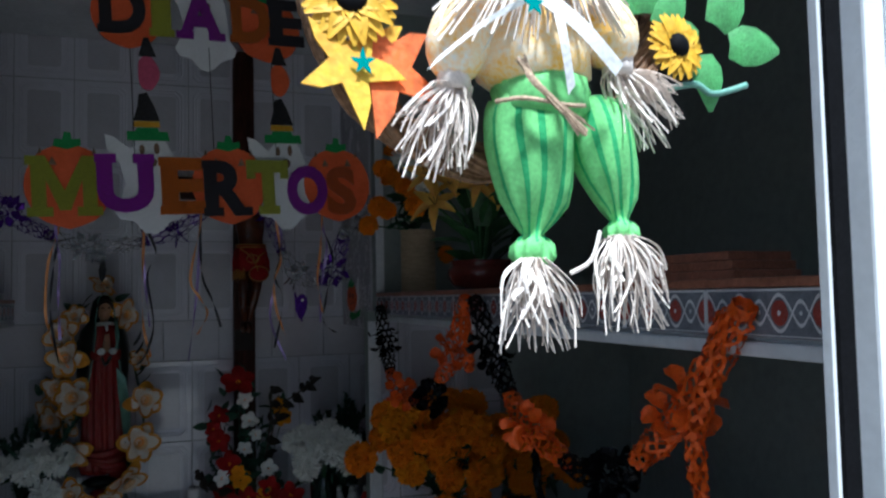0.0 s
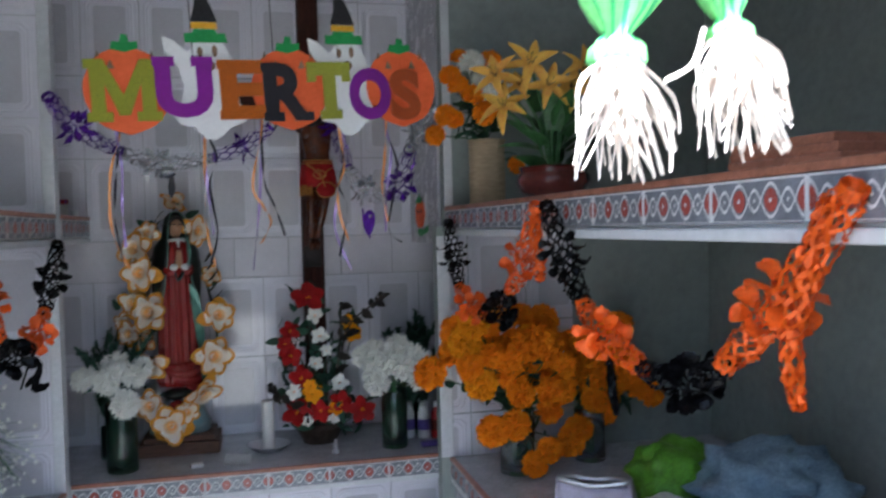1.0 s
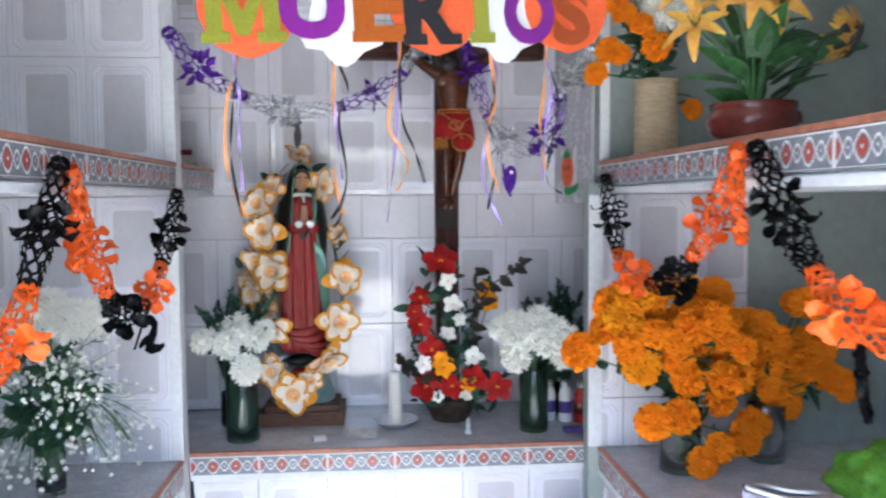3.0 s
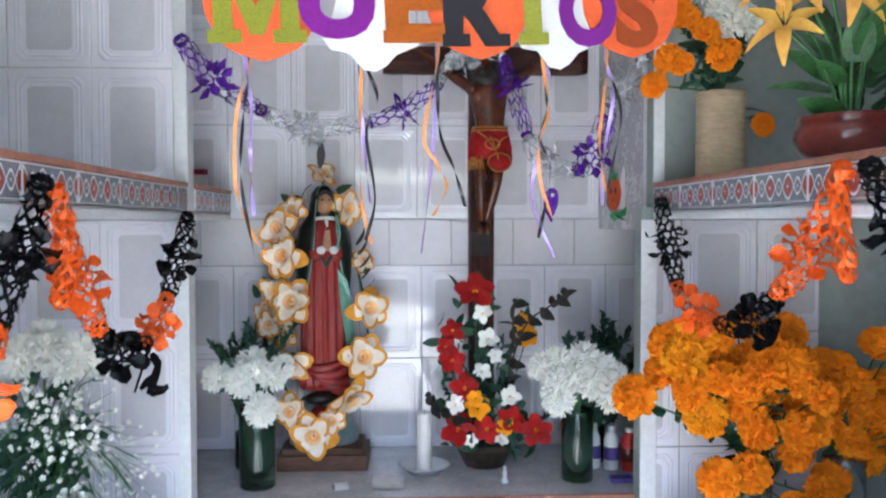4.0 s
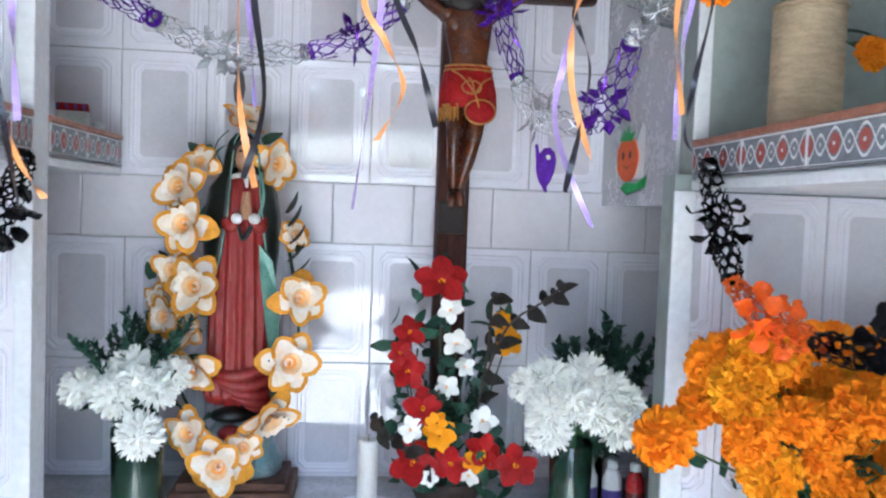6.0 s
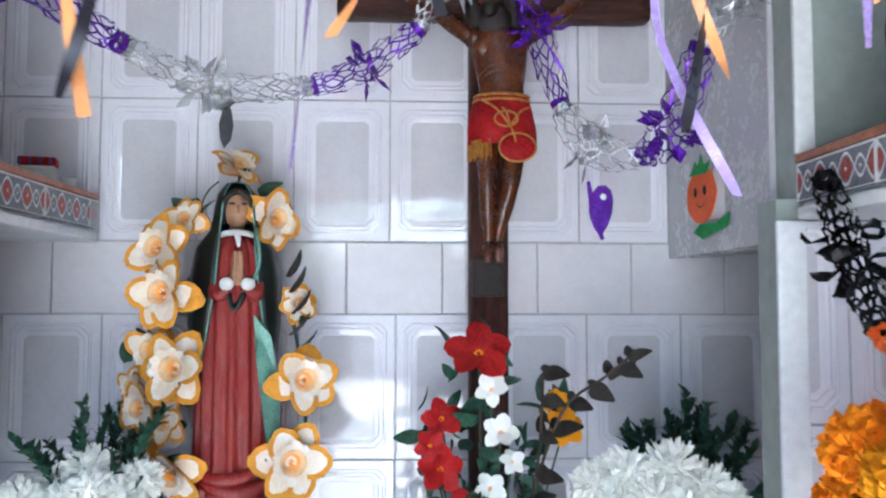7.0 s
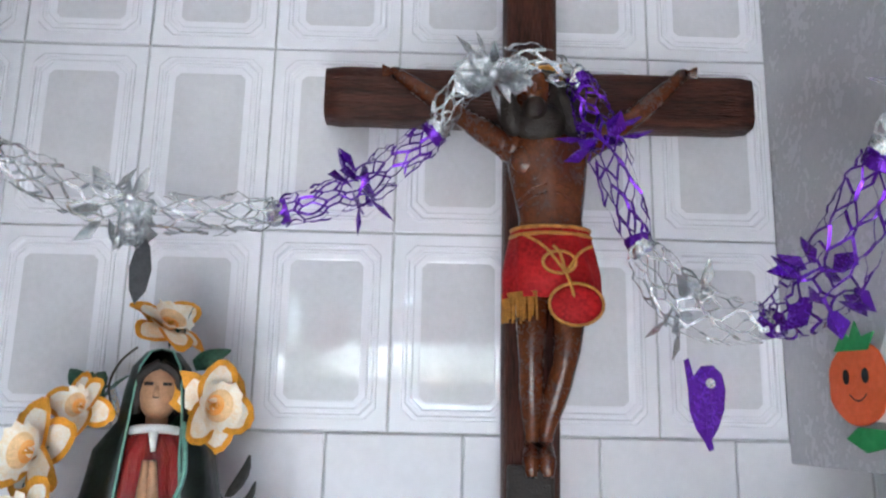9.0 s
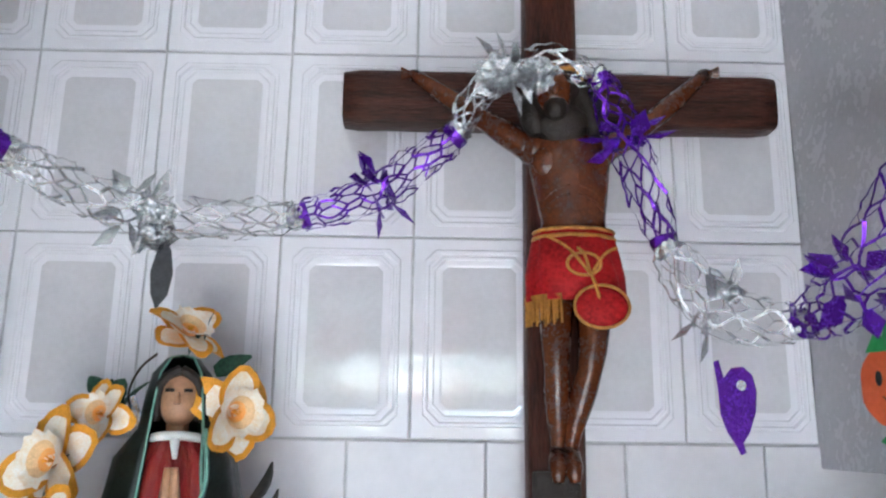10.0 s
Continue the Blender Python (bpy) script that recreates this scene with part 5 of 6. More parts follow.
part("cup_body", Geo().lathe([(0, 0), (0.010, 0), (0.016, 0.022), (0.0165, 0.024), (0.0145, 0.023), (0.009, 0.004), (0, 0.003)], 18), CHINA, cu)

# ---- low vases on the floor before the altar ----
TIN = mat("tin_plate", (0.55, 0.54, 0.52), 0.3, 0.8, 0.15, 20)
bk = thing("tall_flower_tin", "tall tin vase with an orange label on the floor", "vase", "", (0.655, 2.80, 0))
part("tin_body", Geo().lathe([(0, 0), (0.052, 0), (0.054, 0.01), (0.054, 0.58), (0.057, 0.585), (0.057, 0.60), (0.051, 0.60), (0.049, 0.02), (0, 0.018)], 26), CHINA, bk)
part("lid", Geo().lathe([(0, 0.606), (0.050, 0.606), (0.056, 0.612), (0.057, 0.622), (0.050, 0.626), (0, 0.624)], 26), FOIL_K, bk, "dark metal lid")
for k in range(3):
    part("printed_flower", Geo().prism(oval(0, 0, 0.016, 0.026, 14, 0.18, 5), 0.0012), FOIL_O, bk, "orange printed flower", m=pose(0, 0, 0.47 + 0.045 * (k % 2), 0, 0, -50 + 45 * k) @ pose(0, -0.0541, 0))
for x, y, lab, meshes, seed in ((0.40, 2.66, "orange marigolds standing low before the altar", MARI_MESH, 51), (-0.25, 2.66, "small orange marigolds in a tall tin", MARI_MESH, 52)):
    v = thing("tall_flower_tin", "tall plain tin vase standing on the floor", "vase", "", (x, y, 0))
    part("tin_body", Geo().lathe([(0, 0), (0.045, 0), (0.047, 0.01), (0.050, 0.36), (0.046, 0.36), (0.043, 0.02), (0, 0.018)], 24), TIN, v)
    r5 = random.Random(seed)
    bl = [(x + r5.uniform(-0.09, 0.09), y + r5.uniform(-0.06, 0.05), 0.43 + r5.uniform(-0.02, 0.05)) for _ in range(9)]
    bouquet("marigold_bouquet", lab, "flowers", (x, y, 0.35), bl, meshes, (0.7, 0.95), 8, 0, seed, "marigold bouquets")
vr = thing("tall_flower_tin", "tall plain tin vase holding a red bloom", "vase", "", (0.52, 2.66, 0))
part("tin_body", Geo().lathe([(0, 0), (0.040, 0), (0.042, 0.01), (0.044, 0.36), (0.041, 0.36), (0.039, 0.02), (0, 0.018)], 24), TIN, vr)
bouquet("cockscomb_flower", "large dark red velvety cockscomb bloom", "flower", (0.52, 2.66, 0.35), [(0.515, 2.64, 0.47), (0.525, 2.65, 0.46), (0.50, 2.66, 0.455)], [pom(0.062, 160, 0.6, 0.3, 0, -0.6, 61, 0.6).mesh("bloom", PET_R)], (0.9, 1.05), 4, 0, 53)


# ---- foil garlands ----
def net(g, pts, r0, r1, ring, around, w, mi=0, wild=0.0, hexa=False):
    """A net sleeve of foil strips round pts; the radius swells from r0 at the ends to r1."""
    n = len(pts)
    total = sum((pts[i + 1] - pts[i]).length for i in range(n - 1))
    rows = max(5, round(total / ring))
    frames = []
    for i in range(rows + 1):
        u = i / rows * (n - 1)
        k = min(int(u), n - 2)
        p = pts[k].lerp(pts[k + 1], u - k)
        d = (pts[k + 1] - pts[k]).normalized()
        a = d.cross(Vector((0.3, 0.2, 1))).normalized()
        frames.append((p, a, a.cross(d).normalized()))

    def at(i, k, f=1.0):
        p, a, b = frames[i]
        r = (r0 + (r1 - r0) * max(0, math.sin(math.pi * i / rows)) ** 0.6) * f
        t = 2 * math.pi * (k + 0.5 * ((i % 4 in (1, 2)) if hexa else (i % 2))) / around
        q = noise.noise_vector(p * 23 + Vector((k % around, i, 0)) * 3.7) * wild
        return p + a * (math.cos(t) * r) + b * (math.sin(t) * r) + q

    for i in range(rows):
        for k in range(around):
            a = at(i, k)
            ends = ((0, -1), (0,), (0, 1), (0,))[i % 4] if hexa else ((0, 1) if i % 2 else (0, -1))
            for e in ends:
                b = at(i + 1, k + e)
                mid = (a + b) / 2 + (a - frames[i][0]).normalized() * rnd(-0.002, 0.004)
                side = (b - a).cross(a - frames[i][0]).normalized()
                side = (side + (a - frames[i][0]).normalized() * rnd(-0.9, 0.9)).normalized()
                g.strip([a, mid, b], w * rnd(0.7, 1.3), side, mi)
    return frames


def burst(g, c, axis, count, length, width, mi=0, inner=0.02, blunt=False):
    """A ring of pointed foil leaves standing out from a garland."""
    axis = axis.normalized()
    a = axis.cross(Vector((0.3, 0.2, 1))).normalized()
    b = a.cross(axis).normalized()
    for k in range(count):
        t = 2 * math.pi * k / count + rnd(-0.15, 0.15)
        out = a * math.cos(t) + b * math.sin(t)
        lean = axis * rnd(-0.5, 0.5)
        way = (out + lean).normalized()
        side = (axis.cross(out) * 0.9 + axis * rnd(-0.5, 0.5)).normalized()
        L = length * rnd(0.8, 1.15)
        o = c + out * inner
        nrm = way.cross(side).normalized()
        if blunt:
            row = [(0.0, 0.14), (0.35, 0.40), (0.65, 0.52), (0.88, 0.40), (1.0, 0.14)]
            vs = [o + way * (L * u) + side * (s * width * q) + nrm * (0.010 * math.sin(2.6 * u) + (0.005 if s else 0) + rnd(-0.005, 0.005)) for u, q in row for s in (-1, 0, 1)]
            g.add(vs, [(3 * i + j, 3 * i + j + 1, 3 * i + j + 4, 3 * i + j + 3) for i in range(4) for j in (0, 1)], mi, True)
            continue
        g.add([o - side * width * 0.2, o + side * width * 0.2, o + way * L * 0.5 + side * width * 0.5 + nrm * 0.004, o + way * L, o + way * L * 0.5 - side * width * 0.5 + nrm * 0.004, o + way * L * 0.5 - nrm * 0.003],
              [(0, 1, 5), (1, 2, 5), (2, 3, 5), (3, 4, 5), (4, 0, 5)], mi)


def collar(g, c, axis, r, mi=0, length=0.014):
    axis = axis.normalized()
    a = axis.cross(Vector((0.3, 0.2, 1))).normalized()
    b = a.cross(axis).normalized()
    rings = [[c + axis * (s * length / 2) + (a * math.cos(2 * math.pi * k / 14) + b * math.sin(2 * math.pi * k / 14)) * r * (1 + 0.12 * math.sin(3 * k + 5 * s)) for k in range(14)] for s in (-1, 0, 1)]
    g.loft(rings, mi, False)


def garland(label, spans, group, r0, r1, ring, around, w, star, leafy, wild=0.0, hexa=False):
    """A foil garland: one part for each coloured span of its sagging line."""
    at = Vector(spans[0][1][0])
    base = thing("foil_garland", label, "garland", group, at)
    for name, pts, m, *wide in spans:
        swell = wide[0] if wide else r1
        g = Geo()
        path = smooth_path([Vector(p) - at for p in pts], 8)
        net(g, path, r0, swell, ring, around, w, 0, wild, hexa)
        total = len(path)
        for u in star:
            i = min(total - 2, max(1, int(u * (total - 1))))
            burst(g, path[i], path[i + 1] - path[i - 1], leafy[0], leafy[1], leafy[2], 0, swell * 0.85, leafy[2] > 0.029)
        for i, e in ((0, 1), (total - 1, -1)):
            collar(g, path[i] + (path[i + e] - path[i]) * 0.5, path[i + e] - path[i], r0 * 1.15)
        tagged(part(name, g, m, base), kind="stuff")
    return base


P, S = ("purple_span", FOIL_P), ("silver_span", FOIL_S)
line = [(-0.455, 2.74, 1.975), (-0.40, 2.87, 1.895), (-0.31, 3.03, 1.845), (-0.20, 3.17, 1.815), (-0.03, 3.27, 1.842), (0.08, 3.275, 1.885), (0.180, 3.24, 1.955), (0.235, 3.245, 2.045), (0.375, 3.240, 2.038), (0.412, 3.24, 1.945), (0.452, 3.23, 1.80), (0.51, 3.21, 1.715), (0.59, 3.16, 1.69), (0.622, 3.08, 1.73), (0.630, 2.96, 1.84), (0.70, 2.85, 1.97)]
garland("purple and silver foil garland draped over the cross", [
    (P[0], line[0:3], P[1]), (S[0], line[2:5], S[1]), (P[0], line[4:7], P[1]), (S[0], [line[6], (0.215, 3.235, 2.018), (0.300, 3.232, 2.062), line[8]], S[1], 0.020), (P[0], line[8:11], P[1]), (S[0], line[10:13], S[1], 0.034), (P[0], line[12:15], P[1], 0.036), (S[0], line[14:16], S[1])],
    "foil garlands", 0.015, 0.026, 0.0145, 7, 0.0036, (0.46, 0.54), (6, 0.042, 0.0285), 0.006, True)
O, K = ("orange_span", FOIL_O), ("black_span", FOIL_K)


def bench_line(x, yz):
    return [(x, y, z) for y, z in yz]


A = bench_line(0.712, [(2.75, 1.592), (2.69, 1.486), (2.63, 1.391), (2.50, 1.342), (2.37, 1.334), (2.25, 1.342), (2.19, 1.374), (2.12, 1.417), (2.06, 1.455), (1.98, 1.540), (1.92, 1.618)])
B = bench_line(0.708, [(1.85, 1.615), (1.79, 1.55), (1.72, 1.472), (1.66, 1.425), (1.60, 1.390), (1.53, 1.362), (1.42, 1.340), (1.33, 1.335), (1.24, 1.358), (1.19, 1.385), (1.12, 1.435), (1.03, 1.515), (0.95, 1.607)])
garland("black and orange foil garland hung along the shelf", [
    (K[0], A[0:3], K[1]), (O[0], A[2:5], O[1]), (K[0], A[4:8], K[1]), (O[0], A[7:11], O[1]), (K[0], B[0:4], K[1]), (O[0], B[3:7], O[1]), (K[0], B[6:10], K[1]), (O[0], B[9:13], O[1])],
    "foil garlands", 0.013, 0.021, 0.0090, 7, 0.0054, (0.42, 0.58), (6, 0.032, 0.0295), 0.005, True)
A = bench_line(-0.446, [(2.76, 1.555), (2.68, 1.46), (2.58, 1.375), (2.52, 1.325), (2.43, 1.298), (2.34, 1.288), (2.25, 1.305), (2.18, 1.355), (2.12, 1.41), (2.06, 1.49), (2.01, 1.59)])
B = bench_line(-0.452, [(1.985, 1.60), (1.94, 1.53), (1.89, 1.468), (1.84, 1.40), (1.78, 1.333), (1.70, 1.28), (1.60, 1.25), (1.48, 1.25), (1.36, 1.29), (1.26, 1.36), (1.16, 1.46), (1.10, 1.60)])
garland("black and orange foil garland hung along the shelf", [
    (K[0], A[0:3], K[1]), (O[0], A[2:5], O[1]), (K[0], A[4:8], K[1]), (O[0], A[7:11], O[1]), (K[0], B[0:4], K[1]), (O[0], B[3:6], O[1]), (K[0], B[5:8], K[1]), (O[0], B[7:12], O[1])],
    "foil garlands", 0.013, 0.021, 0.0090, 7, 0.0054, (0.42, 0.58), (6, 0.032, 0.0295), 0.005, True)


def foil_tail(label, m, pts, w):
    g = Geo()
    path = smooth_path(pts, 5)
    o = path[0]
    net(g, [p - o for p in path], w * 0.4, w, 0.012, 5, 0.006)
    ob = part("foil_tail", g, m, None, loc=o)
    return tagged(ob, label, "streamer", "foil tails")


foil_tail("orange foil tail hanging from the shelf edge", FOIL_O, [(0.712, 1.93, 1.60), (0.71, 1.925, 1.54), (0.708, 1.905, 1.485), (0.71, 1.90, 1.45)], 0.014)
foil_tail("orange foil tail hanging from the shelf edge", FOIL_O, [(0.706, 0.985, 1.60), (0.70, 1.01, 1.52), (0.69, 1.03, 1.44), (0.692, 1.02, 1.36)], 0.013)
foil_tail("orange foil tail hanging from the shelf edge", FOIL_O, [(-0.45, 2.05, 1.55), (-0.447, 2.06, 1.48), (-0.445, 2.02, 1.41)], 0.018)
foil_tail("black foil tail hanging under the garland", FOIL_K, [(0.71, 1.55, 1.34), (0.709, 1.545, 1.29), (0.711, 1.53, 1.24)], 0.006)


def cutout(name, label, category, m, outlines, mats, depth=0.002):
    """A flat foam or foil figure cut from one or more outlines."""
    g = Geo()
    for i, (pts, mi, lift) in enumerate(outlines):
        g.prism(pts, depth, mi, pose(0, -lift, 0))
    ob = part(name, g, mats, None, m=m)
    return tagged(ob, label, category)


DULL = mat("dull_grey_foil", (0.05, 0.05, 0.056), 0.4, 0.4, 0.2, 40)
cutout("ghost_pendant", "purple foil ghost cut-out hanging from the garland", "pendant", pose(0.508, 3.19, 1.540, 0, 8, 4) @ Matrix.Diagonal((0.70, 1, 0.88, 1)),
       [([(0.014, 0), (0.022, 0.004), (0.016, 0.016), (0.026, 0.032), (0.034, 0.06), (0.033, 0.088), (0.024, 0.108), (0.006, 0.118), (-0.014, 0.114), (-0.026, 0.098), (-0.038, 0.122), (-0.046, 0.118), (-0.034, 0.082), (-0.027, 0.05), (-0.012, 0.026), (0.004, 0.012)], 0, 0)] +
       [(oval(0.004, 0.092, 0.009, 0.007, 12), 1, 0.0022)], [FOIL_P, FOIL_S])
cutout("leaf_pendant", "dark silver foil leaf hanging from the garland", "pendant", pose(-0.165, 3.13, 1.692, 0, 3, 10) @ Matrix.Diagonal((0.9, 1, 0.78, 1)), [([(0, 0), (0.012, 0.022), (0.015, 0.055), (0.009, 0.09), (0, 0.105), (-0.008, 0.09), (-0.013, 0.055), (-0.009, 0.022)], 0, 0)], [DULL])
cutout("moon_pendant", "black foil crescent cut-out hanging from the garland", "pendant", pose(-0.450, 2.48, 1.175, 0, 0, 38) @ Matrix.Scale(0.8, 4),
       [([(0.0, 0.0), (0.03, 0.004), (0.045, 0.018), (0.042, 0.03), (0.028, 0.026), (0.012, 0.03), (0.022, 0.06), (0.026, 0.09), (0.014, 0.11), (0.004, 0.118), (-0.006, 0.112), (-0.004, 0.095), (0.006, 0.08), (-0.002, 0.06), (-0.02, 0.05), (-0.034, 0.03), (-0.03, 0.02), (-0.012, 0.03), (-0.016, 0.012)], 0, 0),
        ([(-0.05, 0.02), (-0.044, 0.018), (0.002, 0.150), (-0.004, 0.152)], 0, 0.003)], [FOIL_K])
rs = thing("foil_rosette", "crumpled iridescent silver foil rosette on the garland", "rosette", "", (-0.175, 3.135, 1.80))
for dz in (0.0, -0.022):
    g = Geo()
    for k in range(3):
        burst(g, Vector((rnd(-0.006, 0.006), rnd(-0.01, 0.0), dz)), Vector((rnd(-0.6, 0.6), -1, rnd(-0.6, 0.6))), 6, 0.020, 0.022, 0, 0.002)
    tagged(part("petal_ring", g, FOIL_S, rs), kind="stuff")
# silver bow where the garland crosses the beams
sb = thing("foil_bow", "crumpled silver foil bow tied on the cross", "bow", "", (0.238, 3.212, 2.026))
for s in range(2):
    g = Geo()
    for k in range(5):
        burst(g, Vector((-0.006 + 0.055 * s, rnd(-0.02, 0.01), rnd(-0.01, 0.012))), Vector((rnd(-1, 1), -1, rnd(-1, 1))), 7, 0.030 if not s else 0.020, 0.034 - 0.008 * s, 0, 0.004)
    tagged(part("loop", g, FOIL_S, sb), kind="stuff")

bd = thing("clay_board", "reddish brown clay boards stacked on the shelf edge", "board", "", (0.82, 1.15, SH + 0.002), 6)
for k in range(3):
    part("board", Geo().box((-0.06 + 0.006 * k, -0.10 + 0.012 * k, 0.013 * k), (0.06 + 0.004 * k, 0.10 + 0.004 * k, 0.0125 + 0.013 * k), 0, 0.002), TERRA, bd)

dj = bpy.data.objects["denim_jacket"]
for k, (a, c, e, r0) in enumerate((((-0.05, -0.10, 0.13), (-0.13, -0.19, 0.09), (-0.19, -0.22, 0.03), 0.045), ((0.06, -0.06, 0.17), (0.0, -0.16, 0.14), (-0.06, -0.24, 0.04), 0.05))):
    pts = smooth_path([a, c, e], 5)
    part("sleeve", Geo().tube(pts, [r0 * (1 + 0.12 * math.sin(2.3 * i + k)) * (0.75 if i in (0, 10) else 1) for i in range(len(pts))], 14, 0, 0.62), DENIM, dj, "crumpled denim sleeve")
part("collar_fold", Geo().tube(smooth_path([(-0.10, 0.02, 0.16), (-0.02, -0.03, 0.195), (0.08, 0.0, 0.19), (0.14, 0.07, 0.15)], 5), 0.022, 10, 0, 0.45), DENIM, dj)

# ---- hanging paper banner ----
FOAM_O = mat("orange_foam", (0.82, 0.13, 0.03), 0.7, 0, 0.06, 20, 0.15, 300)
FOAM_W = mat("white_foam", (0.84, 0.84, 0.84), 0.7, 0, 0.03, 20, 0.1, 300)
FOAM_G = mat("green_foam", (0.03, 0.30, 0.07), 0.7, 0, 0.1, 20, 0.1, 300)
FOAM_Y = mat("yellow_foam", (0.78, 0.42, 0.02), 0.7, 0, 0.1, 20)
FOAM_PK = mat("pink_foam", (0.62, 0.10, 0.20), 0.7, 0, 0.1, 20)
FOAM_K = mat("black_foam", (0.015, 0.014, 0.016), 0.7, 0, 0.2, 20)
FOAM_GR = mat("grey_marker", (0.25, 0.16, 0.10), 0.8, 0, 0.2, 40)


def glitter(name, color):
    return mat(name, tuple(min(0.9, 1.35 * c) for c in color), 0.3, 0.25, 0.28, 420, 1.0, 900)


GL = {"M": glitter("lime_glitter", (0.42, 0.44, 0.04)), "U": glitter("purple_glitter", (0.30, 0.02, 0.38)), "E": glitter("orange_glitter", (0.62, 0.14, 0.01)),
      "R": glitter("black_glitter", (0.03, 0.028, 0.035)), "T": glitter("lime_glitter_pale", (0.40, 0.42, 0.05)), "O": glitter("violet_glitter", (0.27, 0.02, 0.36)), "S": glitter("copper_glitter", (0.45, 0.08, 0.015))}
BY = 2.00


def letter(ch, x, z, h, m, parent, w):
    """A thick slab-serif foam letter from the built-in font, fattened, with serif bars where its stems end; the M is drawn."""
    if ch == "M":
        out = [(0, 0), (.34, 0), (.34, .15), (.26, .15), (.26, .60), (.43, .10), (.57, .10), (.74, .60), (.74, .15), (.66, .15), (.66, 0), (1, 0), (1, .15), (.93, .15), (.93, .85), (1, .85), (1, 1), (.74, 1), (.5, .42), (.26, 1), (0, 1), (0, .85), (.07, .85), (.07, .15), (0, .15)]
        return part("letter", Geo().prism([((a - 0.5) * w, c * h) for a, c in out], 0.0035), m, parent, loc=(x, -0.005, z))
    cv = bpy.data.curves.new("letter", "FONT")
    cv.body, cv.size, cv.align_x, cv.extrude, cv.offset, cv.resolution_u = ch, 1.0, "CENTER", 0.02, 0.045, 4
    tmp = bpy.data.objects.new("letter", cv)
    me = bpy.data.meshes.new_from_object(tmp)
    bpy.data.objects.remove(tmp)
    bpy.data.curves.remove(cv)
    co = [q.co.copy() for q in me.vertices]
    x0, x1 = min(q.x for q in co), max(q.x for q in co)
    y0, y1 = min(q.y for q in co), max(q.y for q in co)
    fx, fz = w / (x1 - x0), h / (y1 - y0)
    g = Geo()
    g.add([((q.x - (x0 + x1) / 2) * fx, -q.z * 0.09, (q.y - y0) * fz) for q in co], [tuple(p.vertices) for p in me.polygons])
    bpy.data.meshes.remove(me)
    e, t = w / 2, h * 0.15
    bars = {"U": [(-e * 1.05, -e * 0.3, 1), (e * 0.3, e * 1.05, 1)], "R": [(-e * 1.08, -e * 0.2, 0), (-e * 1.08, -e * 0.4, 1), (e * 0.55, e * 1.1, 0)],
            "T": [(-e * 0.5, e * 0.5, 0)], "E": [(-e * 1.1, 0, 0), (-e * 1.1, 0, 1)], "D": [(-e * 1.1, -e * 0.2, 0), (-e * 1.1, -e * 0.2, 1)], "I": [(-e * 1.3, e * 1.3, 0), (-e * 1.3, e * 1.3, 1)], "A": [(-e * 1.1, -e * 0.35, 0), (e * 0.35, e * 1.1, 0)]}
    for a, b, top in bars.get(ch, []):
        z0 = h - t if top else 0
        g.box((a, -0.0022, z0), (b, 0.0012, z0 + t))
    if ch == "T":
        for s in (-1, 1):
            g.box((s * e - (t if s > 0 else 0), -0.0022, h * 0.66), (s * e + (t if s < 0 else 0), 0.0012, h))
    g.v = [(a + rnd(-0.0004, 0.0004), b, c) for a, b, c in g.v]
    return part("letter", g, m, parent, loc=(x, -0.007, z))


def pumpkin(parent, cx, z0, w, h):
    pts = []
    for k in range(40):
        a = 2 * math.pi * k / 40
        pts.append((cx + w / 2 * math.cos(a) * (1 + 0.035 * math.cos(6 * a)), z0 + h / 2 + h / 2 * math.copysign(abs(math.sin(a)) ** 0.8, math.sin(a)) * (1 - 0.06 * abs(math.cos(3 * a)))))
    p = part("pumpkin_shape", Geo().prism(pts, 0.003), FOAM_O, parent)
    part("stalk", Geo().prism([(cx - 0.026, z0 + h - 0.008), (cx - 0.022, z0 + h + 0.008), (cx - 0.008, z0 + h + 0.006), (cx - 0.004, z0 + h + 0.022), (cx + 0.008, z0 + h + 0.020), (cx + 0.010, z0 + h + 0.006), (cx + 0.026, z0 + h + 0.008), (cx + 0.026, z0 + h - 0.006), (cx, z0 + h - 0.014)], 0.002, 0, pose(0, -0.0035, 0)), FOAM_G, p, "green foam stalk")
    g = Geo()
    for s in (-1, 1):
        g.prism([(cx + s * 0.028 - 0.008, z0 + h * 0.74), (cx + s * 0.028 + 0.008, z0 + h * 0.74), (cx + s * 0.028, z0 + h * 0.84)], 0.0006, 0, pose(0, -0.0032, 0))
        g.prism([(cx + s * 0.05 - 0.004, z0 + h * 0.86), (cx + s * 0.05 + 0.004, z0 + h * 0.88), (cx + s * 0.05, z0 + h * 0.95)], 0.0006, 0, pose(0, -0.0032, 0))
    part("carved_marks", g, FOAM_GR, p)


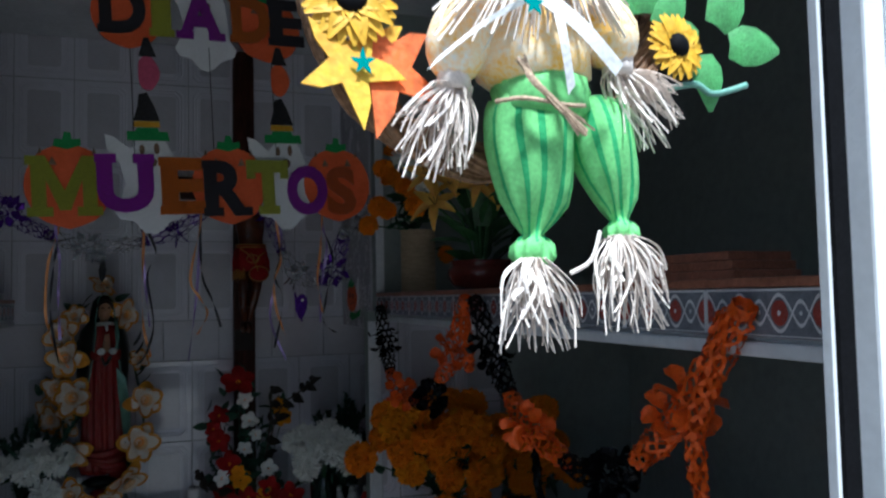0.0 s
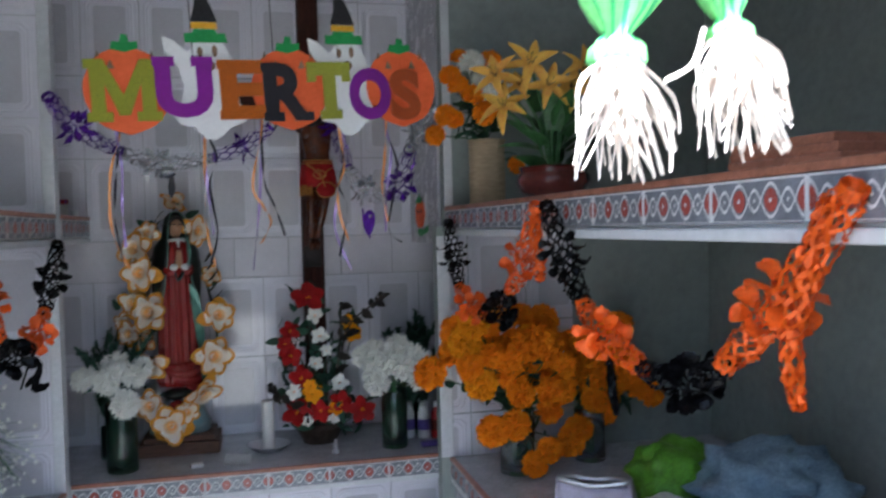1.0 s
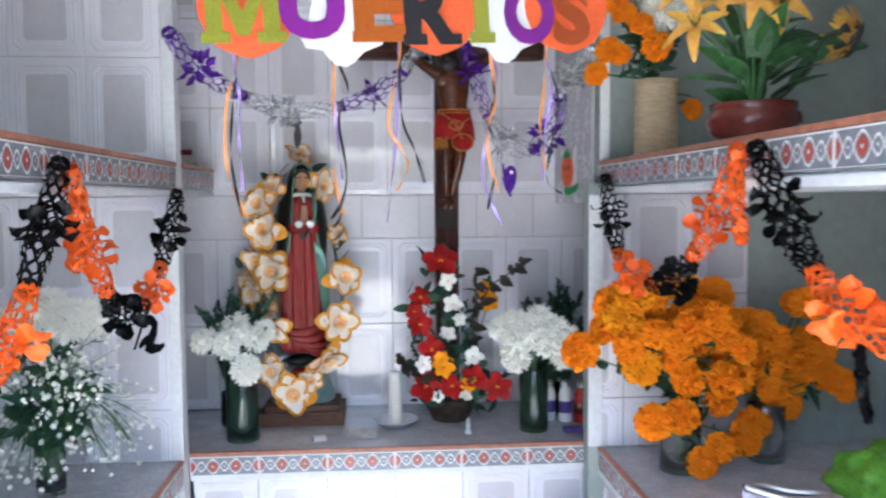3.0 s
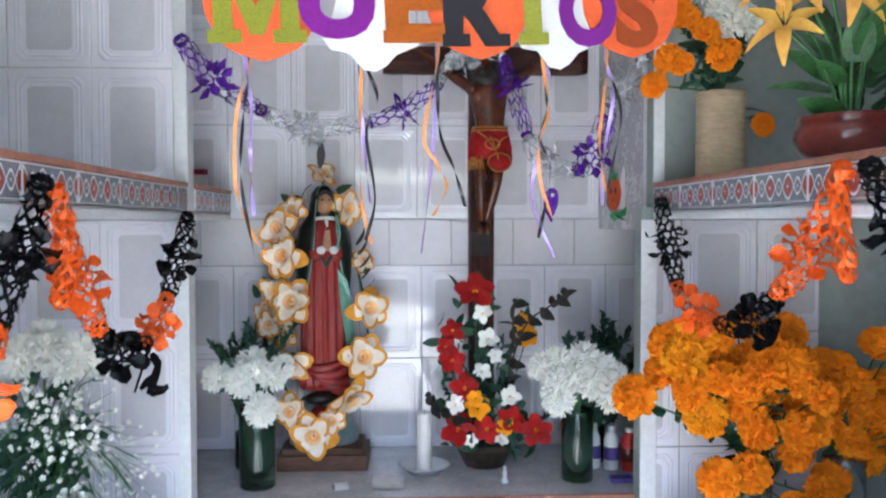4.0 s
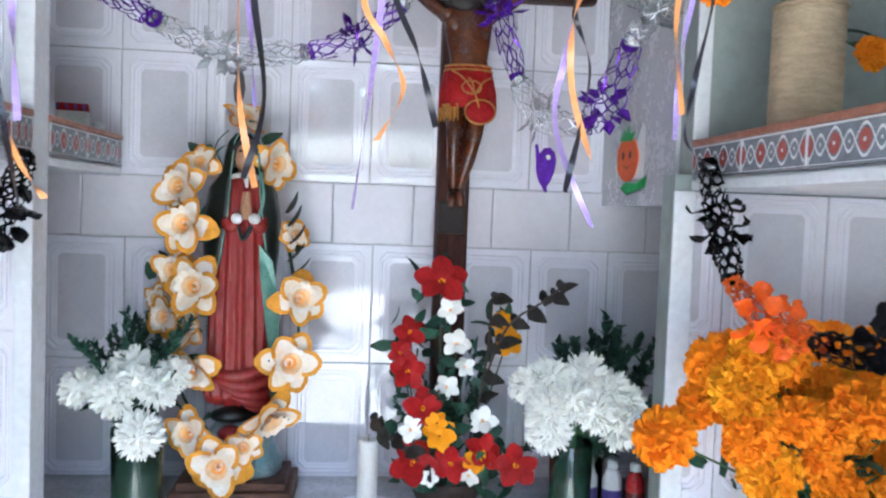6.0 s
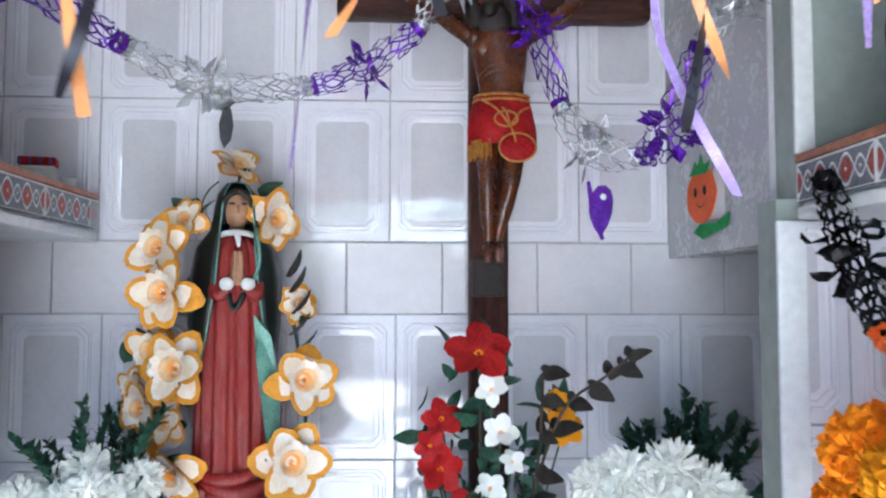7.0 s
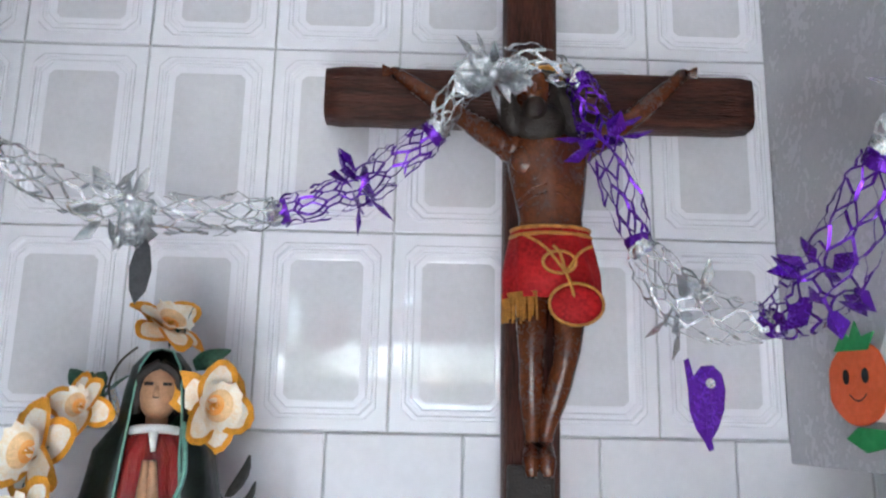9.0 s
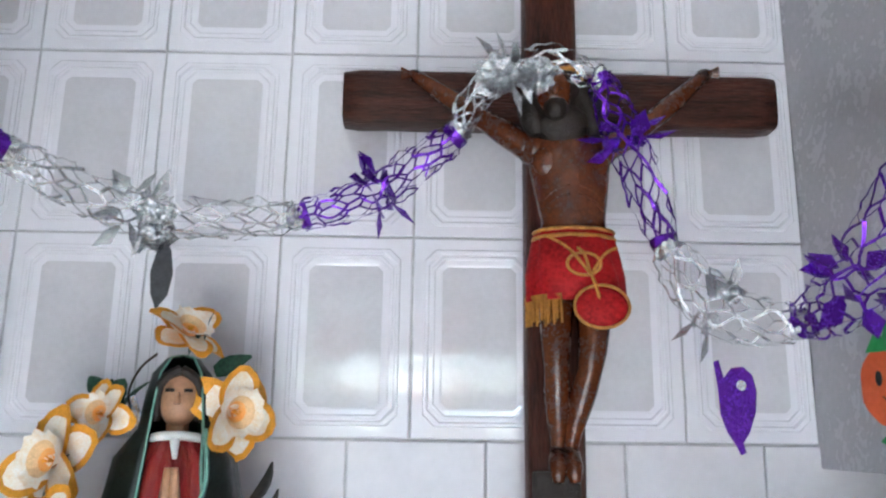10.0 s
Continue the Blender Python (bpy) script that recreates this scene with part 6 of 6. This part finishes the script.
def ghost(parent, cx, z0, w, h, hat=True):
    n = [(-0.10, 0.0), (0.02, -0.02), (0.12, 0.02), (0.22, 0.10), (0.42, 0.16), (0.46, 0.24), (0.36, 0.34), (0.34, 0.55), (0.32, 0.75), (0.22, 0.92), (0.06, 0.99), (-0.10, 0.95), (-0.22, 0.84), (-0.40, 0.96), (-0.52, 0.99), (-0.50, 0.84), (-0.36, 0.70), (-0.30, 0.50), (-0.36, 0.34), (-0.44, 0.22), (-0.38, 0.14), (-0.22, 0.12)]
    gp = part("ghost_shape", Geo().prism([(cx + a * w, z0 + c * h) for a, c in n], 0.003, 0, pose(0, 0.0036, 0)), FOAM_W, parent)
    g = Geo()
    for a, c, r1, r2 in ((-0.08, 0.84, 0.035, 0.05), (0.10, 0.85, 0.035, 0.06), (0.03, 0.71, 0.07, 0.05)):
        g.prism(oval(cx + a * w, z0 + c * h, r1 * w, r2 * h, 12), 0.0006, 0, pose(0, 0.0002, 0))
    part("face_marks", g, FOAM_GR, gp)
    if hat:
        ha = part("hat", Geo().prism([(cx - 0.042, z0 + h * 0.93), (cx + 0.044, z0 + h * 0.93), (cx + 0.040, z0 + h * 1.02), (cx + 0.024, z0 + h * 1.02), (cx + 0.020, z0 + h * 1.06), (cx - 0.022, z0 + h * 1.06), (cx - 0.026, z0 + h * 1.02), (cx - 0.042, z0 + h * 1.02)], 0.0026, 0, pose(0, -0.0006, 0)), FOAM_G, gp, "green foam hat brim")
        part("hat_band", Geo().prism([(cx - 0.028, z0 + h * 1.065), (cx + 0.026, z0 + h * 1.065), (cx + 0.024, z0 + h * 1.125), (cx - 0.026, z0 + h * 1.125)], 0.0026, 0, pose(0, -0.0006, 0)), FOAM_Y, ha, "yellow hat band")
        part("hat_crown", Geo().prism([(cx - 0.028, z0 + h * 1.13), (cx + 0.026, z0 + h * 1.13), (cx + 0.016, z0 + h * 1.28), (cx + 0.002, z0 + h * 1.42), (cx - 0.014, z0 + h * 1.40), (cx - 0.018, z0 + h * 1.28)], 0.0026, 0, pose(0, -0.0006, 0)), FOAM_K, ha, "black pointed hat crown")


ban = thing("lettered_banner", "glitter lettered foam banner with pumpkins and ghosts", "banner", "", (0, BY, 0))
ban.matrix_basis = Matrix.Translation((-0.215, BY, 1.803)) @ Matrix.Rotation(radians(10.3), 4, "Z") @ Matrix.Rotation(radians(-3.1), 4, "Y") @ Matrix.Scale(1.042, 4) @ Matrix.Translation((0.238, 0, -1.823))
for cx in (-0.160, 0.165, 0.418):
    pumpkin(ban, cx, 1.797, 0.158, 0.176)
ghost(ban, -0.002, 1.785, 0.165, 0.21, True)
ghost(ban, 0.292, 1.785, 0.155, 0.21, True)
for ch, x, z, w in (("M", -0.168, 1.823, 0.140), ("U", -0.052, 1.828, 0.112), ("E", 0.064, 1.822, 0.090), ("R", 0.157, 1.816, 0.098), ("T", 0.250, 1.818, 0.095), ("O", 0.342, 1.814, 0.096), ("S", 0.425, 1.812, 0.072)):
    letter(ch, x, z, 0.122 if ch not in "OS" else 0.114, GL[ch], ban, w)
pumpkin(ban, -0.03, 2.175, 0.140, 0.15)
ghost(ban, 0.13, 2.14, 0.15, 0.20, False)
pumpkin(ban, 0.27, 2.165, 0.150, 0.15)
for ch, x, m, w in (("D", -0.04, "R", 0.092), ("I", 0.038, "M", 0.040), ("A", 0.120, "U", 0.096), ("D", 0.232, "E", 0.088), ("E", 0.315, "R", 0.080)):
    letter(ch, x, 2.205, 0.108, GL[m], ban, w)
for x in (-0.03, 0.135, 0.275):
    part("hanging_thread", Geo().tube([(x, 0.001, 1.95), (x + 0.002, 0.001, 2.19)], 0.0011, 5), FOAM_K, ban, "black hanging thread")
    part("hanging_thread", Geo().tube([(x, 0.001, 2.30), (x, 0.001, CEIL - 0.04)], 0.0011, 5), FOAM_K, ban, "black hanging thread")
for x, c1, c2 in ((0.005, FOAM_PK, FOAM_K), (0.292, FOAM_O, FOAM_K)):
    o = part("link_figure", Geo().prism(oval(x, 2.125, 0.022, 0.038, 18, 0.12, 3), 0.003), c1, ban, "small coloured foam link")
    part("link_top", Geo().prism([(x - 0.018, 2.160), (x + 0.018, 2.160), (x + 0.004, 2.20), (x - 0.006, 2.20)], 0.0028, 0, pose(0, -0.0034, 0)), c2, o)

# ---- curled ribbons under the banner ----
RIB_O = mat("orange_ribbon", (0.85, 0.36, 0.12), 0.3, 0, 0.08, 30)
RIB_V = mat("lilac_ribbon", (0.50, 0.36, 0.74), 0.25, 0.2, 0.12, 30)
RIB_K = mat("black_ribbon", (0.02, 0.018, 0.025), 0.3, 0, 0.2, 30)


def ribbon(label, m, x, z, turns, seed, w=0.0062):
    """A hanging curled ribbon that swings through its bends and twists on its way down; its head is stuck behind the banner."""
    r = random.Random(seed)
    depth = [r.uniform(-0.012, 0.012) for _ in turns]
    path = smooth_path([(0, 0, 0.05), (0, 0, 0)] + [(dx, dy, dz) for (dx, dz), dy in zip(turns, depth)], 9)
    ph, tw = r.uniform(0, 3), r.uniform(1.0, 2.2)
    sides = [(math.cos(ph + tw * math.sin(0.22 * k)), 0.8 * math.sin(ph + tw * math.sin(0.22 * k)), 0.25 * math.sin(0.3 * k)) for k in range(len(path))]
    ob = part("curling_ribbon", Geo().strip(path, w, sides), m, None, loc=(x, BY + 0.182 * (x + 0.215) + 0.008 + 0.003 * (seed % 3), z))
    return tagged(ob, label, "ribbon", "ribbons under the banner")


RIBBONS = {"O": ("curled orange ribbon hanging from the banner", RIB_O), "V": ("curled lilac ribbon hanging from the banner", RIB_V), "K": ("curled black ribbon hanging from the banner", RIB_K)}
for i, (k, x, z, turns) in enumerate((
    ("O", -0.160, 1.776, [(-0.018, -0.076), (-0.021, -0.181), (0.001, -0.252), (0.022, -0.287)]),
    ("V", -0.163, 1.776, [(0.008, -0.063), (0.006, -0.139), (0.010, -0.228)]),
    ("K", -0.160, 1.755, [(-0.006, -0.055), (-0.012, -0.154), (0.008, -0.273)]),
    ("V", 0.005, 1.787, [(0.004, -0.073), (0.009, -0.144), (0.017, -0.217)]),
    ("K", 0.016, 1.787, [(0.018, -0.054), (0.000, -0.108), (0.014, -0.210), (-0.001, -0.276)]),
    ("O", 0.009, 1.772, [(-0.002, -0.093), (-0.001, -0.195), (0.015, -0.268)]),
    ("V", 0.127, 1.795, [(-0.002, -0.089), (-0.009, -0.178), (-0.024, -0.306)]),
    ("O", 0.129, 1.795, [(-0.022, -0.119), (-0.002, -0.163), (0.015, -0.200), (-0.007, -0.246)]),
    ("K", 0.129, 1.750, [(0.005, -0.074), (0.026, -0.126), (0.045, -0.186)]),
    ("V", 0.308, 1.805, [(0.006, -0.045), (-0.011, -0.154), (-0.018, -0.231), (0.015, -0.324)]),
    ("O", 0.303, 1.805, [(0.009, -0.084), (-0.007, -0.138), (-0.002, -0.200), (0.019, -0.265)]),
    ("K", 0.308, 1.783, [(0.001, -0.061), (-0.010, -0.107), (0.010, -0.161), (-0.012, -0.271)]),
    ("V", 0.415, 1.812, [(0.012, -0.062), (-0.002, -0.158), (-0.005, -0.245)]),
    ("O", 0.415, 1.812, [(-0.003, -0.070), (-0.012, -0.142), (-0.001, -0.221)]),
    ("K", 0.420, 1.797, [(0.021, -0.078), (0.002, -0.173), (-0.003, -0.229), (0.027, -0.256)]))):
    ribbon(*RIBBONS[k], x, z, turns, 80 + i)

# ---- pumpkin sticker on the side panel ----
pk = thing("pumpkin_sticker", "orange foam pumpkin sticker with ghost and leaf", "sticker", "", (0.7165, 3.20, 1.588), -86)
pk.scale = (1.35, 1, 1.05)
part("pumpkin_face", Geo().prism(oval(0, 0.035, 0.046, 0.050, 32, 0.03, 7), 0.003, 0, pose(0, -0.0035, 0)), FOAM_O, pk)
part("leaf_cap", Geo().prism([(-0.03, 0.075), (-0.012, 0.10), (-0.004, 0.088), (0.006, 0.108), (0.014, 0.088), (0.034, 0.092), (0.022, 0.072)], 0.002, 0, pose(0, -0.0075, 0)), FOAM_G, pk, "green foam leaf")
part("ghost_piece", Geo().prism([(0.02, -0.01), (0.075, -0.012), (0.08, 0.05), (0.072, 0.095), (0.055, 0.108), (0.045, 0.09), (0.03, 0.06)], 0.002, 0, pose(0, -0.001, 0)), FOAM_W, pk, "white foam ghost")
part("grass_piece", Geo().prism([(-0.02, -0.03), (0.01, -0.045), (0.085, -0.028), (0.088, -0.005), (0.05, -0.02), (0.0, -0.016)], 0.002, 0, pose(0, -0.0075, 0)), FOAM_G, pk, "green foam strip")
g = Geo()
for s in (-0.016, 0.014):
    g.prism(oval(s, 0.043, 0.005, 0.009, 12), 0.0006, 0, pose(0, -0.0068, 0))
g.strip([(-0.012 + 0.0045 * k, -0.0074, 0.022 - 0.008 * math.sin(math.pi * k / 6)) for k in range(7)], 0.002)
part("face_marks", g, FOAM_K, pk)

# ---- wreath with a straw doll in the doorway ----
STRAW = mat("pale_raffia", (0.84, 0.74, 0.66), 0.7, 0, 0.15, 160, 0.1, 900)
VINE = mat("brown_twisted_vine", (0.24, 0.13, 0.065), 0.7, 0, 0.35, 40, 0.6, 150)
PANTS = mat("green_cotton", (0.22, 0.62, 0.20), 0.8, 0, 0.12, 60, 0.05, 900)
STRIPE = mat("dark_green_stripe", (0.06, 0.40, 0.13), 0.8, 0, 0.15, 60, 0.05, 900)
SHIRT = mat("yellow_print_cotton", (0.80, 0.46, 0.05), 0.8, 0, 0.2, 55, 0.08, 900, second=(0.92, 0.88, 0.78))
TWINE = mat("tan_twisted_raffia", (0.50, 0.36, 0.24), 0.75, 0, 0.25, 120, 0.3, 500)
SUNY = mat("sunflower_petal", (0.80, 0.45, 0.02), 0.6, 0, 0.15, 30)
TEAL = mat("teal_sequin", (0.02, 0.40, 0.36), 0.25, 0.4, 0.1, 30)
WX, WY, WZ = 0.256, 0.585, 1.806


def dp(px, pz, dy=0.0):
    """A place on the doll's plane from its small drawing grid."""
    px, pz = px + (636 + 1.85 * (px - 618)) * dy, pz + (pz - 545) * 2.1 * dy
    return Vector((0.261 + (px - 906) * 0.00036, WY + dy, 1.796 - pz * 0.000328 + (px - 900) * 0.00003))


wt = thing("door_wreath", "twisted vine wreath with sunflowers hung in the doorway", "wreath", "", (WX, WY, WZ))
g = Geo()
r9 = random.Random(99)
for s in range(40):
    ph, rr2, k0 = r9.uniform(0, 6.28), r9.uniform(0.002, 0.011), r9.choice((3, 4, 5, 6))
    pts = []
    for k in range(61):
        a = 2 * math.pi * k / 60
        q = 0.106 + rr2 * math.cos(k0 * a + ph)
        pts.append((q * math.cos(a), 0.008 + rr2 * math.sin(k0 * a + ph), q * math.sin(a)))
    g.tube(pts, 0.0022, 5)
part("vine_ring", g, VINE, wt)
part("hanging_string", Geo().tube([(0, 0.006, 0.116), (0.0, 0.04, 0.30), (0, 0.062, DZ - WZ - 0.03)], 0.0012, 5), STRAW, wt)
for px, pz, rad, lab in ((648, 2, 0.026, "large sunflower"), (1215, 85, 0.021, "small sunflower")):
    g = Geo()
    for k in range(26):
        petal(g, rad, rad * 0.46, pose(0, 0, 0.0006 * (k % 3), 0, 0, k * 360 / 26 + rnd(-4, 4)), 0, 0.35, 0.3, 1.0, 3)
    sf = part("sunflower", g, SUNY, wt, lab, m=facing(dp(px, pz, -0.018) - Vector((WX, WY, WZ)), (rnd(-0.2, 0.2), -1, 0.1), 10))
    g = Geo()
    blob(g, (0, 0, 0.003), (rad * 0.36, rad * 0.36, 0.005), 0, 12)
    part("seed_disc", g, BLACK, sf, "black seed disc")


def maple(s):
    """A five-pointed maple outline."""
    pts = []
    for k, (L, wd) in enumerate(((1.0, 0.3), (0.85, 0.26), (0.8, 0.24), (0.9, 0.26), (0.85, 0.26))):
        a = math.pi / 2 + 2 * math.pi * k / 5
        pts += [(s * L * math.cos(a), s * L * math.sin(a)), (s * 0.34 * math.cos(a + 0.63), s * 0.34 * math.sin(a + 0.63))]
        pts.insert(-1, (s * 0.62 * math.cos(a + wd), s * 0.62 * math.sin(a + wd)))
    return pts


LF_Y = mat("yellow_cloth_leaf", (0.72, 0.50, 0.03), 0.6, 0, 0.2, 30, 0.2, 200, second=(0.70, 0.30, 0.02))
LF_O = mat("orange_cloth_leaf", (0.78, 0.16, 0.03), 0.6, 0, 0.25, 30, 0.2, 200)
LF_G = mat("bright_green_cloth_leaf", (0.10, 0.34, 0.10), 0.55, 0, 0.2, 30, 0.2, 200)
for px, pz, s, m, dy in ((650, 112, 0.036, LF_Y, -0.020), (704, 118, 0.042, LF_O, -0.014), (684, 90, 0.030, LF_Y, -0.011)):
    part("maple_leaf", Geo().prism(maple(s), 0.0012), m, wt, m=Matrix.Translation(dp(px, pz, dy) - Vector((WX, WY, WZ))) @ pose(0, 0, 0, 8, rnd(150, 210), 8))
part("sequin_star", Geo().prism(maple(0.008), 0.001), TEAL, wt, m=Matrix.Translation(dp(668, 108, -0.024) - Vector((WX, WY, WZ))))
for px, pz, rot, s in ((1135, 30, 150, 0.42), (1165, 20, 95, 0.42), (1190, 45, 60, 0.36), (1265, 70, 170, 0.3), (1305, 45, 60, 0.42), (1330, 80, 0, 0.42), (1275, 100, -80, 0.36)):
    part("cloth_leaf", leaf_geo(0.13, 0.085, 4).mesh("cloth_leaf", LF_G), None, wt, m=Matrix.Translation(dp(px, pz, -0.012) - Vector((WX, WY, WZ))) @ pose(0, 0, 0, 90, 0, 0) @ pose(0, 0, 0, 0, 0, rot) @ Matrix.Scale(s * 0.75, 4))
part("wire_tendril", Geo().tube(smooth_path([dp(1200, 165, -0.01) - Vector((WX, WY, WZ)), dp(1255, 158, -0.012) - Vector((WX, WY, WZ)), dp(1290, 178, -0.012) - Vector((WX, WY, WZ)), dp(1360, 162, -0.012) - Vector((WX, WY, WZ))], 5), 0.0022, 6), MINT, wt)


def straw_doll():
    g = Geo()
    r = random.Random(7)

    def tassel(px, pz, ex, ez, spread, count, w):
        a = dp(px, pz, -0.03)
        for _ in range(count):
            sx = r.uniform(-1, 1)
            e = dp(ex + sx * spread, ez + r.uniform(-80, 40) - abs(sx) * 12, -0.03 + r.uniform(-0.016, 0.014))
            mid = a.lerp(e, 0.5) + Vector((sx * w * 0.4 + r.uniform(-0.007, 0.007), r.uniform(-0.008, 0.005), r.uniform(-0.004, 0.006)))
            pts = smooth_path([a + Vector((sx * 0.006, r.uniform(-0.005, 0.005), 0)), mid, e], 3)
            g.tube(pts, r.uniform(0.0005, 0.0012), 4, 0, 0.5)

    # trousers: two straight legs gathered at the cuffs, dark stripes
    left = ((185, 938, 64), (200, 937, 70), (225, 936, 72), (260, 937, 71), (300, 940, 66), (335, 942, 59), (365, 943, 49), (390, 942, 35), (408, 940, 23), (420, 938, 17), (428, 937, 26), (438, 937, 32), (456, 937, 33), (465, 936, 27))
    right = ((185, 1046, 46), (200, 1052, 52), (225, 1058, 56), (260, 1064, 58), (300, 1071, 55), (335, 1080, 46), (362, 1087, 35), (384, 1092, 24), (398, 1094, 17), (406, 1095, 15), (412, 1096, 21), (420, 1097, 26), (432, 1098, 27), (439, 1098, 21))
    for rows, ends in ((left, (950, 592, 74)), (right, (1118, 578, 70))):
        n = 40
        rings = []
        for i, (z, cx, hw) in enumerate(rows):
            c = dp(cx, z, -0.022)
            ring = []
            for k in range(n):
                a = 2 * math.pi * k / n
                f = 1 + (0.10 if i > 5 else 0.035) * math.cos(10 * a + 0.25 * i)
                ring.append(c + Vector((hw * 0.00036 * f * math.cos(a), hw * 0.00030 * f * math.sin(a) + 0.0015 * math.sin(3 * a + i), 0.0012 * math.sin(7 * a + i))))
            rings.append(ring)
        g.loft(rings, lambda i, k: 2 if k in (22, 26, 29, 33, 37) and i < 10 else 1)
        tassel(rows[-1][1], rows[-1][0] - 8, ends[0], ends[1], ends[2], 85, 0.008)
    # waistband and shirt
    g.loft([[dp(958, z, -0.024) + Vector((w * (1 + 0.03 * math.cos(11 * 2 * math.pi * k / 32 + z)) * 0.00036 * math.cos(2 * math.pi * k / 32), w * 0.00030 * math.sin(2 * math.pi * k / 32), 0)) for k in range(32)] for z, w in ((212, 66), (200, 78), (180, 76), (168, 78), (145, 74))], 1)
    g.loft([[dp(945, z, -0.022) + Vector((w * (1 + 0.05 * math.cos(7 * 2 * math.pi * k / 28 + z)) * 0.00036 * math.cos(2 * math.pi * k / 28), w * 0.00028 * math.sin(2 * math.pi * k / 28), 0)) for k in range(28)] for z, w in ((160, 70), (140, 92), (100, 98), (50, 94), (0, 84), (-50, 62), (-75, 35))], 3)
    blob(g, dp(945, -150, -0.02), (0.030, 0.026, 0.032), 3, 14)
    # sleeves, wrists and raffia ends
    for sx, e, h in ((-1, (812, 138), (778, 275)), (1, (1100, 118), (1160, 245))):
        a = dp(945 + sx * 70, 10, -0.025)
        w = dp(e[0], e[1], -0.03)
        g.tube(smooth_path([a, a.lerp(w, 0.5) + Vector((sx * 0.006, 0, 0.004)), w], 4), [0.014, 0.015, 0.017, 0.018, 0.018, 0.018, 0.016, 0.013, 0.008], 12, 3)
        g.tube([w + Vector((0, 0, 0.004)), w - Vector((0, 0, 0.006))], 0.009, 10, 0)
        tassel(e[0], e[1] + 10, h[0], h[1], 66, 95, 0.012)
    # raffia collar, bow and belt string
    for _ in range(130):
        sx = r.uniform(-1, 1)
        a = dp(950 + sx * 30, -70, -0.045)
        e = dp(950 + sx * 175 + r.uniform(-25, 25), r.uniform(-30, 80) - abs(sx) * 10, -0.05 + r.uniform(-0.006, 0.006))
        g.tube(smooth_path([a, a.lerp(e, 0.5) + Vector((0, -0.006, 0.006)), e], 3), r.uniform(0.0007, 0.0014), 4, 0, 0.5)
    for b0, e, w in ((950, (778, 110), 0.0085), (985, (1012, 160), 0.007), (965, (1100, 125), 0.0085), (930, (860, 90), 0.006)):
        g.strip([p for p in smooth_path([dp(b0, -12, -0.056), dp((b0 + e[0]) / 2, e[1] * 0.35, -0.062), dp(e[0], e[1], -0.056)], 5)], w, (0.6, 0, 0.8), 4)
    g.tube(smooth_path([dp(880, 178, -0.046), dp(930, 172, -0.054), dp(1000, 186, -0.054), dp(1035, 190, -0.046)], 4), 0.0012, 6, 5)
    for _ in range(8):
        x0 = 925 + r.uniform(-8, 8)
        g.tube(smooth_path([dp(x0, 100 + r.uniform(-6, 6), -0.052), dp(945 + r.uniform(-6, 6), 140, -0.056), dp(990 + r.uniform(-8, 8), 188, -0.056), dp(1035 + r.uniform(-20, 30), 235 + r.uniform(-22, 8), -0.054)], 4), r.uniform(0.0006, 0.0011), 4, 5)
    g.tube(smooth_path([dp(1058, 420, -0.03), dp(1040, 470, -0.032), dp(1002, 490, -0.032)], 4), 0.0012, 5, 0)
    g.prism(maple(0.007), 0.001, 6, Matrix.Translation(dp(948, 4, -0.066)))
    return g


dl = part("straw_doll", straw_doll(), [STRAW, PANTS, STRIPE, SHIRT, WHITE, TWINE, TEAL])
tagged(dl, "straw doll in green striped trousers tied to the wreath", "doll")

# ---- trees outside the doorway, mirrored in the glazed tiles ----
BARK = mat("grey_brown_bark", (0.12, 0.09, 0.065), 0.9, 0, 0.3, 12, 0.8, 60)
LEAF_T = mat("tree_leaf", (0.06, 0.11, 0.03), 0.5, 0, 0.3, 3, 0, 100)


def garden_tree(at, h, seed):
    """A tapered trunk with forked limbs and a loose crown of small leaves."""
    r = random.Random(seed)
    base = thing("tree", "leafy green tree standing on the paving outside", "tree", "trees outside", at)
    trunk, crown = Geo(), Geo()
    top = Vector((r.uniform(-0.2, 0.2), r.uniform(-0.2, 0.2), h * 0.5))
    trunk.tube(smooth_path([(0, 0, 0), (0.05, 0, h * 0.25), top], 5), [0.16 - 0.008 * k for k in range(11)], 10)
    for k in range(9):
        a = k * 2.4 + r.uniform(-0.4, 0.4)
        e = top + Vector((math.cos(a) * r.uniform(0.6, 1.3), math.sin(a) * r.uniform(0.6, 1.3), r.uniform(-0.1, h * 0.42)))
        pts = smooth_path([top - Vector((0, 0, h * 0.06 * (k % 4))), top.lerp(e, 0.5) + Vector((0, 0, 0.15)), e], 3)
        trunk.tube(pts, [0.06 - 0.007 * q for q in range(len(pts))], 6)
        for _ in range(6):
            c = top.lerp(e, r.uniform(0.6, 1.15)) + Vector((r.gauss(0, 0.22), r.gauss(0, 0.22), r.gauss(0, 0.2)))
            for _ in range(40):
                p = c + Vector((r.gauss(0, 0.17), r.gauss(0, 0.17), r.gauss(0, 0.13)))
                m = facing(p, (r.uniform(-1, 1), r.uniform(-1, 1), r.uniform(-0.2, 1)), r.uniform(0, 360), r.uniform(0.7, 1.3))
                crown.add([(0, -0.07, 0), (0.035, 0, 0.008), (0, 0.075, -0.01), (-0.035, 0, 0.008)], [(0, 1, 2, 3)], 0, False, m)
    part("trunk", trunk, BARK, base)
    tagged(part("crown", crown, LEAF_T, base), kind="stuff")


for x, y, h, seed in ((-1.6, -6.0, 4.6, 5), (1.5, -7.5, 5.2, 6), (4.6, -6.5, 4.4, 8), (-4.8, -8.0, 5.0, 9)):
    garden_tree((x, y, -0.02), h, seed)

# ---- wall tiles, last ----
lay_all()
